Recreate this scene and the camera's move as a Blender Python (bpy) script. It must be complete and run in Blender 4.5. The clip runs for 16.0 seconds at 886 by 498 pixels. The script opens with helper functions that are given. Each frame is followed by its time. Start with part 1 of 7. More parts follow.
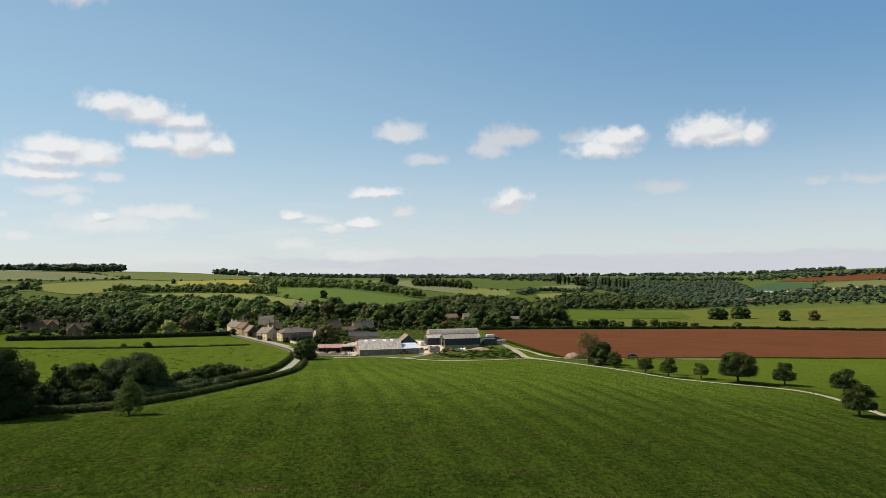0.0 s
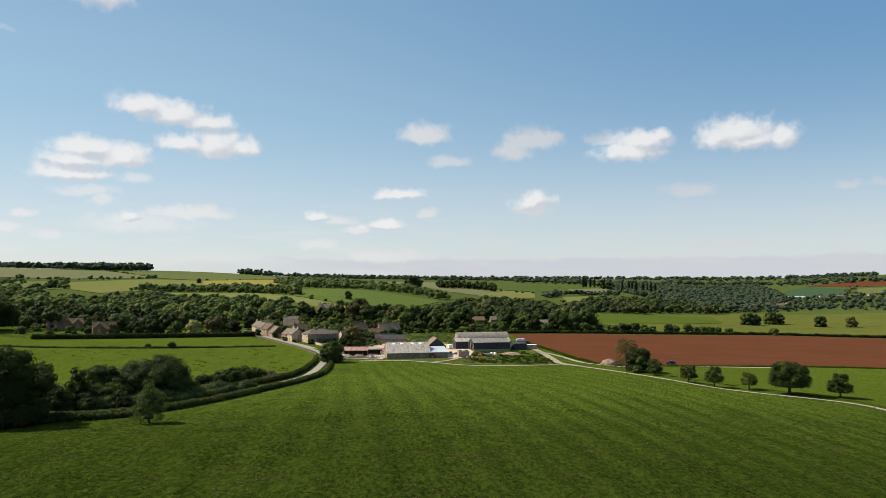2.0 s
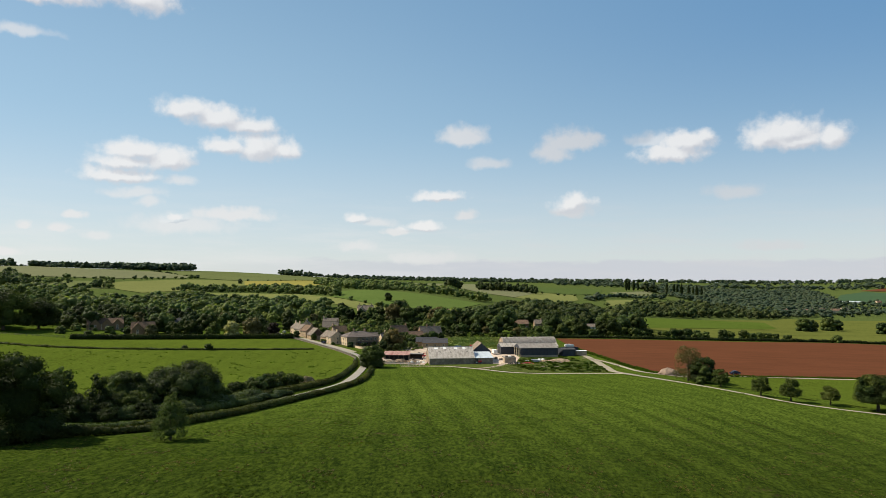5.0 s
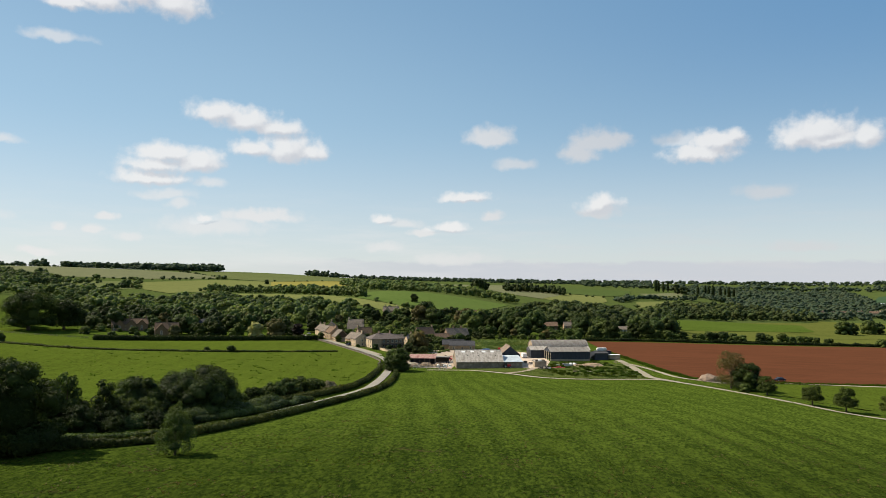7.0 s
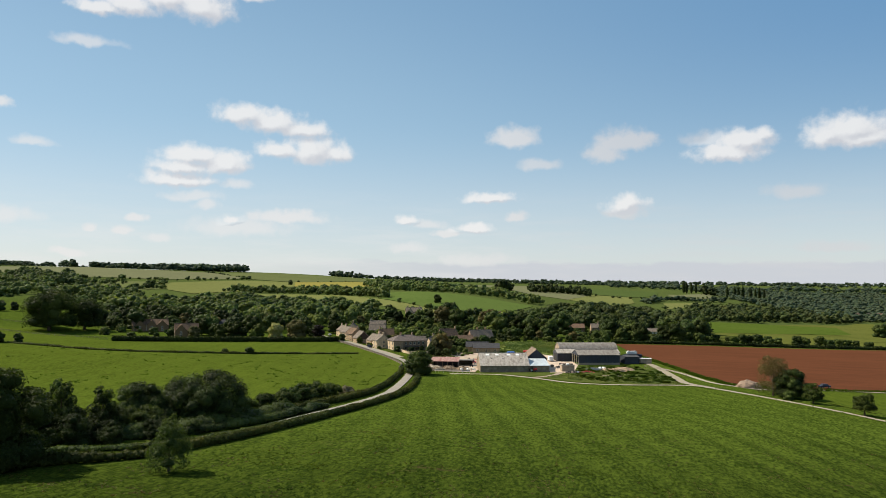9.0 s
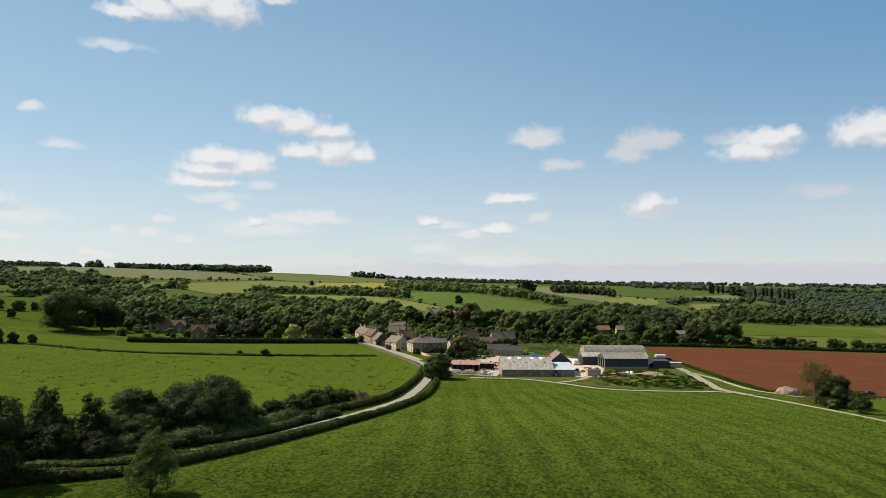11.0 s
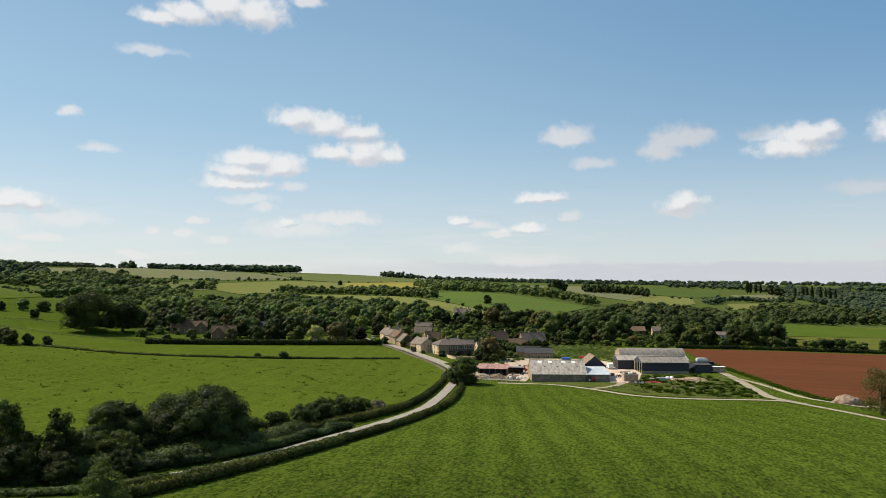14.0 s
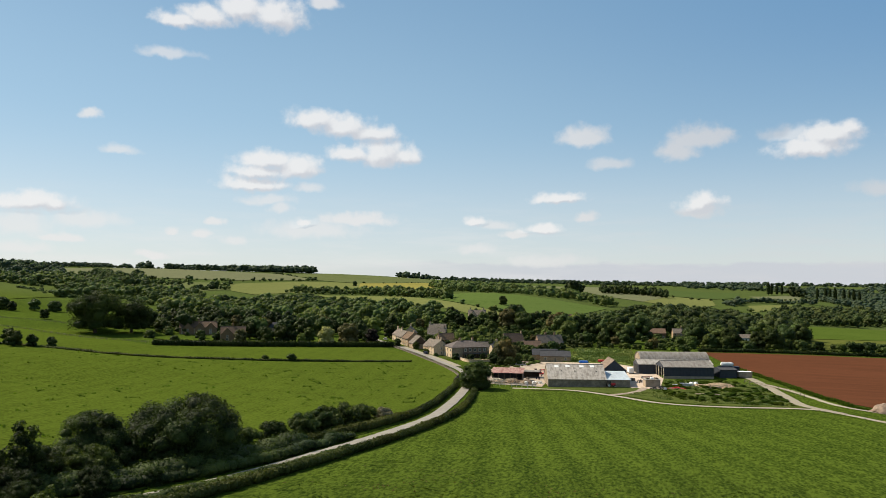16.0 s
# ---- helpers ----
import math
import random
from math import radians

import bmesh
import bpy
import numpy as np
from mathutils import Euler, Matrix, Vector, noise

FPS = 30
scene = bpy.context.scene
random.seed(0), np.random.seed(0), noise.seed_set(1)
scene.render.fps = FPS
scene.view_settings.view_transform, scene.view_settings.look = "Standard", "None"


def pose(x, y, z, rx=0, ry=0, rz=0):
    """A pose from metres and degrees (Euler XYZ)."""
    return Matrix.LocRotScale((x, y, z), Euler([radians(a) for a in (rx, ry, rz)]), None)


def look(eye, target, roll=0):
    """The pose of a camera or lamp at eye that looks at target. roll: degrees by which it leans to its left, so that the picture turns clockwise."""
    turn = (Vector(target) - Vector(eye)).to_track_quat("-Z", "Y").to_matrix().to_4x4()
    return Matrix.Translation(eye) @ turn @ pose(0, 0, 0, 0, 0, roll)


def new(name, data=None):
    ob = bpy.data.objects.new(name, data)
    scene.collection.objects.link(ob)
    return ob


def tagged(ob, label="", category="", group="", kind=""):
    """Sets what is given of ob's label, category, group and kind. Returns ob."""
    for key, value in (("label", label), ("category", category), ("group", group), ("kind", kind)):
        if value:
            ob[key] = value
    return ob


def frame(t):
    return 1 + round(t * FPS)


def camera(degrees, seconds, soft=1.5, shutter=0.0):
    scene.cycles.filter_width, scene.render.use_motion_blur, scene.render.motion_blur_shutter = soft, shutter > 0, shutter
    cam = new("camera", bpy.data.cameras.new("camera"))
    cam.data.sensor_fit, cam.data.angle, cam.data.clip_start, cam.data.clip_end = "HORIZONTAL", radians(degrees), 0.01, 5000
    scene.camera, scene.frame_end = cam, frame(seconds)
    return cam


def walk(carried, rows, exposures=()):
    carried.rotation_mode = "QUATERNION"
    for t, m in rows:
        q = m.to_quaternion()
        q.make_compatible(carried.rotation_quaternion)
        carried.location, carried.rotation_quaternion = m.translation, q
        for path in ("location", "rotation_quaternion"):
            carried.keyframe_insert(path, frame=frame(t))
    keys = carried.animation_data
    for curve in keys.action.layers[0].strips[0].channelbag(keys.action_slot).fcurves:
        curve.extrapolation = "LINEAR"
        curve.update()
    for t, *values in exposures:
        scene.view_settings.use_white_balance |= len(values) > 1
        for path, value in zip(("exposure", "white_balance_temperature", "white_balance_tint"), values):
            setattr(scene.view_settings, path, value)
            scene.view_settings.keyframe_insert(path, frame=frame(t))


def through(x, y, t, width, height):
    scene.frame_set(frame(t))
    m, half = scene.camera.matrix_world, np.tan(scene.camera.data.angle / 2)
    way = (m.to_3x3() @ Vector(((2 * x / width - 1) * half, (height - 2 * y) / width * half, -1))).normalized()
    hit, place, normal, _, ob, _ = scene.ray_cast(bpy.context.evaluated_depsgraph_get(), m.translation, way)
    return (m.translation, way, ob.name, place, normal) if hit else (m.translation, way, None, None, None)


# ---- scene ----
cam = camera(65.08, 16.0, 0.8)
# seconds, eye x y z, heading to the left, pitch, lean (degrees)
PATH = [
    (0.0, -0.000, -0.000, 37.000, 0.000, 2.586, -0.753),
    (0.5, -1.056, 2.643, 37.031, 0.409, 2.631, -0.576),
    (1.0, -2.037, 5.309, 37.056, 0.898, 2.665, -0.434),
    (1.5, -2.946, 7.996, 37.075, 1.366, 2.718, -0.316),
    (2.0, -3.787, 10.703, 37.089, 1.890, 2.748, -0.220),
    (2.5, -4.563, 13.429, 37.098, 2.403, 2.764, -0.128),
    (3.0, -5.277, 16.173, 37.102, 2.937, 2.777, -0.043),
    (3.5, -5.934, 18.933, 37.102, 3.474, 2.827, 0.019),
    (4.0, -6.536, 21.709, 37.097, 4.012, 2.860, 0.070),
    (6.5, -8.857, 35.774, 37.022, 6.698, 2.974, 0.251),
    (7.0, -9.207, 38.616, 36.998, 7.241, 2.986, 0.271),
    (7.5, -9.527, 41.464, 36.973, 7.743, 2.997, 0.294),
    (8.0, -9.821, 44.318, 36.946, 8.253, 3.009, 0.311),
    (8.5, -10.092, 47.177, 36.917, 8.741, 3.021, 0.327),
    (9.0, -10.344, 50.038, 36.887, 9.224, 3.036, 0.334),
    (11.5, -11.437, 64.350, 36.733, 11.507, 3.087, 0.365),
    (12.0, -11.646, 67.204, 36.703, 11.941, 3.082, 0.354),
    (12.5, -11.861, 70.054, 36.674, 12.357, 3.078, 0.330),
    (13.0, -12.085, 72.896, 36.646, 12.783, 3.066, 0.287),
    (13.5, -12.321, 75.731, 36.620, 13.173, 3.063, 0.247),
    (14.0, -12.572, 78.556, 36.596, 13.546, 3.055, 0.229),
    (14.5, -12.843, 81.372, 36.574, 13.905, 3.066, 0.228),
    (15.0, -13.137, 84.175, 36.554, 14.263, 3.070, 0.242),
    (15.5, -13.456, 86.966, 36.538, 14.591, 3.079, 0.276),
    (16.0, -13.806, 89.744, 36.524, 14.885, 3.111, 0.335),
]
walk(cam, [(t, pose(x, y, z, 0, 0, h) @ pose(0, 0, 0, 90 + p, 0, 0) @ pose(0, 0, 0, 0, 0, r))
           for t, x, y, z, h, p, r in PATH])
# ---- light ----
SUN_AZ, SUN_EL = -77.0, 45.0          # bearing (degrees right of +y) and height of the sun
# clouds: bearing, height, half width and half height in degrees
HEAPS_WEST = (
    (-25.3, 13.4, 2.5, 0.8), (-23.1, 13.0, 2.8, 0.9), (-20.9, 12.5, 2.3, 0.7), (-22.6, 10.7, 2.0, 0.7), (-20.0, 10.9, 2.4, 1.1), (-18.1, 10.7, 1.5, 0.7),
    (-29.1, 10.0, 2.6, 0.7), (-26.8, 9.6, 2.0, 0.9), (-30.1, 9.1, 2.6, 0.6), (-30.3, 8.15, 2.7, 0.6), (-26.2, 5.1, 0.9, 0.3),
    (-36.2, 19.9, 2.0, 0.45), (-34.0, 20.5, 2.3, 0.75), (-31.5, 21.3, 2.2, 1.0), (-28.8, 21.1, 2.5, 1.2), (-45.7, 5.9, 2.9, 0.7), (-44.3, 5.8, 1.1, 0.6),
)
HEAPS_EAST = (
    (-5.4, 7.3, 2.2, 0.45), (-12.3, 5.4, 1.0, 0.4), (-6.7, 4.8, 1.6, 0.4), (14.4, 11.1, 2.1, 0.9), (13.2, 10.3, 2.8, 0.7), (15.5, 11.5, 0.8, 0.6),
    (21.4, 11.3, 2.8, 1.1), (20.0, 11.0, 1.8, 0.8), (24.4, 10.6, 1.3, 0.9), (22.1, 10.6, 3.3, 0.7), (5.5, 6.7, 1.7, 0.7),
)
THIN = (
    (-3.3, 12.1, 2.1, 0.8), (5.0, 11.7, 2.0, 0.9), (3.8, 10.8, 1.6, 0.8), (6.5, 11.5, 1.5, 0.7), (-8.9, 4.4, 1.6, 0.3), (-3.2, 5.8, 1.1, 0.4), (-22.0, 5.5, 3.5, 0.5),
    (5.5, 6.1, 2.0, 0.6), (-25.0, 22.2, 1.5, 0.45), (-42.1, 12.5, 0.8, 0.3), (-43.8, 3.4, 1.5, 0.3), (-33.2, 5.0, 0.8, 0.3),
    (-36.4, 4.2, 0.5, 0.3), (-34.1, 4.0, 1.0, 0.3), (-37.5, 2.3, 1.3, 0.3),
)
FAINT = (
    (-1.5, 9.9, 1.7, 0.4), (-10.5, 5.1, 1.4, 0.35), (-25.7, 4.6, 3.9, 0.7), (-29.1, 6.9, 2.0, 0.4), (-28.1, 6.2, 0.8, 0.4), (-26.0, 7.9, 1.1, 0.35),
    (-12.0, 3.0, 1.7, 0.45), (-6.4, 2.2, 3.6, 0.5), (11.9, 11.4, 2.0, 0.5), (17.8, 7.1, 2.1, 0.5), (28.6, 6.8, 0.7, 0.3), (31.6, 6.8, 1.7, 0.35), (20.6, 3.0, 2.7, 0.35),
    (-36.8, 17.5, 2.3, 0.35), (-40.0, 10.1, 1.3, 0.3), (-46.4, 4.3, 2.1, 0.9), (-42.2, 4.8, 2.4, 0.6), (-46.3, 2.6, 2.4, 0.4), (-31.7, 3.5, 1.0, 0.3),
)


class Graph:
    """A short way to write node trees."""

    def __init__(self, tree):
        self.tree = tree

    def node(self, kind, ins=None, **props):
        n = self.tree.nodes.new(kind)
        for k, v in props.items():
            setattr(n, k, v)
        for k, v in (ins or {}).items():
            if isinstance(v, bpy.types.NodeSocket):
                self.tree.links.new(v, n.inputs[k])
            else:
                n.inputs[k].default_value = v
        return n

    def math(self, op, a, b=0.0, clamp=False):
        return self.node("ShaderNodeMath", {0: a, 1: b}, operation=op, use_clamp=clamp).outputs[0]

    def mix(self, fac, a, b, blend="MIX"):
        n = self.node("ShaderNodeMix", {0: fac, 6: a, 7: b}, data_type="RGBA", blend_type=blend)
        return n.outputs[2]

    def ramp(self, fac, lo, hi):
        return self.node("ShaderNodeMapRange", {0: fac, 1: lo, 2: hi, 3: 0.0, 4: 1.0}, interpolation_type="SMOOTHSTEP").outputs[0]

    def noise(self, vec, scale, detail=4.0, rough=0.55, distort=0.0):
        return self.node("ShaderNodeTexNoise", {"Vector": vec, "Scale": scale, "Detail": detail, "Roughness": rough, "Distortion": distort})


def rgba(c):
    return (c[0], c[1], c[2], 1.0)


def build_world():
    world = bpy.data.worlds.new("sky")
    scene.world = world
    world.use_nodes = True
    tree = world.node_tree
    tree.nodes.clear()
    g = Graph(tree)
    sky = g.node("ShaderNodeTexSky", sky_type="NISHITA", sun_disc=False, sun_elevation=radians(SUN_EL), sun_rotation=radians(SUN_AZ),
                 altitude=100.0, air_density=1.0, dust_density=0.6, ozone_density=1.6)
    way = g.node("ShaderNodeTexCoord").outputs["Generated"]
    xyz = g.node("ShaderNodeSeparateXYZ", {0: way})
    u = g.math("MULTIPLY", g.math("ARCTAN2", xyz.outputs[0], xyz.outputs[1]), 57.2958)
    v = g.math("MULTIPLY", g.math("ARCSINE", xyz.outputs[2]), 57.2958)
    uv = g.node("ShaderNodeCombineXYZ", {0: u, 1: v}).outputs[0]
    wobble = g.noise(uv, 0.55, 4.0, 0.55).outputs["Color"]
    wob = g.node("ShaderNodeVectorMath", {0: wobble, 1: (0.5, 0.5, 0.5)}, operation="SUBTRACT").outputs[0]
    wob = g.node("ShaderNodeVectorMath", {0: wob, 1: (1.5, 0.9, 0.0)}, operation="MULTIPLY").outputs[0]
    p = g.node("ShaderNodeVectorMath", {0: uv, 1: wob}, operation="ADD").outputs[0]
    tufts = g.noise(uv, 0.95, 6.0, 0.52).outputs["Fac"]

    def bank(rows, at):
        best = None
        for a, e, w, h in rows:
            if best is not None:  # one row after the other
                one = g.node("ShaderNodeMath", {0: best, 1: 1e-7, 2: 1.0}, operation="MULTIPLY_ADD").outputs[0]
                at = g.node("ShaderNodeVectorMath", {0: at, "Scale": one}, operation="SCALE").outputs[0]
            d = g.node("ShaderNodeVectorMath", {0: at, 1: (a, e - 0.2 * h, 0.0)}, operation="SUBTRACT").outputs[0]
            d = g.node("ShaderNodeVectorMath", {0: d, 1: (0.86 / w, 0.66 / h, 0.0)}, operation="MULTIPLY").outputs[0]
            xy = g.node("ShaderNodeSeparateXYZ", {0: d})
            flat = g.math("MULTIPLY", g.math("MINIMUM", xy.outputs[1], 0.0), 0.6)
            d = g.node("ShaderNodeCombineXYZ", {0: xy.outputs[0], 1: g.math("ADD", xy.outputs[1], flat)}).outputs[0]
            d = g.math("SUBTRACT", 1.0, g.node("ShaderNodeVectorMath", {0: d}, operation="LENGTH").outputs["Value"])
            best = d if best is None else g.node("ShaderNodeMath", {0: best, 1: d, 2: 0.22}, operation="SMOOTH_MAX").outputs[0]
        return best

    puff = g.math("MULTIPLY", g.math("SUBTRACT", tufts, 0.5), 1.15)
    heaped = bank(HEAPS_WEST + HEAPS_EAST, p)
    deep = g.math("ADD", heaped, puff)
    bright = g.math("MULTIPLY", g.ramp(deep, -0.12, 0.62), 0.86)
    thin = g.math("MULTIPLY", g.ramp(g.math("ADD", bank(THIN, p), puff), -0.15, 0.66), 0.76)
    faint = g.math("MAXIMUM", thin, g.math("MULTIPLY", g.ramp(g.math("ADD", bank(FAINT, p), puff), -0.25, 0.72), 0.60))
    veil = g.noise(g.node("ShaderNodeVectorMath", {0: uv, 1: (0.12, 0.9, 1.0)}, operation="MULTIPLY").outputs[0], 1.0, 5.0, 0.6).outputs["Fac"]
    low = g.math("MULTIPLY", g.math("MULTIPLY", g.ramp(veil, 0.42, 0.7), g.math("SUBTRACT", 1.0, g.ramp(v, 0.5, 9.0))), 0.36)
    # the same broken cloud goes on overhead, added unseen to brighten the fill light
    heaps = g.noise(g.node("ShaderNodeVectorMath", {0: way, 1: (3.0, 3.0, 5.0)}, operation="MULTIPLY").outputs[0], 1.3, 4.0, 0.5).outputs["Fac"]
    over = g.math("MULTIPLY", g.ramp(heaps, 0.50, 0.60), g.ramp(v, 27.0, 36.0))
    edge = g.math("ADD", v, g.math("MULTIPLY", g.math("SUBTRACT", g.noise(g.node("ShaderNodeVectorMath", {0: uv, 1: (0.16, 0.5, 1.0)}, operation="MULTIPLY").outputs[0], 1.0, 5.0, 0.6).outputs["Fac"], 0.5), 1.7))
    grey = g.math("MULTIPLY", g.math("MULTIPLY", g.math("SUBTRACT", 1.0, g.ramp(edge, 1.72, 2.05)), g.ramp(u, -30.0, -2.0)), 0.85)
    cover = g.math("MAXIMUM", g.math("MAXIMUM", g.math("MAXIMUM", bright, faint), low), over)
    # clear air: deeper blue overhead, pale milky blue towards the horizon
    pale = g.math("SUBTRACT", 1.0, g.ramp(v, -4.0, 23.0))
    tint = g.mix(pale, (1.06, 1.22, 1.20, 1.0), (1.0, 0.99, 1.04, 1.0))
    air = g.mix(1.0, sky.outputs[0], tint, "MULTIPLY")
    clear = g.mix(g.ramp(v, -1.0, 14.0), (7.35, 7.88, 7.98, 1.0), (4.08, 6.0, 7.42, 1.0))
    clear = g.mix(g.ramp(v, 6.0, 30.0), clear, (2.1, 3.75, 5.6, 1.0))
    away = g.math("MULTIPLY", g.ramp(u, -28.0, 42.0), g.ramp(v, 2.0, 22.0))
    clear = g.mix(away, clear, (1.28, 3.05, 5.55, 1.0))
    air = g.mix(0.72, air, clear)
    air = g.mix(grey, air, (5.95, 6.2, 6.75, 1.0))
    # cloud tops face the sun; their bases and far sides are greyer
    upward = g.node("ShaderNodeVectorMath", {0: p, 1: (-0.45, 0.5, 0.0)}, operation="ADD").outputs[0]
    base = g.math("SUBTRACT", bank(HEAPS_WEST + HEAPS_EAST, upward), heaped)
    base = g.math("ADD", base, g.math("MULTIPLY", g.math("SUBTRACT", tufts, 0.5), -0.7))
    white = g.mix(g.ramp(base, -0.30, 0.36), (8.9, 8.8, 8.7, 1.0), (6.5, 6.5, 6.8, 1.0))
    wisps = g.mix(g.ramp(u, -12.0, 8.0), (8.35, 8.2, 8.1, 1.0), (6.7, 6.7, 6.85, 1.0))
    white = g.mix(g.ramp(heaped, -0.35, 0.0), wisps, white)
    colour = g.mix(cover, air, white)
    back = g.node("ShaderNodeBackground", {"Color": colour, "Strength": 0.058})
    out = g.node("ShaderNodeOutputWorld", {"Surface": back.outputs[0]})


build_world()
sun_data = bpy.data.lights.new("sun", "SUN")
sun_data.energy, sun_data.angle, sun_data.color = 5.0, radians(0.55), (1.0, 0.90, 0.74)
sun = new("sun", sun_data)
_a, _e = radians(SUN_AZ), radians(SUN_EL)
SUN_WAY = Vector((math.sin(_a) * math.cos(_e), math.cos(_a) * math.cos(_e), math.sin(_e)))
sun.matrix_world = look(SUN_WAY * 400, (0, 0, 0))
scene.view_settings.exposure = 0.78

# ---- the lie of the land ----
RINGS = (60, 130, 220, 330, 420, 560, 800, 1150, 1700, 2600, 4900)
# ground height by distance (a row each) and bearing (a column every 11 degrees from -44 to 33)
HEIGHTS = (
    (14, 14, 14, 13, 12, 10, 8, 6),
    (13, 13, 12.5, 12, 10, 8.5, 6.5, 4),
    (10, 8, 6, 6, 5.5, 4.5, 1.5, -1),
    (8, 4, 1.5, 0.3, 0.3, 0, -2.5, -4),
    (10, 5.5, 2.5, -0.5, 0, -1, -3, -5),
    (11, 6.5, 3.5, 0, 0, -3, -4, -7),
    (24, 18, 13, 23, 5, -6, -14, -15),
    (40, 36, 28, 31, 14, -4, -21, -18),
    (68, 67, 48, 36, 27, 11, -19, -14),
    (94, 86, 78, 52, 42, 30, 5, 26),
    (104, 96, 82, 72, 57, 54, 52, 78),
)


def cubic(a, b, c, d, f):
    return b + 0.5 * f * (c - a + f * (2 * a - 5 * b + 4 * c - d + f * (3 * (b - c) + d - a)))


def ground_z(x, y):
    """Height of the ground."""
    d = max(60.0, min(4900.0, math.hypot(x, y)))
    az = math.degrees(math.atan2(x, y))
    i = 0
    while i < len(RINGS) - 2 and d > RINGS[i + 1]:
        i += 1
    fd = math.log(d / RINGS[i]) / math.log(RINGS[i + 1] / RINGS[i])
    a = max(-44.0, min(33.0, az))
    k = min(6, int((a + 44) / 11))
    fa = (a + 44) / 11 - k
    z = []
    for r in range(i - 1, i + 3):
        row = HEIGHTS[max(0, min(10, r))]
        z.append(cubic(row[max(0, k - 1)], row[k], row[k + 1], row[min(7, k + 2)], fa))
    h = cubic(z[0], z[1], z[2], z[3], fd)
    near = min(1.0, math.hypot(x, y) / 60.0)
    h = 11.5 + (h - 11.5) * near * near * (3 - 2 * near)
    away = max(0.0, min(1.0, (abs(az + 5) - 60) / 90))
    return h * (1 - away) + 14 * away + swell(x, y, d)


def swell(x, y, d):
    """Low undulation, growing with distance."""
    s = min(1.0, d / 900)
    return (0.25 + 1.6 * s) * (noise.noise(Vector((x / 170 + 3, y / 170, 0.3)))) * (0.3 + 0.7 * s)

# ---- materials ----


def material(name):
    m = bpy.data.materials.new(name)
    m.use_nodes = True
    m.node_tree.nodes.clear()
    g = Graph(m.node_tree)
    return m, g


def finish(g, colour, rough=0.9, bump=None, strength=0.3, distance=0.05, metallic=0.0, spec=0.3):
    ins = {"Base Color": colour, "Roughness": rough, "Metallic": metallic, "Specular IOR Level": spec}
    if bump is not None:
        b = g.node("ShaderNodeBump", {"Height": bump, "Strength": strength, "Distance": distance})
        ins["Normal"] = b.outputs[0]
    s = g.node("ShaderNodeBsdfPrincipled", ins)
    g.node("ShaderNodeOutputMaterial", {"Surface": s.outputs[0]})


def coords(g):
    return g.node("ShaderNodeTexCoord").outputs["Object"]


def mat_plain(name, c, rough=0.8, vary=0.25, scale=1.5, bump=0.2, metallic=0.0, spec=0.3):
    """A painted, stony or earthy surface with stains at two scales and fine grain."""
    m, g = material(name)
    p = coords(g)
    n1 = g.noise(p, scale, 5.0).outputs["Fac"]
    n2 = g.noise(p, scale * 9, 4.0).outputs["Fac"]
    f = g.math("ADD", g.math("MULTIPLY", n1, 0.6), g.math("MULTIPLY", n2, 0.4))
    r = g.node("ShaderNodeObjectInfo").outputs["Random"]
    f = g.math("ADD", f, g.math("MULTIPLY", g.math("SUBTRACT", r, 0.5), 0.18))
    col = g.mix(g.ramp(f, 0.3, 0.7), rgba([v * (1 - vary) for v in c]), rgba([min(1, v * (1 + vary)) for v in c]))
    finish(g, col, rough, n2, bump, 0.05, metallic, spec)
    return m


def mat_grass(name, dark, light, straw, patch=0.012, fine=1.0, tussock=0.6, humps=0.12):
    """Pasture: broad patches, tussocks, blades and dry streaks."""
    m, g = material(name)
    p = coords(g)
    broad = g.noise(p, patch, 4.0, 0.6).outputs["Fac"]
    mid = g.noise(p, fine * 0.11, 4.0, 0.6).outputs["Fac"]
    small = g.noise(p, fine * 0.55, 4.0, 0.65).outputs["Fac"]
    blade = g.noise(p, fine * 2.6, 3.0, 0.6).outputs["Fac"]
    f = g.math("ADD", g.math("ADD", g.math("MULTIPLY", broad, 0.20), g.math("MULTIPLY", mid, 0.18)), g.math("ADD", g.math("MULTIPLY", small, 0.36), g.math("MULTIPLY", blade, 0.38)))
    col = g.mix(g.ramp(f, 0.43, 0.57), rgba(dark), rgba(light))
    dry = g.noise(p, fine * 0.05, 6.0, 0.72).outputs["Fac"]
    col = g.mix(g.math("MULTIPLY", g.ramp(dry, 0.60, 0.72), 0.5), col, rgba(straw))
    wide = g.node("ShaderNodeVectorMath", {0: p, 1: (0.75, 1.0, 1.0)}, operation="MULTIPLY").outputs[0]
    clump = g.noise(wide, fine * 0.9, 5.0, 0.7).outputs["Fac"]
    where = g.noise(p, fine * 0.06, 3.0, 0.6).outputs["Fac"]
    spot = g.math("MULTIPLY", g.ramp(clump, 0.50, 0.62), g.ramp(where, 0.42, 0.62))
    col = g.mix(g.math("MULTIPLY", spot, tussock), col, rgba([v * 0.42 for v in dark]))
    cell = g.node("ShaderNodeTexVoronoi", {"Vector": wide, "Scale": fine * 1.25}).outputs["Distance"]
    hump = g.math("SUBTRACT", 1.0, g.ramp(cell, 0.1, 0.75))
    # gaps between humps are darkened, their shade put into the colour
    col = g.mix(g.math("MULTIPLY", g.math("SUBTRACT", 1.0, hump), humps), col, rgba([v * 0.7 for v in dark]))
    b = g.math("ADD", g.math("MULTIPLY", small, 0.5), g.math("ADD", g.math("MULTIPLY", blade, 0.4), g.math("MULTIPLY", hump, humps * 1.5)))
    finish(g, col, 1.0, b, 0.8, 0.2, 0.0, 0.0)
    return m


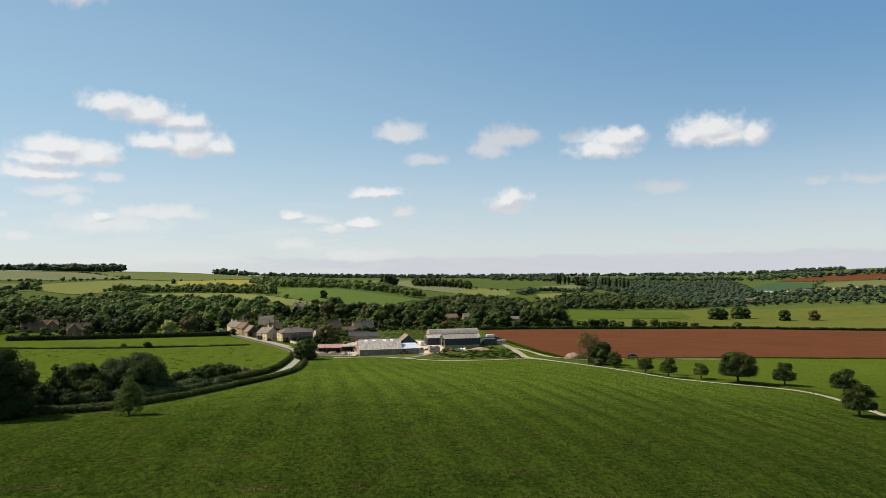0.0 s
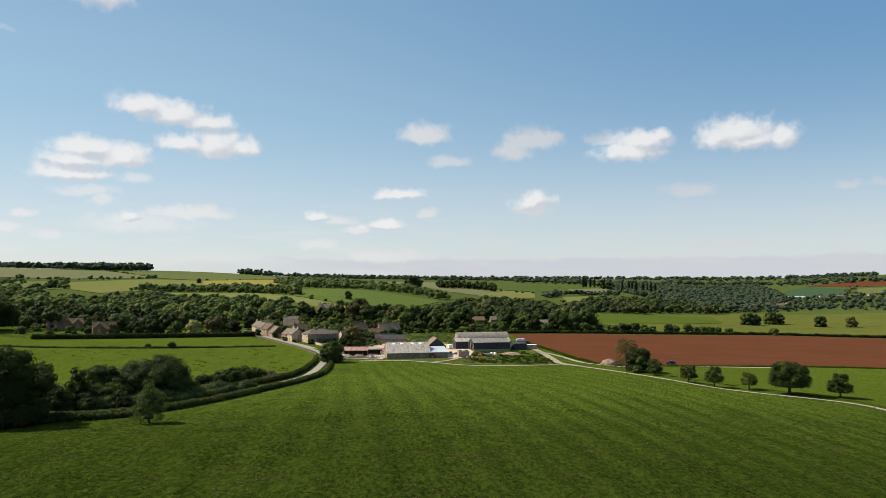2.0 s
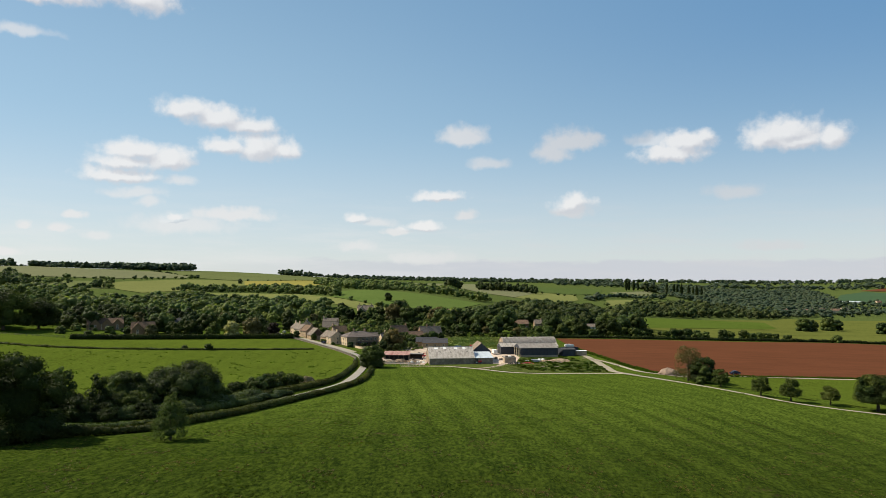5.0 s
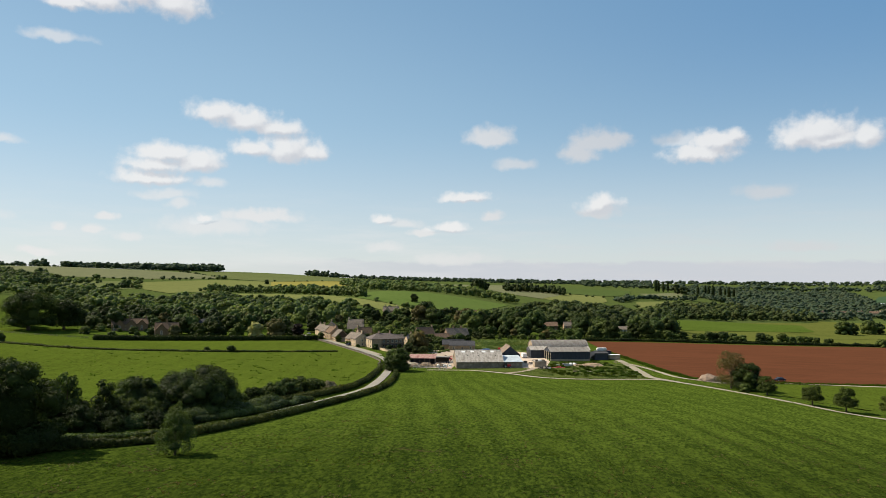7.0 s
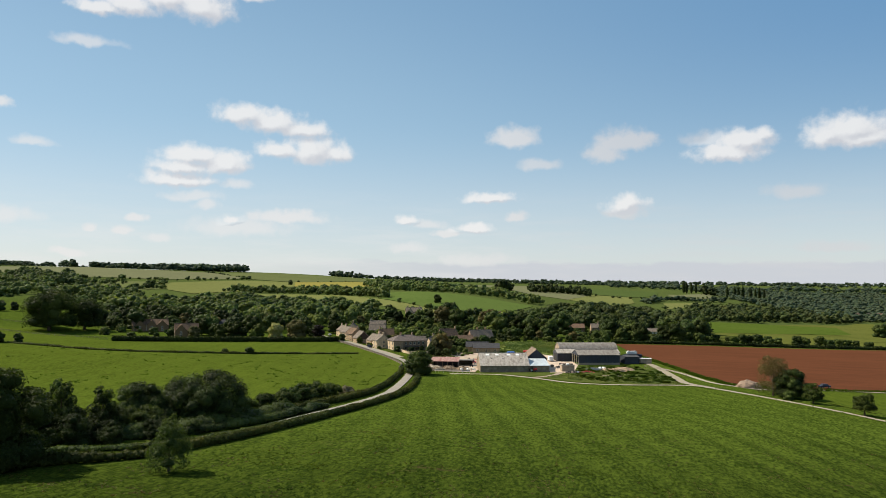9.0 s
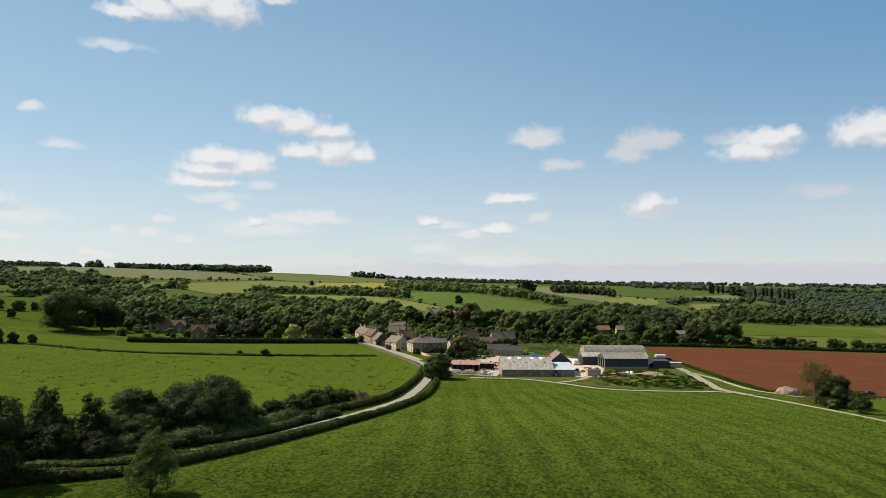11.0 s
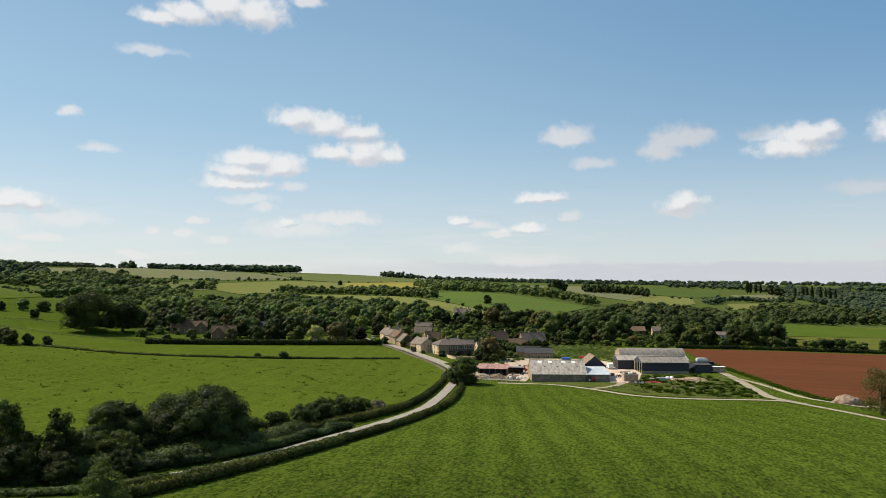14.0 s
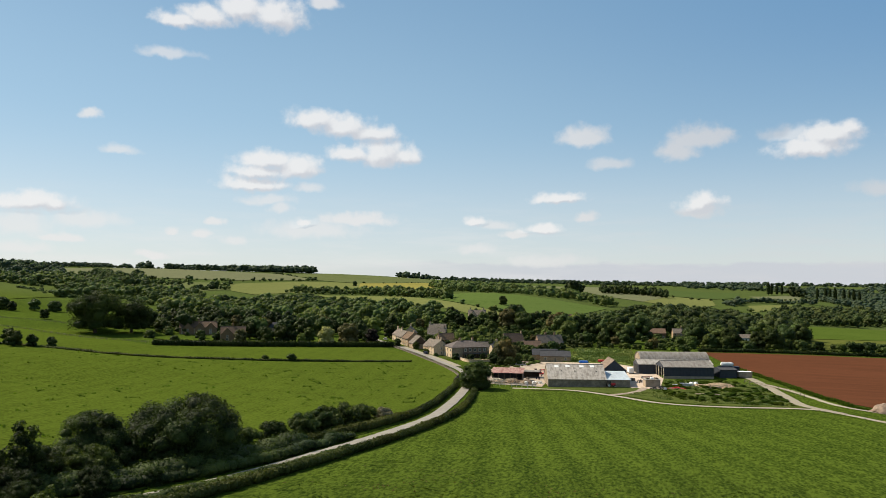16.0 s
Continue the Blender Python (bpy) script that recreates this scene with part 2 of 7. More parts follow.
def mat_pasture(name, dark, light, brown):
    """Close view pasture: grain at every scale, dark tufts in drifts, dead brown patches, paler ridge tops."""
    m, g = material(name)
    p = coords(g)
    xyz = g.node("ShaderNodeSeparateXYZ", {0: p})
    broad = g.noise(p, 0.015, 3.0, 0.6).outputs["Fac"]
    # tufts lie over along the fall of the field
    lie = g.node("ShaderNodeVectorMath", {0: p, 1: (1.2, 0.5, 1.0)}, operation="MULTIPLY").outputs[0]
    grain = g.noise(lie, 1.5, 5.0, 0.66).outputs["Fac"]
    # the ridges of the old plough lands: drier and paler along their tops, streaked along their run
    over = g.math("POWER", g.math("MAXIMUM", g.math("SUBTRACT", xyz.outputs[1], 190.0), 0.0), 2.0)
    over = g.math("MULTIPLY", g.math("MULTIPLY", over, 0.0013), g.math("DIVIDE", g.math("ADD", xyz.outputs[0], 60.0), 60.0, True))
    across = g.math("ADD", g.math("ADD", xyz.outputs[0], g.math("MULTIPLY", g.math("SUBTRACT", xyz.outputs[1], 200.0), 0.16)), over)
    lands = g.node("ShaderNodeCombineXYZ", {0: g.math("MULTIPLY", across, 0.75), 1: g.math("MULTIPLY", xyz.outputs[1], 0.045)}).outputs[0]
    streak = g.noise(lands, 1.0, 5.0, 0.68).outputs["Fac"]
    tops = g.math("MULTIPLY", g.math("SINE", g.math("ADD", g.math("MULTIPLY", across, 0.78), g.math("ADD", g.math("MULTIPLY", broad, 3.0), g.math("MULTIPLY", grain, 2.2)))), 0.014)
    f = g.math("ADD", g.math("ADD", g.math("MULTIPLY", broad, 0.14), g.math("MULTIPLY", grain, 0.78)), g.math("ADD", g.math("MULTIPLY", streak, 0.14), tops))
    col = g.mix(g.ramp(f, 0.375, 0.67), rgba(dark), rgba(light))
    drift = g.noise(g.node("ShaderNodeVectorMath", {0: p, 1: (0.55, 1.0, 1.0)}, operation="MULTIPLY").outputs[0], 0.075, 4.0, 0.65).outputs["Fac"]
    tuft = g.noise(lie, 0.95, 6.0, 0.72).outputs["Fac"]
    spot = g.math("MULTIPLY", g.ramp(tuft, 0.49, 0.62), g.ramp(drift, 0.46, 0.60))
    col = g.mix(g.math("MULTIPLY", spot, 0.52), col, rgba([v * 0.5 for v in dark]))
    dead = g.noise(g.node("ShaderNodeVectorMath", {0: p, 1: (0.6, 1.0, 1.0)}, operation="MULTIPLY").outputs[0], 0.085, 5.0, 0.7).outputs["Fac"]
    bits = g.noise(lie, 2.0, 4.0, 0.7).outputs["Fac"]
    near = g.math("SUBTRACT", 1.0, g.ramp(xyz.outputs[1], 150.0, 240.0))
    col = g.mix(g.math("MULTIPLY", g.math("MULTIPLY", g.ramp(dead, 0.61, 0.70), g.ramp(bits, 0.44, 0.58)), g.math("MULTIPLY", near, 0.75)), col, rgba(brown))
    # darker grass to the south; dimmer light towards the near right painted in too
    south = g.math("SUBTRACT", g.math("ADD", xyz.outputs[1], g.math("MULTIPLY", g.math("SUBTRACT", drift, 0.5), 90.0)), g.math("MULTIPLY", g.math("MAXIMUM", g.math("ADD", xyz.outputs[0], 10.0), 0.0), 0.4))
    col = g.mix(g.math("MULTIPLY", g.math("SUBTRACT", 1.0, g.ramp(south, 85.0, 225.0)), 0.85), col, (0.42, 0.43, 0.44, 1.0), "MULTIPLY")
    col = g.mix(g.math("MULTIPLY", g.ramp(xyz.outputs[1], 520.0, 760.0), 0.5), col, g.mix(drift, (0.052, 0.070, 0.026, 1.0), (0.082, 0.097, 0.040, 1.0)))
    blades = g.noise(lie, 2.4, 5.0, 0.7).outputs["Fac"]
    finish(g, col, 1.0, blades, 0.9, 0.22, 0.0, 0.0)
    return m


def mat_soil(name, dark, light):
    """Tilled earth: clods, and the faint lines of the drill along the field."""
    m, g = material(name)
    p = coords(g)
    turned = g.node("ShaderNodeMapping", {"Vector": p, "Rotation": (0.0, 0.0, radians(-8.0)), "Scale": (0.012, 0.30, 1.0)}).outputs[0]
    lines = g.noise(turned, 1.0, 3.0, 0.6).outputs["Fac"]
    broad = g.noise(p, 0.02, 4.0, 0.6).outputs["Fac"]
    clods = g.noise(p, 0.6, 7.0, 0.75).outputs["Fac"]
    f = g.math("ADD", g.math("ADD", g.math("MULTIPLY", lines, 0.4), g.math("MULTIPLY", broad, 0.3)), g.math("MULTIPLY", clods, 0.3))
    col = g.mix(g.ramp(f, 0.38, 0.62), rgba(dark), rgba(light))
    finish(g, col, 1.0, g.math("ADD", clods, lines), 0.7, 0.25, 0.0, 0.0)
    return m


def mat_leaf(name, dark, light, through=0.24, grain=1.1, relief=0.5, gloss=0.07):
    """Foliage: colour by tree, by place and by spray; clumps of leaves in relief; a little light comes through."""
    m, g = material(name)
    p = g.node("ShaderNodeNewGeometry").outputs["Position"]
    info = g.node("ShaderNodeObjectInfo").outputs["Random"]
    isle = g.node("ShaderNodeNewGeometry").outputs["Random Per Island"]
    stand = g.noise(p, 0.03, 2.0).outputs["Fac"]
    cell = g.node("ShaderNodeSeparateXYZ", {0: g.node("ShaderNodeTexVoronoi", {"Vector": p, "Scale": 0.085}).outputs["Color"]})
    patch = g.noise(p, 0.45, 3.0).outputs["Fac"]
    leafy = g.noise(p, grain, 5.0, 0.7).outputs["Fac"]
    f = g.math("ADD", g.math("ADD", g.math("MULTIPLY", info, 0.16), g.math("MULTIPLY", isle, 0.12)), g.math("ADD", g.math("MULTIPLY", patch, 0.12), g.math("ADD", g.math("MULTIPLY", stand, 0.20), g.math("MULTIPLY", cell.outputs[0], 0.24))))
    f = g.math("ADD", f, g.math("MULTIPLY", g.math("SUBTRACT", leafy, 0.42), 0.55))
    col = g.mix(g.ramp(f, 0.20, 0.72), rgba(dark), rgba(light))
    col = g.mix(1.0, col, g.mix(cell.outputs[1], (0.86, 0.99, 1.05, 1.0), (1.10, 1.02, 0.90, 1.0)), "MULTIPLY")
    lumps = g.node("ShaderNodeBump", {"Height": leafy, "Strength": relief, "Distance": 0.9 / grain})
    s = g.node("ShaderNodeBsdfPrincipled", {"Base Color": col, "Roughness": 0.6, "Specular IOR Level": gloss, "Normal": lumps.outputs[0]})
    t = g.node("ShaderNodeBsdfTranslucent", {"Color": g.mix(1.0, col, (1.12, 1.28, 0.50, 1.0), "MULTIPLY")})
    mix = g.node("ShaderNodeMixShader", {0: through, 1: s.outputs[0], 2: t.outputs[0]})
    g.node("ShaderNodeOutputMaterial", {"Surface": mix.outputs[0]})
    return m


def mat_sheet(name, c, stain, rough=0.7, pitch=9.0, axis="X", metallic=0.0):
    """Corrugated roofing or cladding sheet with weather streaks."""
    m, g = material(name)
    p = coords(g)
    w = g.node("ShaderNodeTexWave", {"Vector": p, "Scale": pitch, "Distortion": 0.0}, wave_type="BANDS", bands_direction=axis).outputs["Fac"]
    sc = (0.8, 0.12, 0.25) if axis == "X" else (0.12, 0.8, 0.25)
    q = g.node("ShaderNodeVectorMath", {0: p, 1: sc}, operation="MULTIPLY").outputs[0]
    streak = g.noise(q, 1.6, 6.0, 0.65).outputs["Fac"]
    spots = g.noise(p, 1.1, 5.0, 0.7).outputs["Fac"]
    panel = g.node("ShaderNodeVectorMath", {0: g.node("ShaderNodeVectorMath", {0: p, 1: (0.9, 0.9, 0.3)}, operation="MULTIPLY").outputs[0]}, operation="FLOOR").outputs[0]
    old = g.node("ShaderNodeTexWhiteNoise", {"Vector": panel}).outputs["Value"]
    f = g.math("ADD", g.math("ADD", g.math("MULTIPLY", streak, 0.6), g.math("MULTIPLY", spots, 0.3)), g.math("MULTIPLY", old, 0.12))
    col = g.mix(g.ramp(f, 0.4, 0.66), rgba(c), rgba(stain))
    finish(g, col, rough, w, 0.5, 0.04, metallic, 0.3)
    return m


def mat_courses(name, c, joint, across=0.45, rise=0.22, rough=0.9):
    """Coursed stone or roof slates: rows of slightly different pieces."""
    m, g = material(name)
    p = coords(g)
    sx = g.node("ShaderNodeSeparateXYZ", {0: p})
    q = g.node("ShaderNodeCombineXYZ", {0: g.math("ADD", sx.outputs[0], sx.outputs[1]), 1: sx.outputs[2]}).outputs[0]
    b = g.node("ShaderNodeTexBrick", {"Vector": q, "Color1": rgba([v * 0.78 for v in c]), "Color2": rgba([v * 1.18 for v in c]), "Mortar": rgba(joint),
                                     "Scale": 1.0, "Mortar Size": 0.02, "Brick Width": across, "Row Height": rise, "Bias": 0.0})
    n = g.noise(p, 0.7, 5.0, 0.65).outputs["Fac"]
    col = g.mix(g.math("MULTIPLY", g.ramp(n, 0.45, 0.7), 0.45), b.outputs["Color"], rgba([v * 0.62 for v in c]))
    finish(g, col, rough, b.outputs["Fac"], -0.4, 0.03, 0.0, 0.08)
    return m


def mat_glass(name):
    m, g = material(name)
    n = g.noise(coords(g), 0.8).outputs["Fac"]
    col = g.mix(n, (0.012, 0.015, 0.018, 1), (0.03, 0.035, 0.04, 1))
    finish(g, col, 0.08, None, spec=0.6)
    return m


M = {}
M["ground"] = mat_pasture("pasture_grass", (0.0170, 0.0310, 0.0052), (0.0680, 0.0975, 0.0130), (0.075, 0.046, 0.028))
M["left_grass"] = mat_pasture("grazed_grass", (0.035, 0.053, 0.0072), (0.070, 0.096, 0.0124), (0.085, 0.075, 0.020))
M["pale_field"] = mat_grass("young_corn", (0.082, 0.092, 0.048), (0.118, 0.124, 0.066), (0.16, 0.15, 0.07), patch=0.004, fine=0.25, tussock=0.1)
M["yellow_field"] = mat_grass("yellowing_grass", (0.14, 0.135, 0.034), (0.19, 0.168, 0.045), (0.22, 0.19, 0.06), patch=0.005, fine=0.25, tussock=0.1)
M["olive_field"] = mat_grass("olive_grass", (0.082, 0.095, 0.030), (0.120, 0.130, 0.044), (0.16, 0.15, 0.045), patch=0.005, fine=0.25, tussock=0.15)
M["bright_field"] = mat_grass("fresh_green_grass", (0.050, 0.080, 0.018), (0.072, 0.104, 0.027), (0.08, 0.10, 0.022), patch=0.006, fine=0.25, tussock=0.1)
M["green_field"] = mat_grass("hill_grass", (0.064, 0.080, 0.028), (0.094, 0.108, 0.042), (0.125, 0.12, 0.04), patch=0.005, fine=0.25, tussock=0.2)
# green strip colour with a cloud's shadow on the meadow worked in
M["shadowed_grass"] = mat_grass("shadowed_green_grass", (0.036, 0.060, 0.009), (0.060, 0.088, 0.015), (0.07, 0.09, 0.018), patch=0.012, fine=0.3, tussock=0.2)
M["dark_field"] = mat_grass("dark_green_crop", (0.040, 0.062, 0.017), (0.056, 0.080, 0.024), (0.06, 0.10, 0.025), patch=0.005, fine=0.25, tussock=0.1)
M["teal_field"] = mat_grass("blue_green_crop", (0.028, 0.056, 0.028), (0.040, 0.070, 0.036), (0.07, 0.11, 0.05), patch=0.004, fine=0.25, tussock=0.1)
M["rough_grass"] = mat_grass("weedy_grass", (0.026, 0.042, 0.009), (0.068, 0.084, 0.021), (0.22, 0.19, 0.09), fine=1.6, tussock=0.6)
M["meadow_grass"] = mat_grass("meadow_grass", (0.052, 0.064, 0.014), (0.084, 0.094, 0.022), (0.13, 0.12, 0.04), patch=0.006, fine=0.25, tussock=0.3)
M["leaf"] = mat_leaf("leaves", (0.016, 0.026, 0.008), (0.084, 0.110, 0.026), 0.3, gloss=0.1)
M["leaf_near"] = mat_leaf("bush_leaves", (0.010, 0.018, 0.005), (0.098, 0.126, 0.032), 0.30, gloss=0.1)
M["leaf_track"] = mat_leaf("dark_tree_leaves", (0.011, 0.018, 0.005), (0.070, 0.090, 0.021), 0.22, gloss=0.06)
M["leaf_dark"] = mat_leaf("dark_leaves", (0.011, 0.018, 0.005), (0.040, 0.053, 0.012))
M["leaf_light"] = mat_leaf("light_leaves", (0.055, 0.080, 0.016), (0.19, 0.215, 0.05))
M["leaf_bronze"] = mat_leaf("bronze_leaves", (0.050, 0.044, 0.016), (0.125, 0.105, 0.040))
M["leaf_copper"] = mat_leaf("copper_leaves", (0.010, 0.008, 0.007), (0.034, 0.022, 0.020))
M["leaf_cream"] = mat_leaf("cream_blossom", (0.20, 0.19, 0.06), (0.50, 0.46, 0.22))
M["leaf_blossom"] = mat_leaf("pinkish_blossom", (0.06, 0.06, 0.025), (0.26, 0.20, 0.14))
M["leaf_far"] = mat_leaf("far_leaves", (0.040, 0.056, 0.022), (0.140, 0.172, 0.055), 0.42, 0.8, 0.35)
# cloud shadow over the valley woods is put into this darker leaf colour
M["leaf_shade"] = mat_leaf("cloud_shaded_leaves", (0.020, 0.029, 0.011), (0.080, 0.098, 0.029), 0.3)
# greyer, bluer green: the haze of distance is put into the leaf colour
M["leaf_haze"] = mat_leaf("hazed_leaves", (0.050, 0.071, 0.045), (0.082, 0.106, 0.064), 0.45, 0.5, 0.25)
M["hedge"] = mat_leaf("hedge_leaves", (0.022, 0.029, 0.007), (0.086, 0.092, 0.024))
M["bark"] = mat_plain("bark", (0.06, 0.045, 0.03), 0.95, 0.35, 2.0, 0.6)

# ---- making things ----
from mathutils import geometry


def mesh_of(name, verts, faces, mat, smooth=False):
    me = bpy.data.meshes.new(name)
    me.from_pydata([tuple(map(float, v)) for v in verts], [], [tuple(map(int, f)) for f in faces])
    me.materials.append(mat)
    if smooth:
        me.polygons.foreach_set("use_smooth", [True] * len(me.polygons))
    me.update()
    return me


def fast_mesh(name, verts, quads, mat, smooth=False):
    """A mesh from an array of corners and an array of faces with equally many corners each."""
    me = bpy.data.meshes.new(name)
    n, k = quads.shape
    me.vertices.add(len(verts))
    me.vertices.foreach_set("co", np.asarray(verts, dtype=np.float32).ravel())
    me.loops.add(n * k)
    me.loops.foreach_set("vertex_index", np.asarray(quads, dtype=np.int32).ravel())
    me.polygons.add(n)
    me.polygons.foreach_set("loop_start", np.arange(0, n * k, k, dtype=np.int32))
    me.polygons.foreach_set("loop_total", np.full(n, k, dtype=np.int32))
    if smooth:
        me.polygons.foreach_set("use_smooth", np.ones(n, dtype=bool))
    me.materials.append(mat)
    me.update(calc_edges=True)
    return me


def part(name, bm, mat, parent, label=""):
    """Links a bmesh (or a mesh) as one mesh object under a thing or a part."""
    if isinstance(bm, bmesh.types.BMesh):
        me = bpy.data.meshes.new(name)
        bm.to_mesh(me)
        bm.free()
        me.materials.append(mat)
    else:
        me = bm
    ob = new(name, me)
    ob.parent = parent
    return tagged(ob, label)


def thing(name, label, category, group="", m=None, kind=""):
    ob = new(name)
    ob.empty_display_size = 0.3
    if m is not None:
        ob.matrix_basis = m
    return tagged(ob, label, category, group, kind)


def box(bm, x0, y0, z0, x1, y1, z1):
    v = [bm.verts.new(c) for c in ((x0, y0, z0), (x1, y0, z0), (x1, y1, z0), (x0, y1, z0), (x0, y0, z1), (x1, y0, z1), (x1, y1, z1), (x0, y1, z1))]
    for f in ((3, 2, 1, 0), (4, 5, 6, 7), (0, 1, 5, 4), (1, 2, 6, 5), (2, 3, 7, 6), (3, 0, 4, 7)):
        bm.faces.new([v[i] for i in f])
    return v


def boxes(*rows):
    bm = bmesh.new()
    for r in rows:
        box(bm, *r)
    return bm


def inside(x, y, poly):
    c, j = False, len(poly) - 1
    for i in range(len(poly)):
        (xi, yi), (xj, yj) = poly[i], poly[j]
        if (yi > y) != (yj > y) and x < (xj - xi) * (y - yi) / (yj - yi) + xi:
            c = not c
        j = i
    return c


def smooth_line(points, step):
    """A Catmull-Rom line through the points, at about even steps."""
    pts = [Vector((p[0], p[1])) for p in points]
    out = []
    for i in range(len(pts) - 1):
        a, b, c, d = pts[max(0, i - 1)], pts[i], pts[i + 1], pts[min(len(pts) - 1, i + 2)]
        n = max(1, int((c - b).length / step))
        for k in range(n):
            out.append(cubic(a, b, c, d, k / n))
    out.append(pts[-1])
    return out


# ---- the ground ----
NEAR_FIELD = ((-62, 318), (-56, 255), (-60, 205), (-70, 150), (-88, 126), (-160, 60), (-120, -60), (140, -60), (116, 180), (118, 205), (104, 238), (76, 258), (58, 288), (42, 314), (0, 317), (-30, 338), (-58, 342))


BANKS = (((53, 222), (63, 188.7), (69.4, 167), (73.8, 148), (76.8, 133), (79, 115)), ((62, 258), (70, 229), (77.4, 189), (80.3, 156), (82, 130)))
RUT = ((-6, 321), (12, 318), (37, 322), (45, 317), (60, 291.5), (72, 271), (81, 255.5), (92, 248), (108, 241), (117, 235), (121, 225))


def foot_of(x, y, a, b):
    """Distance from a place to the stretch a-b."""
    dx, dy = b[0] - a[0], b[1] - a[1]
    k = min(1.0, max(0.0, ((x - a[0]) * dx + (y - a[1]) * dy) / (dx * dx + dy * dy)))
    return math.hypot(x - a[0] - k * dx, y - a[1] - k * dy)


def relief(x, y):
    """Ridge and furrow in the pasture."""
    if not (-100 < x < 140 and 40 < y < 335):
        return 0.0
    s = min(1.0, (335 - y) / 40) * (1.0 if x < 90 else max(0.0, 1 - (x - 90) / 30)) * (1.0 + 0.8 * min(1.0, max(0.0, (x - 15) / 40)))
    s *= min(1.0, max(0.0, (min(foot_of(x, y, a, b) for a, b in zip(RUT, RUT[1:])) - 3.0) / 6.0))
    lane = max(0.0, min(1.0, (x + 52) / 12))
    bend = x + 0.16 * (y - 200) + 0.0013 * max(0.0, y - 190) ** 2 * min(1.0, max(0.0, (x + 60) / 60))
    s *= 0.45 + 0.55 * min(1.0, max(0.0, (y - 110) / 90))
    bank = 0.0
    if 48 < x < 92:
        for row in BANKS:
            d = min(foot_of(x, y, a, b) for a, b in zip(row, row[1:]))
            bank += 0.45 * math.exp(-(d / 2.1) ** 2)
    return bank + s * lane * (0.14 * math.sin(bend * 0.78 + 0.9 * noise.noise(Vector((x / 40, y / 70, 2.0)))) * (1 + 0.6 * noise.noise(Vector((x / 50, y / 50, 5.0)))))


def build_ground():
    az = list(np.arange(-62, 50, 0.28)) + list(np.arange(50, 298, 4.0))
    ring = [0.0, 5.0, 10.0, 14.0]
    while ring[-1] < 4880:
        ring.append(ring[-1] * (1.0095 if 60 < ring[-1] < 345 else 1.021))
    verts = [(0, 0, ground_z(0.01, 0.01))]
    for d in ring:
        for a in az:
            x, y = d * math.sin(radians(a)), d * math.cos(radians(a))
            verts.append((x, y, ground_z(x, y) + relief(x, y)))
    n = len(az)
    i = np.arange(len(ring) - 1)[:, None] * n + 1
    k = np.arange(n)[None, :]
    k2 = (k + 1) % n
    quads = np.stack([i + k2, i + k, i + n + k, i + n + k2], -1).reshape(-1, 4)
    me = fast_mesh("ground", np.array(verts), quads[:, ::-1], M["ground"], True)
    ob = new("ground", me)
    return tagged(ob, "rolling green pasture with faint ridge and furrow", "ground", kind="structure")


ground = build_ground()


def field(name, label, poly, mat, step, lift):
    """A field that lies on the land."""
    from_edge = []
    n = len(poly)
    for i in range(n):
        a, b = Vector(poly[i]), Vector(poly[(i + 1) % n])
        k = max(1, int((b - a).length / step))
        from_edge += [a.lerp(b, j / k) for j in range(k)]
    pts = list(from_edge)
    xs, ys = [p[0] for p in poly], [p[1] for p in poly]
    x = min(xs) + step / 2
    while x < max(xs):
        y = min(ys) + step / 2
        while y < max(ys):
            if inside(x, y, poly):
                pts.append(Vector((x + random.uniform(-0.2, 0.2) * step, y + random.uniform(-0.2, 0.2) * step)))
            y += step
        x += step
    m = len(from_edge)
    edges = [(i, (i + 1) % m) for i in range(m)]
    v2, _, tris, _, _, _ = geometry.delaunay_2d_cdt(pts, edges, [list(range(m))], 1, 1e-4)
    verts = [(p.x, p.y, ground_z(p.x, p.y) + lift) for p in v2]
    me = mesh_of(name, verts, tris, mat, True)
    bm = bmesh.new()
    bm.from_mesh(me)
    bmesh.ops.recalc_face_normals(bm, faces=bm.faces)
    if sum(f.normal.z for f in bm.faces) < 0:
        bmesh.ops.reverse_faces(bm, faces=bm.faces)
    bm.to_mesh(me)
    bm.free()
    return tagged(new(name, me), label, "field", kind="structure")


def strip(name, label, category, line, width, mat, lift=0.1, kind="structure", ragged=0.15):
    """A road or track along a line."""
    pts = smooth_line(line, 2.0)
    verts, faces = [], []
    for i, p in enumerate(pts):
        t = (pts[min(i + 1, len(pts) - 1)] - pts[max(i - 1, 0)]).normalized()
        s = Vector((t.y, -t.x))
        w = width / 2
        for k in (-1.0, -0.5, 0.0, 0.5, 1.0):
            e = w * k + (random.uniform(-ragged, ragged) if abs(k) == 1 else 0)
            q = p + s * e
            verts.append((q.x, q.y, ground_z(q.x, q.y) + relief(q.x, q.y) + lift + 0.04 * (1 - k * k)))
    for i in range(len(pts) - 1):
        for k in range(4):
            faces.append((i * 5 + k, (i + 1) * 5 + k, (i + 1) * 5 + k + 1, i * 5 + k + 1))
    me = mesh_of(name, verts, faces, mat, True)
    if me.polygons[0].normal.z < 0:
        me.flip_normals()
    return tagged(new(name, me), label, category, kind=kind)


M["soil"] = mat_soil("red_soil", (0.072, 0.029, 0.0150), (0.092, 0.036, 0.0185))
M["garden"] = mat_grass("shaded_garden_grass", (0.022, 0.030, 0.008), (0.055, 0.066, 0.018), (0.12, 0.10, 0.05), fine=1.2, tussock=0.7)
M["paddock"] = mat_grass("flowering_paddock", (0.075, 0.10, 0.022), (0.135, 0.16, 0.045), (0.32, 0.31, 0.22), fine=1.4, tussock=0.4)
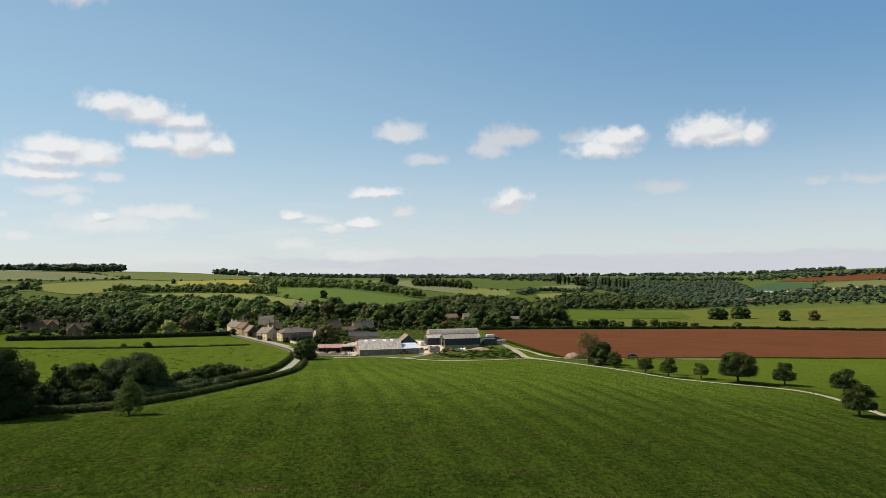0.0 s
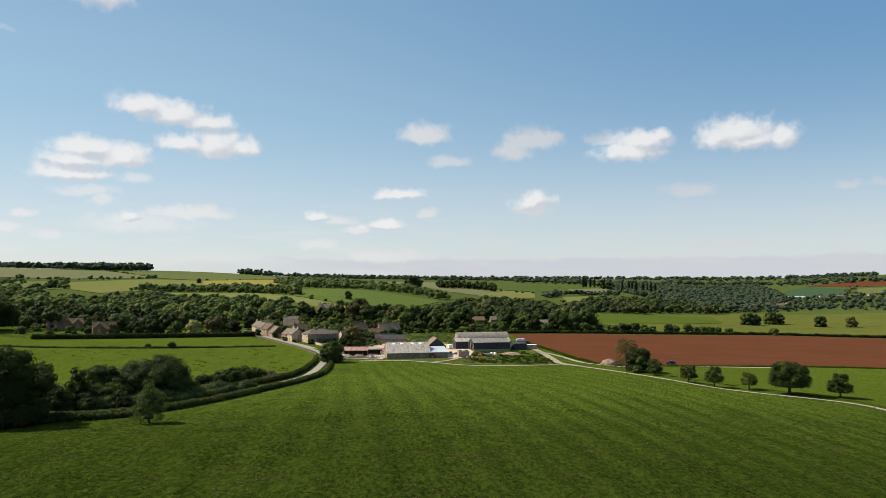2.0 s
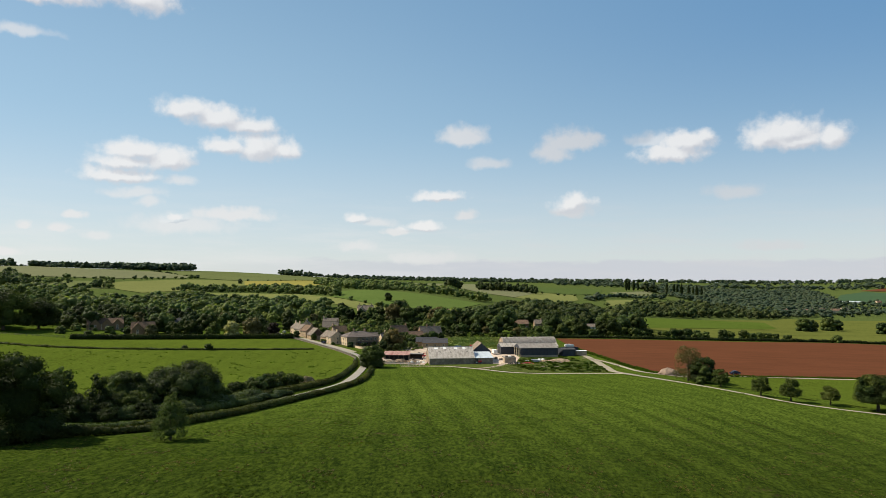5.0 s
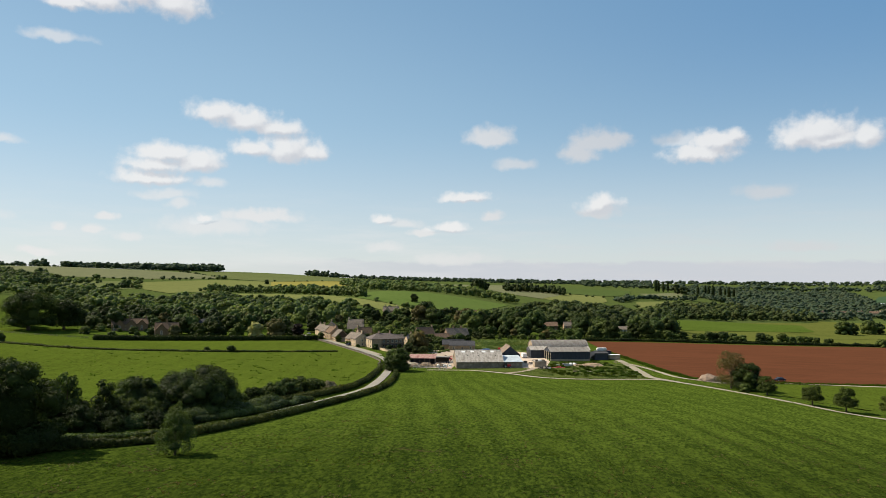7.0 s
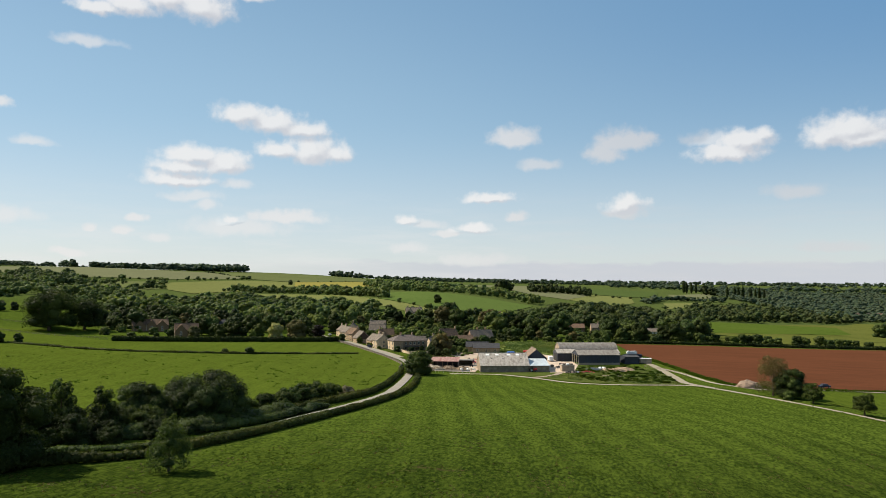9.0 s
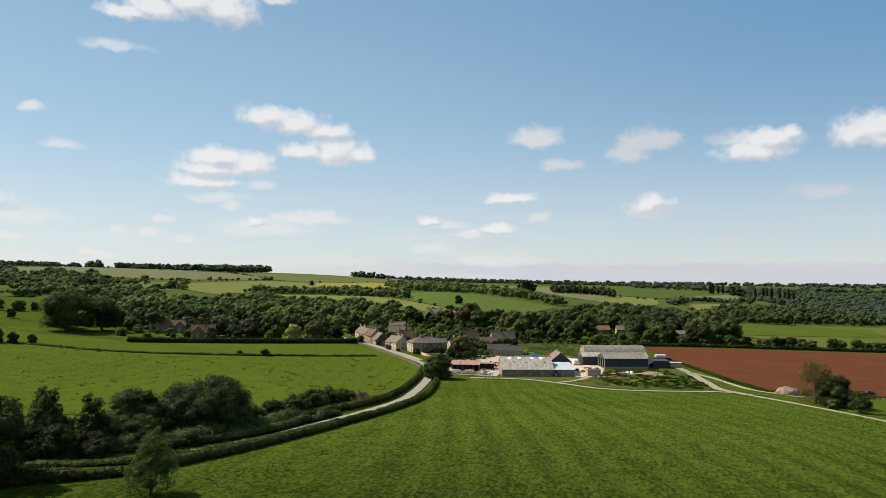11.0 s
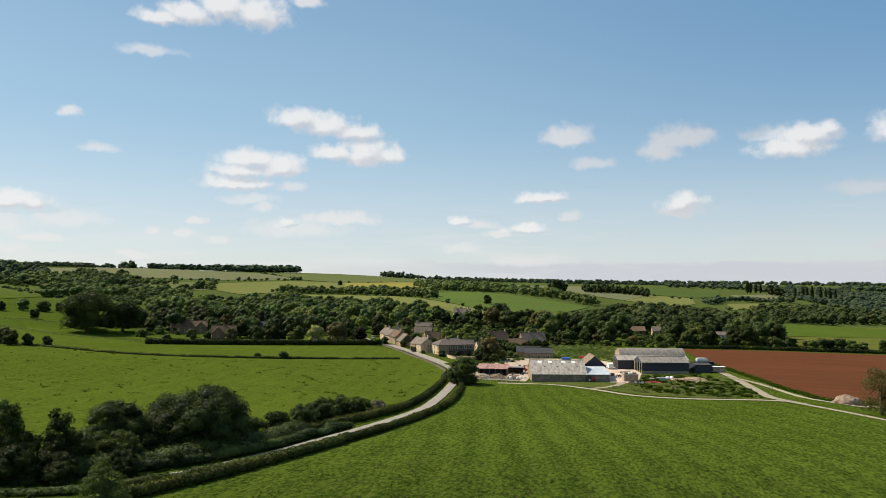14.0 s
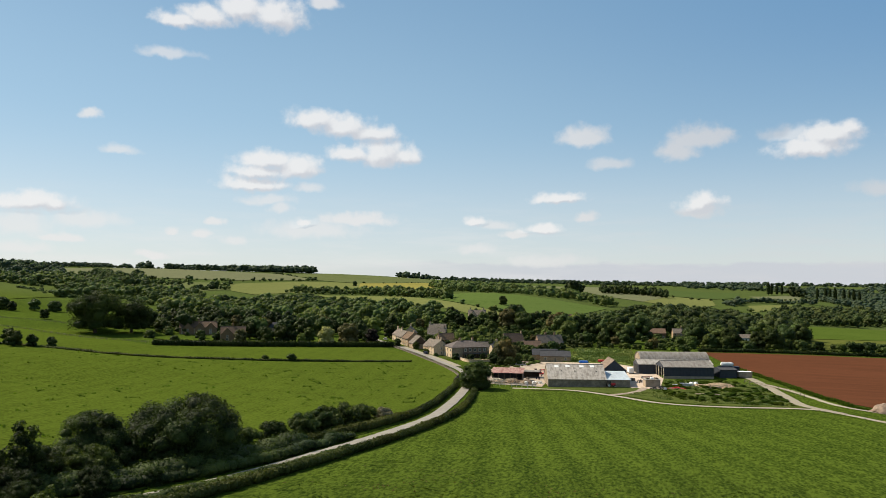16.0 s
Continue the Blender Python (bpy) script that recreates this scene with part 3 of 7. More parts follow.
M["tarmac"] = mat_plain("worn_tarmac", (0.195, 0.178, 0.15), 0.95, 0.18, 0.4, 0.2)
M["gravel"] = mat_plain("pale_gravel", (0.235, 0.205, 0.145), 0.98, 0.20, 0.5, 0.5)
M["yard"] = mat_plain("dusty_yard", (0.26, 0.21, 0.16), 0.95, 0.4, 0.25, 0.4, 0.0, 0.1)
M["concrete"] = mat_plain("pale_concrete_yard", (0.42, 0.335, 0.26), 0.95, 0.25, 0.25, 0.4, 0.0, 0.1)

field("left_pasture", "bright grazed pasture beside the lane", ((-72, 352), (-66, 290), (-68, 245), (-74, 200), (-84, 150), (-120, 140), (-330, 250), (-420, 420), (-330, 440), (-255, 402), (-190, 446), (-160, 480), (-128, 452), (-92, 398)), M["left_grass"], 9.0, 0.12)
field("red_field", "bare red-brown ploughed field", ((28, 518), (93, 540), (183, 552), (260, 596), (330, 604), (560, 640), (600, 420), (218, 345), (143, 343), (64, 326), (52, 345), (44, 385), (33, 440)), M["soil"], 14.0, 0.15)
field("sheep_field", "green grazing strip beside the track", ((66, 318), (143, 341), (218, 343), (600, 416), (420, 250), (200, 170), (124, 200), (124, 238), (100, 262), (82, 276)), M["left_grass"], 12.0, 0.12)
field("meadow_near", "pale green meadow below the wood", ((104, 598), (206, 604), (290, 640), (410, 660), (900, 900), (640, 940), (407, 850), (200, 690), (110, 640)), M["meadow_grass"], 22.0, 0.3)
field("meadow", "bright green valley meadow", ((110, 642), (200, 692), (407, 852), (640, 942), (900, 902), (1100, 1286), (817, 1286), (465, 1260), (407, 1156), (149, 918)), M["meadow_grass"], 24.0, 0.3)
field("crop_strip", "fresh green strip in the meadow, darkened as by cloud shadow", ((150, 918), (253, 1020), (364, 1066), (330, 930), (281, 841), (195, 767), (132, 718), (128, 780)), M["shadowed_grass"], 20.0, 0.6)
field("hill_field", "pale young corn field on the hill", ((-1250, 1320), (-958, 1700), (-920, 1769), (-666, 1474), (-667, 1130), (-777, 1050), (-1000, 1010)), M["pale_field"], 30.0, 0.6)
field("hill_field", "dull yellow-green field on the hill", ((-613, 1047), (-625, 1373), (-569, 1489), (-460, 1206), (-460, 988), (-467, 875), (-524, 913)), M["olive_field"], 26.0, 0.6)
field("hill_field", "yellow buttercup field on the hill", ((-569, 1489), (-503, 1792), (-410, 1658), (-335, 1197), (-460, 1206)), M["yellow_field"], 26.0, 0.6)
field("hill_field", "green hilltop pasture under the clump of trees", ((-926, 1769), (-912, 2012), (-717, 2476), (-503, 1900), (-569, 1495), (-666, 1474)), M["green_field"], 34.0, 0.7)
field("hill_field", "small green pasture among scrub", ((-760, 900), (-631, 1065), (-538, 930), (-554, 811), (-640, 800)), M["green_field"], 24.0, 0.5)
field("hill_field", "steep green pasture with scrub", ((-758, 775), (-721, 800), (-591, 724), (-545, 648), (-542, 576), (-760, 560)), M["left_grass"], 20.0, 0.5)
field("hill_field", "yellow-green sloping pasture", ((-416, 946), (-363, 965), (-282, 910), (-204, 790), (-172, 745), (-111, 679), (-137, 664), (-174, 707), (-299, 825)), M["olive_field"], 18.0, 0.5)
field("hill_field", "fresh bright green field above the village", ((-217, 892), (-179, 980), (-136, 954), (-37, 912), (-60, 743), (-110, 677), (-170, 747), (-202, 792)), M["bright_field"], 18.0, 0.5)
field("hill_field", "pale sloping field with a dark clump", ((-350, 2116), (-96, 2196), (60, 1501), (9, 1201), (-49, 1278), (-158, 1717)), M["pale_field"], 34.0, 0.7)
field("hill_field", "dark green crop on the slope", ((51, 1964), (150, 1985), (256, 1952), (214, 1666), (146, 1500), (76, 1530)), M["dark_field"], 30.0, 0.7)
field("hill_field", "pale stubble field behind the village trees", ((60, 1500), (138, 1475), (123, 1284), (76, 1124), (10, 1200)), M["olive_field"], 26.0, 0.6)
field("hill_field", "pale strip of grass by the poplars", ((244, 1739), (388, 2002), (380, 1714), (244, 1580)), M["pale_field"], 30.0, 0.6)
field("hill_field", "pale grass strip above the wood", ((179, 1337), (285, 1491), (243, 1335), (161, 1186)), M["olive_field"], 26.0, 0.6)
field("hill_field", "blue-green crop on the far slope", ((863, 1968), (898, 1741), (1164, 2153), (1206, 2492), (1068, 2367)), M["teal_field"], 40.0, 0.8)
field("hill_field", "far red-brown ploughed field", ((1253, 2634), (1529, 2826), (1900, 2600), (1543, 2300), (1332, 2093), (1234, 2318)), M["soil"], 40.0, 0.8)
field("hill_field", "green field on the far slope", ((1022, 1891), (1106, 1738), (1500, 1900), (1330, 2090), (1184, 2158)), M["green_field"], 40.0, 0.8)
field("farm_verge", "weedy grass between the farm and the track", ((-48, 340), (-30, 346), (-18, 338), (-4, 324), (12, 321), (38, 324), (36, 345), (33, 376), (22, 386), (-2, 384), (-8, 358), (-44, 351)), M["rough_grass"], 5.0, 0.14)
field("farm_paddock", "flowering weeds and rough grass behind the barns", ((-45, 440), (-18, 440), (-8, 425), (-12, 520), (-45, 530)), M["paddock"], 8.0, 0.15)
field("farmyard", "dusty pale concrete farmyard", ((-13, 357), (-3, 356), (0, 386), (-6, 420), (-20, 436), (-44, 440), (-46, 380), (-14, 380)), M["concrete"], 4.0, 0.16)
field("village_gardens", "rough gardens and orchard grass between the houses", ((-168, 530), (-176, 560), (-158, 625), (-120, 640), (-85, 640), (-46, 590), (-40, 535), (-58, 500), (-66, 450), (-84, 432), (-104, 436), (-118, 472), (-136, 500), (-152, 524)), M["garden"], 10.0, 0.13)
field("scrap_yard", "dusty yard beside the barns", ((-72, 356), (-45, 352), (-44, 440), (-78, 440), (-76, 380)), M["yard"], 5.0, 0.15)

LANE = ((-176, 522), (-169, 513), (-150, 491), (-126, 459), (-102.5, 419), (-84, 388), (-76, 362), (-71, 338), (-65.5, 292), (-63.3, 264), (-64.4, 242), (-66.6, 220), (-70.4, 195), (-75, 173), (-81, 159), (-97, 148), (-118, 135), (-160, 109))
strip("lane", "narrow worn grey tarmac lane", "road", LANE, 3.3, M["tarmac"], 0.22)
strip("forecourt", "pale gravel forecourt along the village houses", "forecourt", ((-146, 491), (-134.5, 475), (-122, 457), (-110.5, 438), (-99.5, 420), (-90, 404)), 4.4, M["gravel"], 0.17)
strip("farm_track", "bare dirt path from the yard to the track", "track", ((-8, 359), (-10, 350), (-14, 342), (-20, 335.5)), 2.6, M["yard"], 0.17)
TRACK = ((-55, 345), (-44, 346), (-31, 344), (-18.5, 334), (-5, 321), (12, 318), (37, 322), (45, 317), (60, 291.5), (72, 271), (81, 255.5), (92, 248), (108, 241), (117, 235), (121, 225), (121, 208), (118, 188), (112, 160))
strip("farm_track", "pale gravel farm track", "track", TRACK, 2.4, M["gravel"], 0.12)
strip("farm_track", "pale gravel track from the sheds", "track", ((24, 402), (33, 400), (36, 381), (38, 350), (39, 330), (46, 316)), 3.6, M["gravel"], 0.15)
strip("farm_track", "dusty path to the gravel heap", "track", ((36, 382), (42, 370), (46, 352), (50, 334), (58, 322), (66, 319), (90, 330), (140, 338)), 2.2, M["gravel"], 0.13)

# ---- trees ----


def leaf_cloud(lobes, n, size, rng, core=0.8, rough=0.4, cores=99, grid=(8, 5)):
    """Corners and quads of many small leaf sprays over a few lobes."""
    lobes = np.array(lobes, dtype=float)
    area = (lobes[:, 3] * lobes[:, 4] + lobes[:, 4] * lobes[:, 5] + lobes[:, 3] * lobes[:, 5])
    pick = rng.choice(len(lobes), n, p=area / area.sum())
    d = rng.normal(size=(n, 3))
    d /= np.linalg.norm(d, axis=1)[:, None]
    d[:, 2] = np.where(d[:, 2] < -0.55, -d[:, 2], d[:, 2])
    c, r = lobes[pick, :3], lobes[pick, 3:6]
    reach = 1.0 - 0.26 * rng.random(n) ** 1.6 + 0.08 * np.sin(5 * d[:, 0] + 3 * d[:, 2] + pick) + 0.06 * np.sin(11 * d[:, 1] + 7 * d[:, 2])
    p = c + d * r * reach[:, None]
    nrm = d + rng.normal(size=(n, 3)) * rough
    nrm /= np.linalg.norm(nrm, axis=1)[:, None]
    a = np.cross(nrm, rng.normal(size=(n, 3)))
    a /= np.linalg.norm(a, axis=1)[:, None]
    b = np.cross(nrm, a)
    s = size * (0.6 + 0.8 * rng.random(n))[:, None]
    e = 0.55 + 0.5 * rng.random(n)[:, None]
    bend = nrm * s * 0.25
    v = np.stack([p - a * s, p - b * s * e + bend * 0.3, p + a * s - bend, p + b * s * e + bend * 0.3], 1).reshape(-1, 3)
    q = np.arange(4 * n).reshape(n, 4)
    if core:
        for x, y, z, rx, ry, rz in lobes[:cores]:
            m, h = grid
            ring = []
            base = len(v)
            for i in range(1, h):
                for j in range(m):
                    th, ph = math.pi * i / h, 2 * math.pi * j / m
                    w = core * (0.84 + 0.26 * rng.random())
                    ring.append((x + rx * w * math.sin(th) * math.cos(ph), y + ry * w * math.sin(th) * math.sin(ph), z + rz * w * math.cos(th)))
            ring += [(x, y, z + rz * core * 0.85), (x, y, z - rz * core * 0.85)]
            v = np.vstack([v, ring])
            f = [(base + i * m + j, base + (i + 1) * m + j, base + (i + 1) * m + (j + 1) % m, base + i * m + (j + 1) % m) for i in range(h - 2) for j in range(m)]
            top, bot = base + (h - 1) * m, base + (h - 1) * m + 1
            for j in range(0, m, 2):
                f.append((top, base + j, base + (j + 1) % m, base + (j + 2) % m))
                o = base + (h - 2) * m
                f.append((bot, o + (j + 2) % m, o + (j + 1) % m, o + j))
            q = np.vstack([q, np.array(f)])
    return v, q


def crown_lobes(height, spread, rng, n=7, low=0.28, flat=0.55):
    """Lobes of a broad, uneven crown."""
    out = [(0, 0, height * 0.6, spread * 0.34, spread * 0.34, height * 0.30)]
    for i in range(n):
        a = 2 * math.pi * (i + rng.random() * 0.7) / n
        up = low + (0.82 - low) * rng.random()
        k = spread * (0.20 + 0.12 * rng.random()) * (1.15 - 0.4 * abs(up - 0.5))
        rad = spread * 0.5 - k * 0.8
        out.append((rad * math.cos(a), rad * math.sin(a), height * up, k * 1.1, k * 1.1, k * flat * 1.6))
    for i in range(2):
        a = 2 * math.pi * rng.random()
        k = spread * (0.17 + 0.08 * rng.random())
        out.append((spread * 0.12 * math.cos(a), spread * 0.12 * math.sin(a), height - k * 0.8, k, k, k * 0.85))
    return out


def bush_lobes(height, spread, rng, n=9, low=0.2, puff=1.0):
    """Lobes of a domed bush or round crown that reaches down to near the ground."""
    out = [(0, 0, height * 0.46, spread * 0.37, spread * 0.37, height * 0.42)]
    for i in range(n):
        a, e = 2 * math.pi * (i + 0.8 * rng.random()) / n, math.asin(0.05 + 0.9 * rng.random())
        k = spread * (0.15 + 0.09 * rng.random()) * puff
        r = spread * 0.5 - k * 0.75
        out.append((r * math.cos(a) * math.cos(e), r * math.sin(a) * math.cos(e), height * 0.36 + (height * 0.62 - k * 0.7) * math.sin(e), k, k, k * 0.9))
    for i in range(max(3, n // 2)):
        a = 2 * math.pi * (i + rng.random()) / max(3, n // 2)
        k = spread * (0.16 + 0.06 * rng.random())
        out.append(((spread * 0.5 - k) * math.cos(a), (spread * 0.5 - k) * math.sin(a), height * low, k, k, k * 0.85))
    return out


def limb(bm, a, b, r0, r1, k=7):
    a, b = Vector(a), Vector(b)
    t = (b - a).normalized()
    s = t.orthogonal().normalized()
    u = t.cross(s)
    rings = []
    for p, r in ((a, r0), (a.lerp(b, 0.5) + s * r0 * 0.3, (r0 + r1) / 2), (b, r1)):
        rings.append([bm.verts.new(p + (s * math.cos(2 * math.pi * i / k) + u * math.sin(2 * math.pi * i / k)) * r) for i in range(k)])
    for lo, hi in zip(rings, rings[1:]):
        for i in range(k):
            bm.faces.new((lo[i], lo[(i + 1) % k], hi[(i + 1) % k], hi[i]))
    bm.faces.new(rings[-1])


def trunk_mesh(height, girth, lobes, rng):
    bm = bmesh.new()
    limb(bm, (0, 0, -0.4), (0, 0, height * 0.32), girth * 1.25, girth * 0.8, 8)
    limb(bm, (0, 0, height * 0.3), (0.1, 0, height * 0.72), girth * 0.8, girth * 0.25, 7)
    for x, y, z, *_ in lobes[1:7 if girth > 0.22 else 4]:
        limb(bm, (0, 0, height * (0.2 + 0.14 * rng.random())), (x * 0.8, y * 0.8, z), girth * 0.42, girth * 0.12, 5)
    return bm


TREE_KINDS = {}


def tree(kind, x, y, label, height=None, turn=None, group="", category="tree", name="tree", sink=0.0):
    """One tree of a kind, built the first time and copied after that."""
    proto, h0 = TREE_KINDS[kind]
    s = 1.0 if height is None else height / h0
    turn = random.uniform(0, 360) if turn is None else turn
    m = pose(x, y, ground_z(x, y) - sink, 0, 0, turn) @ Matrix.Diagonal((s * random.uniform(0.92, 1.1), s * random.uniform(0.92, 1.1), s, 1))
    ob = new(name)
    ob.matrix_basis = m
    for n, me in proto:
        c = new(n, me)
        c.parent = ob
    return tagged(ob, label, category, group)


def tree_kind(kind, height, spread, leaves, size, mat, seed, girth=0.3, lobes=7, low=0.28, shape=None, dome=False, core=None):
    rng = np.random.default_rng(seed)
    lb = shape if shape else bush_lobes(height, spread, rng, lobes, low, 1.0 if lobes < 20 else 0.62) if dome else crown_lobes(height, spread, rng, lobes, low)
    v, q = leaf_cloud(lb, leaves, size, rng, 0.84 if core is None else core, 0.6)
    crown = fast_mesh("crown", v, q, M[mat], True)
    bm = trunk_mesh(height, girth, lb, rng)
    tm = bpy.data.meshes.new("trunk")
    bm.to_mesh(tm)
    bm.free()
    tm.materials.append(M["bark"])
    TREE_KINDS[kind] = ([("trunk", tm), ("crown", crown)], height)


# near trees and bushes, fine leaves
tree_kind("oak_near", 12.8, 14.5, 17000, 0.17, "leaf_track", 1, 0.45, 30, 0.32, dome=True, core=0.58)
tree_kind("round_near", 8.0, 7.4, 5600, 0.155, "leaf_track", 2, 0.26, 22, 0.3, dome=True, core=0.55)
tree_kind("round_near_b", 8.0, 6.8, 5600, 0.155, "leaf_track", 3, 0.24, 20, 0.32, dome=True, core=0.55)
tree_kind("bush_near", 7.5, 9.0, 8200, 0.12, "leaf_near", 4, 0.3, 22, 0.18, dome=True, core=0.7)
tree_kind("bush_near_b", 7.0, 8.0, 8200, 0.115, "leaf_near", 14, 0.3, 24, 0.18, dome=True, core=0.7)
# shrub with the shade of the big lane trees put into darker leaves
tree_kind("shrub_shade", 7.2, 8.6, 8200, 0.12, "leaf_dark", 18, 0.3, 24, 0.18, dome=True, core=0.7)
tree_kind("bush_big", 12.0, 13.0, 20000, 0.13, "leaf_near", 5, 0.4, 34, 0.2, dome=True, core=0.7)
tree_kind("bush_huge", 11.5, 18.5, 40000, 0.135, "leaf_near", 9, 0.4, 44, 0.2, dome=True, core=0.7)
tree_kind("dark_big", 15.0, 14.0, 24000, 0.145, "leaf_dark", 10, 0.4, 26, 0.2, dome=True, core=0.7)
tree_kind("oak_dark", 18.0, 21.0, 15000, 0.21, "leaf_track", 23, 0.7, 19, 0.2, dome=True, core=0.5)
tree_kind("bronze", 13.5, 12.5, 6500, 0.16, "leaf_bronze", 7, 0.35, 12, 0.18, dome=True, core=0)
tree_kind("feathery", 8.5, 8.4, 6500, 0.105, "leaf", 15, 0.2, 12, 0.2, [(0.3, 0, 1.6, 3.0, 2.9, 1.6), (-1.7, 0.8, 2.9, 1.9, 1.9, 1.5), (1.8, -0.6, 3.2, 1.8, 1.8, 1.4), (0, 0.3, 4.4, 2.6, 2.5, 1.7), (-1.3, 0.2, 5.5, 1.5, 1.5, 1.3), (1.2, 0.3, 5.9, 1.4, 1.4, 1.2), (0, 0, 6.9, 1.3, 1.2, 1.1), (-0.5, 0.3, 7.8, 0.5, 0.5, 0.7)], core=0.35)
# young ash with a pointed, upright crown
tree_kind("ash", 9.0, 7.0, 7000, 0.12, "leaf_near", 16, 0.2, 12, 0.2, [(0.0, 0.0, 2.2, 2.9, 2.8, 2.2)] + [(1.9 * math.cos(2.4 * i) * (1 - i / 19), 1.9 * math.sin(2.4 * i) * (1 - i / 19), 1.5 + 0.50 * i, 1.45 - 0.055 * i, 1.45 - 0.055 * i, 0.95) for i in range(14)], core=0.5)
tree_kind("bend", 12.0, 12.6, 15000, 0.15, "leaf", 17, 0.4, 30, 0.2, dome=True, core=0.62)
tree_kind("cream_bush", 4.0, 5.0, 2600, 0.16, "leaf_blossom", 8, 0.2, 12, 0.15, dome=True)
# trees of the village and the valley
for i, (k, h, w) in enumerate((("mid_a", 10, 9.5), ("mid_b", 11, 9), ("mid_c", 9, 10), ("mid_d", 12, 10))):
    tree_kind(k, h, w, 1600, 0.26, "leaf", 20 + i, 0.32, 13, 0.16, dome=True)
tree_kind("mid_dark", 11, 9, 2000, 0.25, "leaf_dark", 30, 0.32, 13, 0.18, dome=True)
tree_kind("mid_light", 10, 8.5, 1500, 0.26, "leaf_light", 31, 0.3, 13, 0.2, dome=True)
tree_kind("mid_bronze", 9, 9, 1500, 0.26, "leaf_bronze", 32, 0.3, 13, 0.2, dome=True)
tree_kind("mid_copper", 10, 8, 1500, 0.26, "leaf_copper", 36, 0.3, 13, 0.16, dome=True)
tree_kind("mid_cream", 8, 8, 1500, 0.26, "leaf_cream", 33, 0.3, 13, 0.16, dome=True)
tree_kind("mid_bush", 4.5, 6, 480, 0.24, "leaf", 34, 0.2, 8, 0.15, dome=True)
tree_kind("poplar", 22, 6, 900, 0.5, "leaf_dark", 35, 0.4, 0, 0.2, [(0, 0, 4 + 2.7 * i, (2.5, 2.9, 3.0, 2.9, 2.7, 2.2, 1.3)[i], (2.5, 2.8, 2.9, 3.0, 2.6, 2.1, 1.3)[i], 3.0) for i in range(7)])


def scatter(poly, gap, rng, tries=30):
    """Random places in a polygon, not nearer to one another than gap."""
    xs, ys = [p[0] for p in poly], [p[1] for p in poly]
    grid, out = {}, []
    area = (max(xs) - min(xs)) * (max(ys) - min(ys))
    for _ in range(int(area / gap ** 2 * 2.6)):
        x, y = rng.uniform(min(xs), max(xs)), rng.uniform(min(ys), max(ys))
        if not inside(x, y, poly):
            continue
        c = (int(x // gap), int(y // gap))
        if any((x - p[0]) ** 2 + (y - p[1]) ** 2 < gap * gap for i in (-1, 0, 1) for j in (-1, 0, 1) for p in grid.get((c[0] + i, c[1] + j), ())):
            continue
        grid.setdefault(c, []).append((x, y))
        out.append((x, y))
    return out


FAR_SHAPES = []
for i in range(6):
    _r = np.random.default_rng(50 + i)
    FAR_SHAPES.append(leaf_cloud(bush_lobes(1.0, 1.05, _r, 7), 190, 0.040, _r, 0.86, 0.8, 9, (6, 4)))

SMALL_SHAPES = []
for i in range(6):
    _r = np.random.default_rng(70 + i)
    SMALL_SHAPES.append(leaf_cloud(bush_lobes(1.0, 1.05, _r, 5), 34, 0.06, _r, 0.92, 0.7, 5, (6, 3)))


def wood(name, label, places, height, mat, rng, squash=1.0):
    """A wood too dense to count: one mesh of many crowns."""
    vs, qs, o = [], [], 0
    for x, y in places:
        v, q = (SMALL_SHAPES if y > 1150 else FAR_SHAPES)[rng.integers(6)]
        h = height * (0.5 + 0.95 * rng.random() ** 1.4)
        a = rng.random() * 6.283
        w = h * (0.85 + 0.35 * rng.random()) * squash
        c, s = math.cos(a), math.sin(a)
        p = np.empty_like(v)
        p[:, 0] = (v[:, 0] * c - v[:, 1] * s) * w + x
        p[:, 1] = (v[:, 0] * s + v[:, 1] * c) * w + y
        p[:, 2] = (v[:, 2] - 0.06) * h + ground_z(x, y)
        vs.append(p)
        qs.append(q + o)
        o += len(v)
    if not vs:
        return None
    me = fast_mesh(name, np.vstack(vs), np.vstack(qs), M[mat], True)
    return tagged(new(name, me), label, "woodland", kind="stuff")


def along(line, gap, rng, jitter=1.5, skip=0.0):
    return [(p.x + rng.normal() * jitter, p.y + rng.normal() * jitter) for p in smooth_line(line, gap) if rng.random() > skip]


def hedge(name, label, line, height, width, mat, density=26, size=0.22, uneven=0.25, seed=0):
    """A hedge: leaf sprays over a long rounded bank, a row of bushes grown together."""
    rng = np.random.default_rng(seed)
    pts = smooth_line(line, 0.85)
    ob = thing(name, label, "hedge")
    lobes = []
    for p in pts:
        h = height * (1 + uneven * (noise.noise(Vector((p.x / 6, p.y / 6, seed + 0.5))) + 0.4 * rng.normal() * uneven))
        lobes.append((p.x + rng.normal() * width * 0.08, p.y + rng.normal() * width * 0.08, ground_z(p.x, p.y) + h * 0.44, width * 0.6, width * 0.6, h * 0.58))
    for i in range(0, len(lobes), 16):
        run = lobes[i:i + 17]
        v, q = leaf_cloud(run, int(len(run) * density * 0.72), size, rng, 0.78, 0.5, 99)
        o = new("hedge_bush", fast_mesh("hedge_bush", v, q, M[mat]))
        o.parent = ob
    return ob


R = np.random.default_rng(11)

# ---- building materials ----
M["stone"] = mat_courses("honey_stone", (0.34, 0.243, 0.150), (0.23, 0.17, 0.11), 0.5, 0.2)
M["pale_stone"] = mat_courses("pale_stone", (0.53, 0.405, 0.265), (0.36, 0.28, 0.19), 0.5, 0.2)
M["warm_stone"] = mat_courses("warm_brown_stone", (0.200, 0.130, 0.072), (0.13, 0.09, 0.05), 0.5, 0.2)
M["brown_roof"] = mat_courses("brown_stone_tile", (0.150, 0.100, 0.066), (0.06, 0.045, 0.032), 0.35, 0.16)
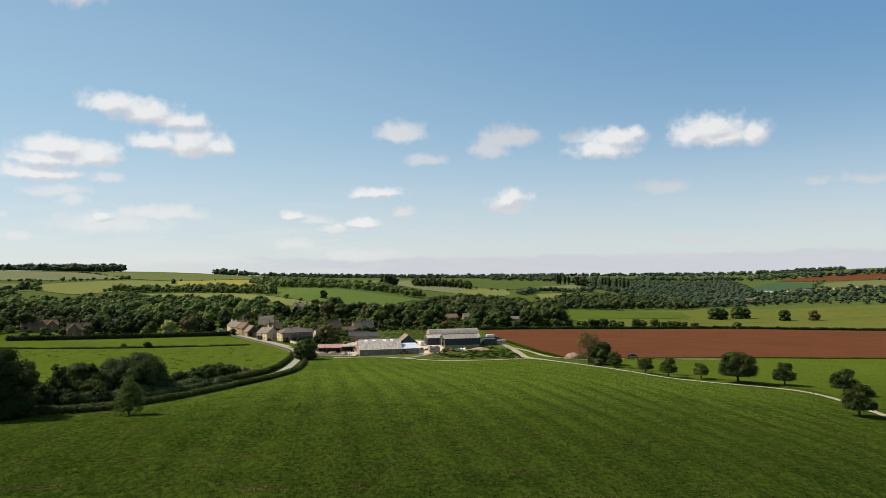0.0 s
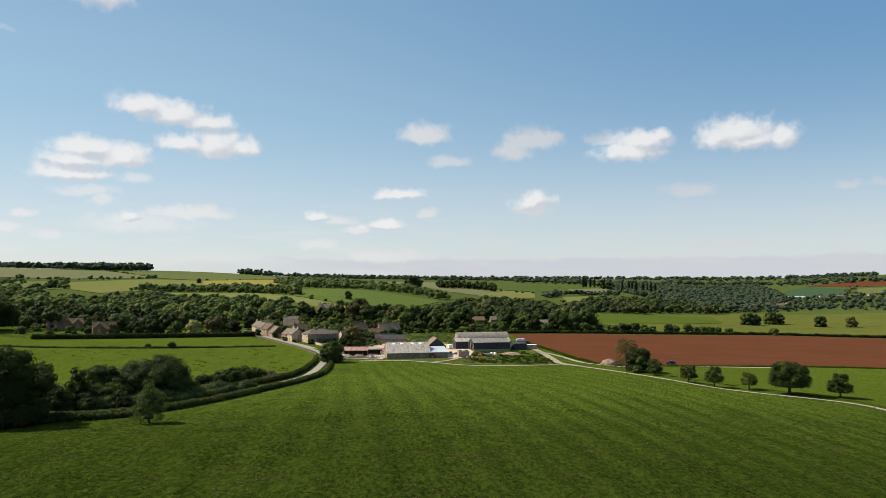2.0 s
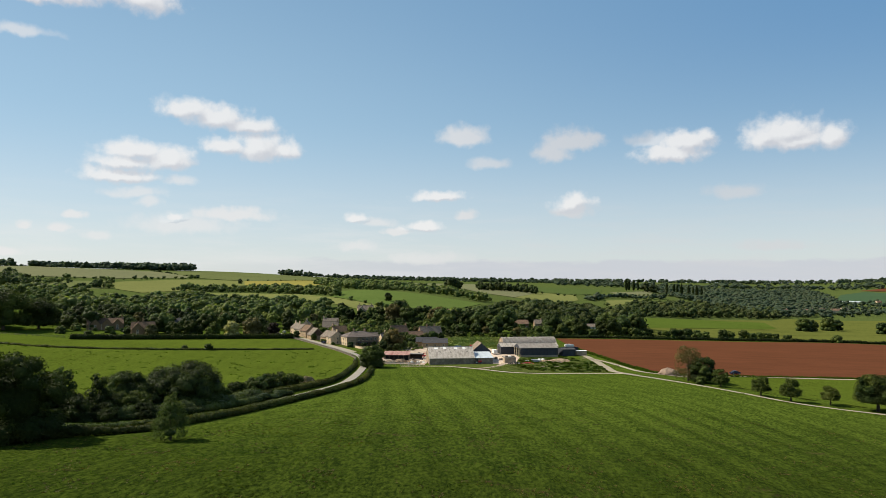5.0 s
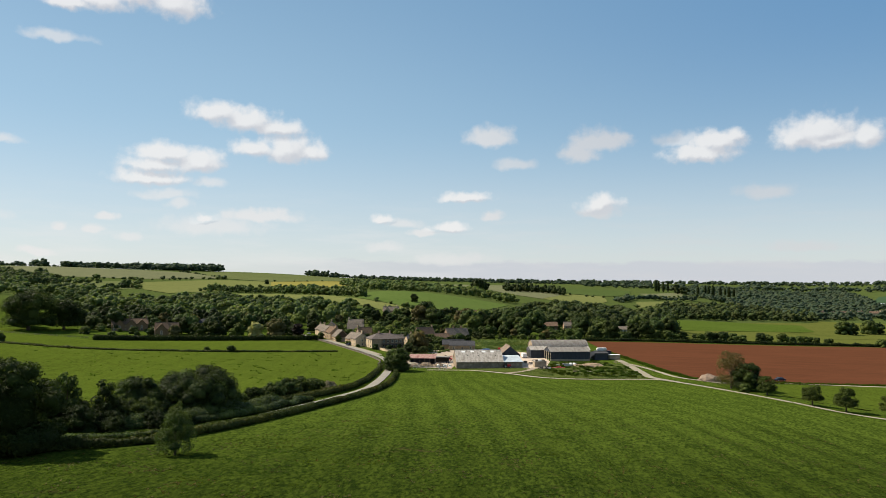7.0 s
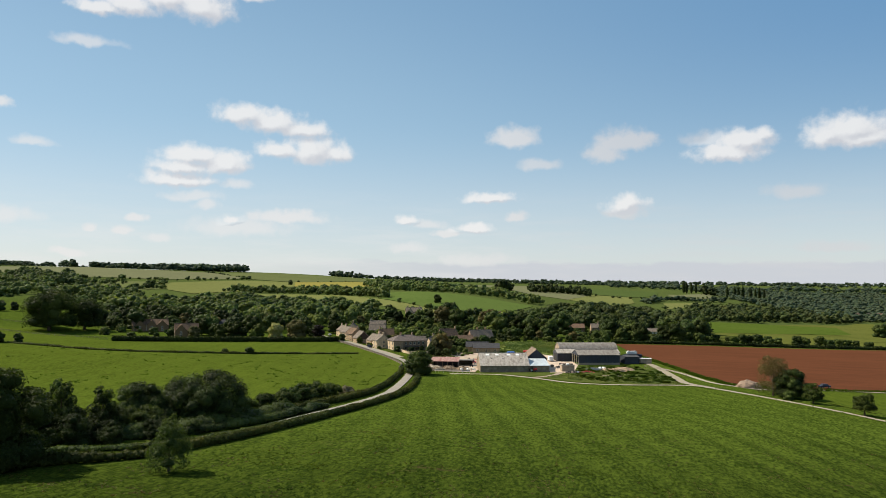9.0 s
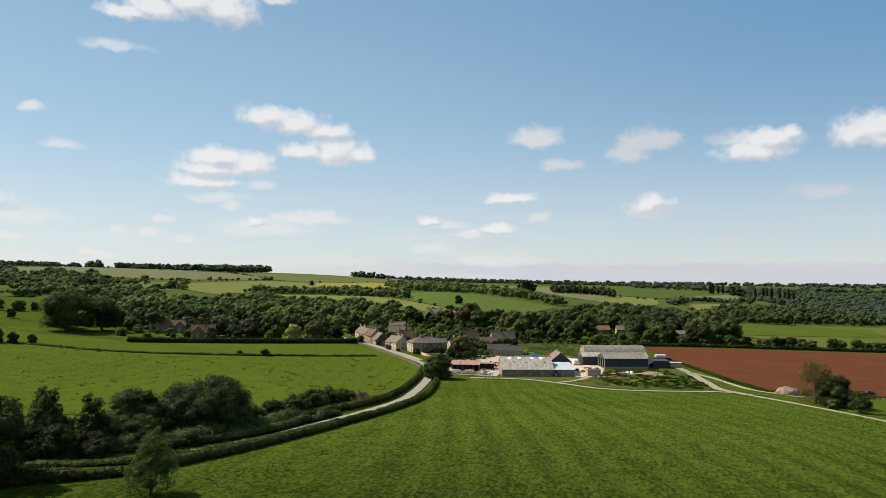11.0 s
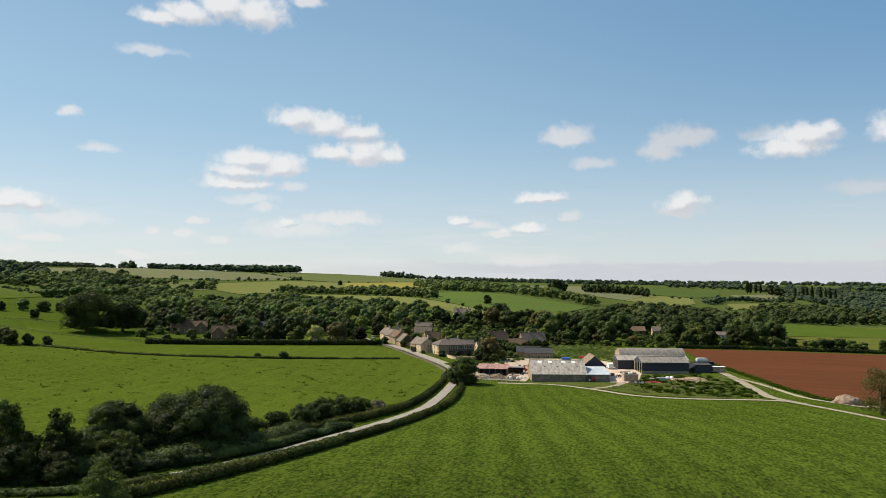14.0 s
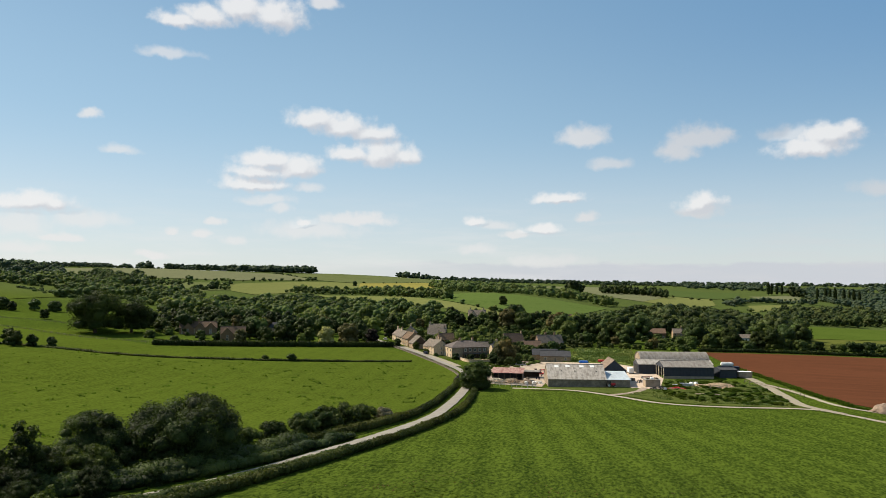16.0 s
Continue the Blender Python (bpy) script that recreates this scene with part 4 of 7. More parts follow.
M["brick"] = mat_courses("brown_stone", (0.24, 0.15, 0.095), (0.2, 0.16, 0.12), 0.4, 0.18)
M["stone_slate"] = mat_courses("stone_slate", (0.165, 0.138, 0.112), (0.07, 0.06, 0.05), 0.4, 0.16)
M["old_slate"] = mat_courses("old_slate", (0.125, 0.105, 0.095), (0.06, 0.05, 0.045), 0.4, 0.16)
M["slate"] = mat_courses("blue_slate", (0.065, 0.065, 0.07), (0.035, 0.035, 0.035), 0.4, 0.16)
M["red_tile"] = mat_courses("brown_tile", (0.17, 0.112, 0.076), (0.07, 0.05, 0.04), 0.35, 0.16)
M["fibre"] = mat_sheet("fibre_cement", (0.33, 0.305, 0.27), (0.165, 0.142, 0.118), 0.9, 3.0, "X")
M["fibre_dark"] = mat_sheet("old_fibre_cement", (0.20, 0.185, 0.165), (0.115, 0.10, 0.085), 0.9, 3.0, "X")
M["brown_sheet"] = mat_sheet("brown_rusty_sheet", (0.19, 0.14, 0.10), (0.11, 0.08, 0.06), 0.9, 3.0, "Y")
M["blue_sheet"] = mat_sheet("pale_blue_sheet", (0.40, 0.45, 0.48), (0.30, 0.34, 0.37), 0.5, 3.0, "X")
M["rust"] = mat_sheet("rusty_red_sheet", (0.30, 0.19, 0.16), (0.155, 0.048, 0.038), 0.8, 3.0, "X")
M["steel"] = mat_sheet("dark_steel_cladding", (0.036, 0.041, 0.052), (0.024, 0.027, 0.034), 0.6, 4.0, "X")
M["block"] = mat_plain("concrete_block", (0.25, 0.20, 0.145), 0.97, 0.4, 0.5, 0.4, 0.0, 0.05)
M["white"] = mat_plain("white_paint", (0.74, 0.73, 0.70), 0.6, 0.12, 1.0, 0.1)
M["cream"] = mat_plain("cream_paint", (0.45, 0.40, 0.31), 0.7, 0.12, 1.0, 0.1)
M["dark"] = mat_plain("dark_opening", (0.02, 0.019, 0.018), 0.95, 0.3, 1.0, 0.2)
M["dark_timber"] = mat_plain("dark_brown_timber", (0.075, 0.048, 0.032), 0.9, 0.3, 1.2, 0.4, 0.0, 0.1)
# brown house wall with its shaded side put into the colour
M["shaded_brown_wall"] = mat_plain("shaded_brown_wall", (0.20, 0.135, 0.09), 0.9, 0.35, 1.2, 0.4, 0.0, 0.1)
M["timber"] = mat_plain("weathered_timber", (0.16, 0.13, 0.10), 0.9, 0.3, 3.0, 0.4)
M["galv"] = mat_plain("galvanised_steel", (0.42, 0.43, 0.44), 0.5, 0.15, 2.0, 0.1, 0.5)
M["red_paint"] = mat_plain("red_paint", (0.42, 0.03, 0.03), 0.5, 0.2, 1.0, 0.1)
M["blue_paint"] = mat_plain("blue_paint", (0.03, 0.13, 0.42), 0.5, 0.2, 1.0, 0.1)
M["navy_paint"] = mat_plain("dark_blue_paint", (0.010, 0.014, 0.032), 0.4, 0.2, 1.0, 0.05, 0.0, 0.2)
M["rubber"] = mat_plain("rubber", (0.02, 0.02, 0.02), 0.9, 0.2, 4.0, 0.2)
M["rubble"] = mat_plain("broken_timber", (0.38, 0.28, 0.18), 0.95, 0.35, 0.9, 0.8)
M["pink_gravel"] = mat_plain("pinkish_gravel", (0.20, 0.145, 0.105), 0.98, 0.25, 0.8, 0.8)
M["plastic"] = mat_plain("white_plastic", (0.62, 0.62, 0.60), 0.45, 0.08, 1.0, 0.1)
M["glass"] = mat_glass("window_glass")
M["dry_wall"] = mat_courses("dry_stone", (0.15, 0.128, 0.095), (0.08, 0.07, 0.06), 0.4, 0.15)
SHARED = {}
FOOT = []   # ground taken by buildings: x, y, radius


def shared(key, make, mat):
    """Mesh data used by many alike parts."""
    if key not in SHARED:
        bm = make()
        me = bpy.data.meshes.new(key[0])
        bm.to_mesh(me)
        bm.free()
        me.materials.append(M[mat])
        SHARED[key] = me
    return SHARED[key]


def child(name, me, parent, m, label=""):
    ob = new(name, me)
    ob.parent = parent
    ob.matrix_basis = m
    return tagged(ob, label)


def ring_mesh(x0, z0, x1, z1, t, y0, y1):
    """A rectangular frame of breadth t as one closed mesh."""
    bm = bmesh.new()
    rows = []
    for y in (y0, y1):
        for k in (0, t):
            rows.append([bm.verts.new(c) for c in ((x0 + k, y, z0 + k), (x1 - k, y, z0 + k), (x1 - k, y, z1 - k), (x0 + k, y, z1 - k))])
    a, b, c, d = rows
    for i in range(4):
        j = (i + 1) % 4
        for f in ((a[i], a[j], b[j], b[i]), (b[i], b[j], d[j], d[i]), (d[i], d[j], c[j], c[i]), (c[i], c[j], a[j], a[i])):
            bm.faces.new(f)
    return bm


def window(parent, m, w=1.0, h=1.25, frame_mat="cream"):
    """A casement window standing in the wall plane; local x along the wall, -y outward."""
    def surround():
        return ring_mesh(-w / 2 - 0.14, -0.14, w / 2 + 0.14, h + 0.14, 0.14, -0.06, 0.05)
    win = child("window", shared(("window", w, h, frame_mat), surround, frame_mat), parent, m)
    child("sash", shared(("sash", w, h, frame_mat), lambda: ring_mesh(-w / 2 - 0.002, -0.002, w / 2 + 0.002, h + 0.002, 0.06, -0.04, 0.03), frame_mat), win, Matrix())
    child("mullion", shared(("mullion", h, frame_mat), lambda: boxes((-0.03, -0.035, 0.05, 0.03, 0.03, h - 0.05)), frame_mat), win, Matrix())
    for s in (-1, 1):
        child("glazing_bar", shared(("glazing_bar", w, h, frame_mat), lambda: boxes((0.03, -0.033, h * 0.55, w / 2 - 0.055, 0.028, h * 0.55 + 0.05)), frame_mat), win, Matrix() if s > 0 else pose(-w / 2 + 0.025, 0, 0))
    child("pane", shared(("pane", w, h), lambda: boxes((-w / 2 + 0.05, -0.012, 0.0, w / 2 - 0.05, 0.02, h)), "glass"), win, Matrix())
    child("sill", shared(("sill", w), lambda: boxes((-w / 2 - 0.2, -0.14, -0.16, w / 2 + 0.2, 0.04, -0.02)), "pale_stone"), win, Matrix())
    return win


def gable_walls(L, W, h, rise, hip=False, deep=0.8):
    """The body of a building: four walls with their gables, closed below the roof."""
    bm = bmesh.new()
    v = lambda x, y, z: bm.verts.new((x, y, z))
    b = [v(0, 0, -deep), v(L, 0, -deep), v(L, W, -deep), v(0, W, -deep)]
    t = [v(0, 0, h), v(L, 0, h), v(L, W, h), v(0, W, h)]
    bm.faces.new((b[0], b[1], t[1], t[0]))
    bm.faces.new((b[2], b[3], t[3], t[2]))
    if hip:
        bm.faces.new((b[1], b[2], t[2], t[1]))
        bm.faces.new((b[3], b[0], t[0], t[3]))
        bm.faces.new((t[0], t[1], t[2], t[3]))
    else:
        p, q = v(0, W / 2, h + rise - 0.05), v(L, W / 2, h + rise - 0.05)
        bm.faces.new((b[1], b[2], t[2], q, t[1]))
        bm.faces.new((b[3], b[0], t[0], p, t[3]))
        bm.faces.new((t[0], t[1], q, p))
        bm.faces.new((t[3], p, q, t[2]))
    return bm


def slab(bm, corners, thick):
    """A roof plane with thickness, from four or three corners."""
    c = [Vector(p) for p in corners]
    n = (c[1] - c[0]).cross(c[2] - c[0]).normalized()
    if n.z < 0:
        c.reverse()
        n = -n
    lo = [bm.verts.new(p) for p in c]
    hi = [bm.verts.new(p + n * thick) for p in c]
    bm.faces.new(hi)
    bm.faces.new(lo[::-1])
    for i in range(len(c)):
        j = (i + 1) % len(c)
        bm.faces.new((lo[i], lo[j], hi[j], hi[i]))


def roof_mesh(L, W, h, rise, over=0.3, hip=False, thick=0.16):
    bm = bmesh.new()
    k = over * rise / (W / 2)
    if hip:
        r = W * 0.42
        a, b, c, d = (-over, -over, h - k), (L + over, -over, h - k), (L + over, W + over, h - k), (-over, W + over, h - k)
        p, q = (r, W / 2, h + rise), (L - r, W / 2, h + rise)
        slab(bm, (a, b, q, p), thick)
        slab(bm, (c, d, p, q), thick)
        slab(bm, (b, c, q), thick)
        slab(bm, (d, a, p), thick)
        box(bm, r - 0.1, W / 2 - 0.12, h + rise, L - r + 0.1, W / 2 + 0.12, h + rise + 0.26)
    else:
        e = over * 0.5
        slab(bm, ((-e, -over, h - k), (L + e, -over, h - k), (L + e, W / 2, h + rise), (-e, W / 2, h + rise)), thick)
        slab(bm, ((-e, W + over, h - k), (L + e, W + over, h - k), (L + e, W / 2, h + rise), (-e, W / 2, h + rise)), thick)
        box(bm, -e, W / 2 - 0.13, h + rise + 0.02, L + e, W / 2 + 0.13, h + rise + 0.24)
    return bm


def chimney(parent, x, y, z0, z1, mat="stone", wide=0.9):
    bm = boxes((x - wide / 2, y - 0.4, z0, x + wide / 2, y + 0.4, z1 - 0.25))
    box(bm, x - wide / 2 - 0.08, y - 0.48, z1 - 0.25, x + wide / 2 + 0.08, y + 0.48, z1)
    ch = part("chimney", bm, M[mat], parent)
    for dx in (-0.22, 0.22):
        pot = bmesh.new()
        bmesh.ops.create_cone(pot, cap_ends=True, segments=8, radius1=0.15, radius2=0.11, depth=0.6, matrix=Matrix.Translation((x + dx, y, z1 + 0.3)))
        part("chimney_pot", pot, M["red_tile"], ch)


def house(name, label, x, y, rot, L, W, h, rise, wall="stone", roof="stone_slate", stacks=(0.0, 1.0), front=0, back=0, left=0, right=0, floors=2,
          hip=False, door=True, group="village houses", category="house", gables=(), drop=0.0, win_h=1.25):
    """A stone house; local x along the ridge, -y to the front. front, back, left, right: windows on each floor there."""
    zs = min(ground_z(x, y), ground_z(x + L * math.cos(radians(rot)), y + L * math.sin(radians(rot))))
    ob = thing(name, label, category, group, pose(x, y, zs - drop, 0, 0, rot))
    mid = pose(x, y, 0, 0, 0, rot) @ Vector((L / 2, W / 2, 0))
    FOOT.append((mid.x, mid.y, max(L, W) * 0.5 + 3.5))
    part("wall", gable_walls(L, W, h, rise, hip), M[wall], ob)
    part("roof", roof_mesh(L, W, h, rise, 0.32, hip), M[roof], ob)
    for f in stacks:
        inset = W * 0.42 if hip else 0.55
        chimney(ob, inset + f * (L - 2 * inset), W / 2, h + rise * 0.6, h + rise + 1.5, wall)
    step = h / floors
    for f in range(floors):
        z = f * step + (0.95 if f == 0 else 0.75)
        for n, side in ((front, 0), (right, 1), (back, 2), (left, 3)):
            for i in range(n):
                u = (i + 0.5) / n
                m = (pose(u * L, 0, z), pose(L, u * W, z, 0, 0, 90), pose(L - u * L, W, z, 0, 0, 180), pose(0, W - u * W, z, 0, 0, 270))[side]
                if f == 0 and door and side == 0 and i == n // 2:
                    dm = pose(u * L, 0, 0)
                    d = child("door", shared(("door", 0), lambda: boxes((-0.5, -0.05, 0, 0.5, 0.05, 2.05)), "timber"), ob, dm, "dark timber door")
                    child("door_frame", shared(("door_frame", 0), lambda: boxes((-0.66, -0.08, 0, -0.5, 0.06, 2.2), (0.5, -0.08, 0, 0.66, 0.06, 2.2), (-0.5, -0.08, 2.05, 0.5, 0.06, 2.2)), "pale_stone"), d, Matrix())
                else:
                    window(ob, m, 0.95 if W < 9 else 1.1, win_h)
    for gx, gw in gables:
        bm = bmesh.new()
        gh = rise * 0.86
        pts = [(gx - gw / 2, -0.5, -0.8), (gx + gw / 2, -0.5, -0.8), (gx + gw / 2, -0.5, h), (gx, -0.5, h + gh), (gx - gw / 2, -0.5, h)]
        f0 = [bm.verts.new(p) for p in pts]
        f1 = [bm.verts.new((p[0], W / 2 * (gh / rise) if p[2] > h else 0.1, p[2])) for p in pts]
        bm.faces.new(f0)
        for i in range(5):
            j = (i + 1) % 5
            bm.faces.new((f0[j], f0[i], f1[i], f1[j]))
        part("gable_wall", bm, M[wall], ob)
        bm = bmesh.new()
        for s in (-1, 1):
            slab(bm, ((gx + s * (gw / 2 + 0.25), -0.8, h - 0.25), (gx, -0.8, h + gh), (gx, W / 2 * 0.9, h + gh), (gx + s * (gw / 2 + 0.25), 0.4, h - 0.25)), 0.14)
        part("gable_roof", bm, M[roof], ob)
        window(ob, pose(gx, -0.5, h * 0.55), 1.0, 1.2)
        window(ob, pose(gx, -0.5, h * 0.12 + 0.3), 1.2, 1.2)
    return ob


def shed(name, label, x, y, rot, L, W, h, rise, wall, roof, arch=False, open_left=False, group="farm sheds", base=0.0, rooflights=(), open_front=False, z=None):
    """A farm shed with a pitched or arched sheet roof."""
    ob = thing(name, label, "barn", group, pose(x, y, ground_z(x, y) if z is None else z, 0, 0, rot))
    t = 0.18
    bm = bmesh.new()
    if not open_front:
        box(bm, 0, 0, -0.6, L, t, h)
    box(bm, 0, W - t, -0.6, L, W, h)

    def end(x0):
        n = 10
        prof = [(0, h)] + [(W * i / n, h + rise * math.sin(math.pi * i / n) ** 0.75) for i in range(1, n)] + [(W, h)] if arch else [(0, h), (W / 2, h + rise), (W, h)]
        lo = [(t, -0.6), (W - t, -0.6)]
        ring = lo[::-1] + [(min(max(p[0], t), W - t), p[1] - 0.06) for p in prof]
        a = [bm.verts.new((x0, p[0], p[1])) for p in ring]
        b = [bm.verts.new((x0 + t, p[0], p[1])) for p in ring]
        bm.faces.new(a)
        bm.faces.new(b[::-1])
        for i in range(len(ring)):
            j = (i + 1) % len(ring)
            bm.faces.new((a[j], a[i], b[i], b[j]))
    if open_left:
        n = open_left
        # the upper part of the end wall, over open bays
        a = [bm.verts.new((0, p, q)) for p, q in ((t, h - 0.4), (W - t, h - 0.4), (W - t, h), (W / 2, h + rise - 0.06), (t, h))]
        b = [bm.verts.new((t, p, q)) for p, q in ((t, h - 0.4), (W - t, h - 0.4), (W - t, h), (W / 2, h + rise - 0.06), (t, h))]
        bm.faces.new(a)
        bm.faces.new(b[::-1])
        for i in range(5):
            j = (i + 1) % 5
            bm.faces.new((a[j], a[i], b[i], b[j]))
    else:
        end(0.0)
    end(L - t)
    bmesh.ops.recalc_face_normals(bm, faces=bm.faces)
    part("wall", bm, M[wall], ob)
    if open_left:
        for i in range(open_left + 1):
            yy = 0.15 + (W - 0.6) * i / open_left
            part("post", boxes((-0.05, yy, -0.6, 0.25, yy + 0.3, h - 0.4)), M["cream"], ob, "pale concrete post")
    bm = bmesh.new()
    if arch:
        n = 14
        prof = []
        for i in range(n + 1):
            u = i / n
            prof.append((W * u, h + rise * math.sin(math.pi * u) ** 0.75))
        prof[0], prof[-1] = (-0.3, h - 0.1), (W + 0.3, h - 0.1)
        for (y0, z0), (y1, z1) in zip(prof, prof[1:]):
            slab(bm, ((-0.25, y0, z0), (L + 0.25, y0, z0), (L + 0.25, y1, z1), (-0.25, y1, z1)), 0.07)
        bmesh.ops.remove_doubles(bm, verts=bm.verts, dist=0.03)
        me_roof = bm
    else:
        me_roof = roof_mesh(L, W, h, rise, 0.35, False, 0.08)
    rf = part("roof", me_roof, M[roof], ob)
    for rx, ry in rooflights:
        bm = bmesh.new()
        zz = lambda yy: h + rise * (yy / (W / 2)) + 0.1
        slab(bm, ((rx, ry, zz(ry)), (rx + 1.6, ry, zz(ry)), (rx + 1.6, ry + 1.1, zz(ry + 1.1)), (rx, ry + 1.1, zz(ry + 1.1))), 0.06)
        part("rooflight", bm, M["plastic"], rf, "pale translucent rooflight")
    if base:
        part("plinth", boxes((-0.06, -0.06, -0.6, L + 0.06, 0.0, base)), M["block"], ob)
    return ob


# ---- the farm ----
FARM = 11.5
barn = shed("barn", "long grey fibre-cement roofed barn with low block walls", -42.8, 353.3, FARM, 21.5, 17, 2.4, 4.5, "block", "fibre", rooflights=((3, 6.6), (7.2, 6.7), (12.5, 6.6), (16.5, 6.7)), z=0.0)
for rx in (5.2, 10.2, 18.2):
    part("roof_vent", boxes((rx, 4.2, 4.55, rx + 0.5, 4.5, 5.0)), M["dark"], barn, "small dark roof opening")
lean = thing("lean_to", "lean-to with pale blue sheet roof against the barn", "barn", "farm sheds", pose(-42.8, 353.3, 0, 0, 0, FARM) @ pose(21.6, 0, 0))
part("wall", boxes((0, 0, -0.6, 8.6, 0.2, 2.3), (8.4, 0.2, -0.6, 8.6, 11, 2.4), (0, 10.8, -0.6, 8.4, 11, 3.9)), M["block"], lean)
_b = bmesh.new()
slab(_b, ((0.0, -0.35, 2.3), (8.9, -0.35, 2.3), (8.9, 11.6, 4.15), (0.0, 11.6, 4.15)), 0.08)
part("roof", _b, M["blue_sheet"], lean, "pale blue metal sheet roof")
cross = shed("barn", "old barn with brown sheet roof and dark gable", -19.4, 367.4, FARM + 90, 13, 9.4, 4.2, 3.9, "steel", "brown_sheet", z=0.0)
cross.matrix_basis = pose(-42.8, 353.3, 0, 0, 0, FARM) @ pose(31.6, 13.2, 0) @ pose(0, 0, 0, 0, 0, 90)
dark = shed("shed", "dark steel-clad farm shed with grey roof", 0.2, 387.7, 13.0, 20.0, 12.0, 4.5, 1.9, "steel", "fibre_dark", open_left=3, base=0.8, z=0.0)
low = shed("shed", "lower grey-roofed shed behind the dark one", -9.6, 399.4, 13.0, 31.5, 9.0, 4.1, 1.6, "steel", "fibre", z=0.0)
arch = shed("dutch_barn", "arched grey-roofed barn with open dark end", 0.2, 387.7, 13.0, 30.0, 11.5, 4.6, 3.1, "block", "fibre_dark", arch=True, z=0.0)
arch.matrix_basis = pose(0.2, 387.7, 0, 0, 0, 13.0) @ pose(-2.6, 26.5, 0)
# dark sheets on the end walls stand in for the shade inside open ends
part("doorway", boxes((-0.04, 1.2, -0.3, 0.0, 9.8, 4.4)), M["dark"], arch, "dark sheet for the shade in an open doorway")
part("doorway", boxes((-0.04, 1.4, -0.3, 0.0, 7.6, 3.7)), M["dark"], low, "dark sheet for the shade in an open doorway")
shed("shed", "small dark lean-to at the shed end", 22.5, 396.5, 13.0, 7.0, 8.0, 3.2, 0.5, "steel", "slate", z=0.0)

house("stone_barn", "stone barn with dark slate roof and gabled porch", -56.5, 442, 8, 15, 8, 2.9, 2.3, "stone", "slate", (), front=3, left=1, floors=1, door=True, group="farm sheds", category="barn")
house("stone_barn", "gabled stone wing with slate roof", -61.5, 449.5, 8, 13, 7, 3.0, 2.5, "stone", "slate", (), left=2, floors=1, door=False, group="farm sheds", category="barn")

red_shed = thing("open_shed", "open-fronted shed with rusty red and white sheet roof", "shed", "farm sheds", pose(-66.2, 364, ground_z(-60, 364), 0, 0, 4))
_b = bmesh.new()
slab(_b, ((-0.4, -0.4, 3.3), (12.4, -0.4, 3.3), (12.4, 7, 4.6), (-0.4, 7, 4.6)), 0.08)
part("roof", _b, M["rust"], red_shed, "rust-streaked red and white sheet roof")
part("back_wall", boxes((0, 6.7, -0.4, 12, 6.85, 4.5)), M["steel"], red_shed)
part("side_wall", boxes((0, 0.3, -0.4, 0.12, 6.7, 3.3)), M["timber"], red_shed)
part("side_wall", boxes((11.88, 0.3, -0.4, 12, 6.7, 3.3)), M["timber"], red_shed)
for i in range(6):
    part("post", boxes((i * 2.36, 0.0, -0.4, i * 2.36 + 0.2, 0.2, 3.35)), M["timber"], red_shed)
flat = thing("open_shed", "flat-roofed dark store behind the rusty shed", "shed", "farm sheds", pose(-58, 376, ground_z(-55, 378), 0, 0, 6))
part("roof", boxes((-0.3, -0.3, 2.6, 9.3, 5.3, 2.8)), M["fibre_dark"], flat)
part("wall", boxes((0, 4.8, -0.4, 9, 5, 2.6), (0, 0, -0.4, 0.15, 4.8, 2.6), (8.85, 0, -0.4, 9, 4.8, 2.6)), M["timber"], flat)

# ---- the village ----
big = house("farmhouse", "large two-storey honey-stone house with hipped slate roof", -103, 444.6, 32.7, 20, 13.5, 5.9, 2.9, "stone", "old_slate", (0.12, 0.95), right=2, back=4, hip=True, win_h=1.5)
# facings carry sun and shade in their colour: paler front, darker brown side
part("front_wall", boxes((-0.06, 0.2, -0.6, 0.0, 13.3, 5.7)), M["pale_stone"], big, "pale stone front wall, lightened for its sunlit side")
part("timber_wall", boxes((6.0, -0.06, -0.6, 19.6, 0.0, 5.6)), M["shaded_brown_wall"], big, "brown stone wall, darkened for its shaded side")
for z in (0.95, 3.7):
    for i in range(3):
        window(big, pose(-0.06, 2.2 + 4.5 * i, z, 0, 0, 270), 1.1, 1.5)
    for i in range(5):
        window(big, pose(7.5 + 2.7 * i, -0.06, z), 1.1, 1.5)
part("verandah_roof", boxes((6, -2.4, 2.5, 19.5, 0.0, 2.65)), M["slate"], big, "dark verandah roof")
for i in range(5):
    part("verandah_post", boxes((6.1 + i * 3.28, -2.35, -0.6, 6.22 + i * 3.28, -2.23, 2.5)), M["timber"], big)
house("cottage", "stone cottage adjoining the large house", -107.9, 457.5, 122, 10.5, 8.5, 4.9, 3.3, "pale_stone", "stone_slate", (0.05, 0.9), back=3, front=2, left=1, right=1, gables=())
house("cottage", "low stone cottage with a steep stone-slate roof", -115.1, 469.5, 122, 10.5, 8, 3.9, 3.6, "stone", "stone_slate", (), back=3, right=1, floors=1)
gabled = house("cottage", "stone cottage with its dark boarded gable to the lane", -127.9, 485.7, 122, 10, 9, 3.6, 4.2, "stone", "stone_slate", (), left=2, back=2, floors=1)
_b = bmesh.new()
_v = [_b.verts.new(c) for x in (-0.08, -0.01) for c in ((x, 0.5, 3.0), (x, 8.5, 3.0), (x, 8.3, 3.9), (x, 4.5, 7.4), (x, 0.7, 3.9))]
_b.faces.new(_v[:5])
for i in range(5):
    _b.faces.new((_v[(i + 1) % 5], _v[i], _v[i + 5], _v[(i + 1) % 5 + 5]))
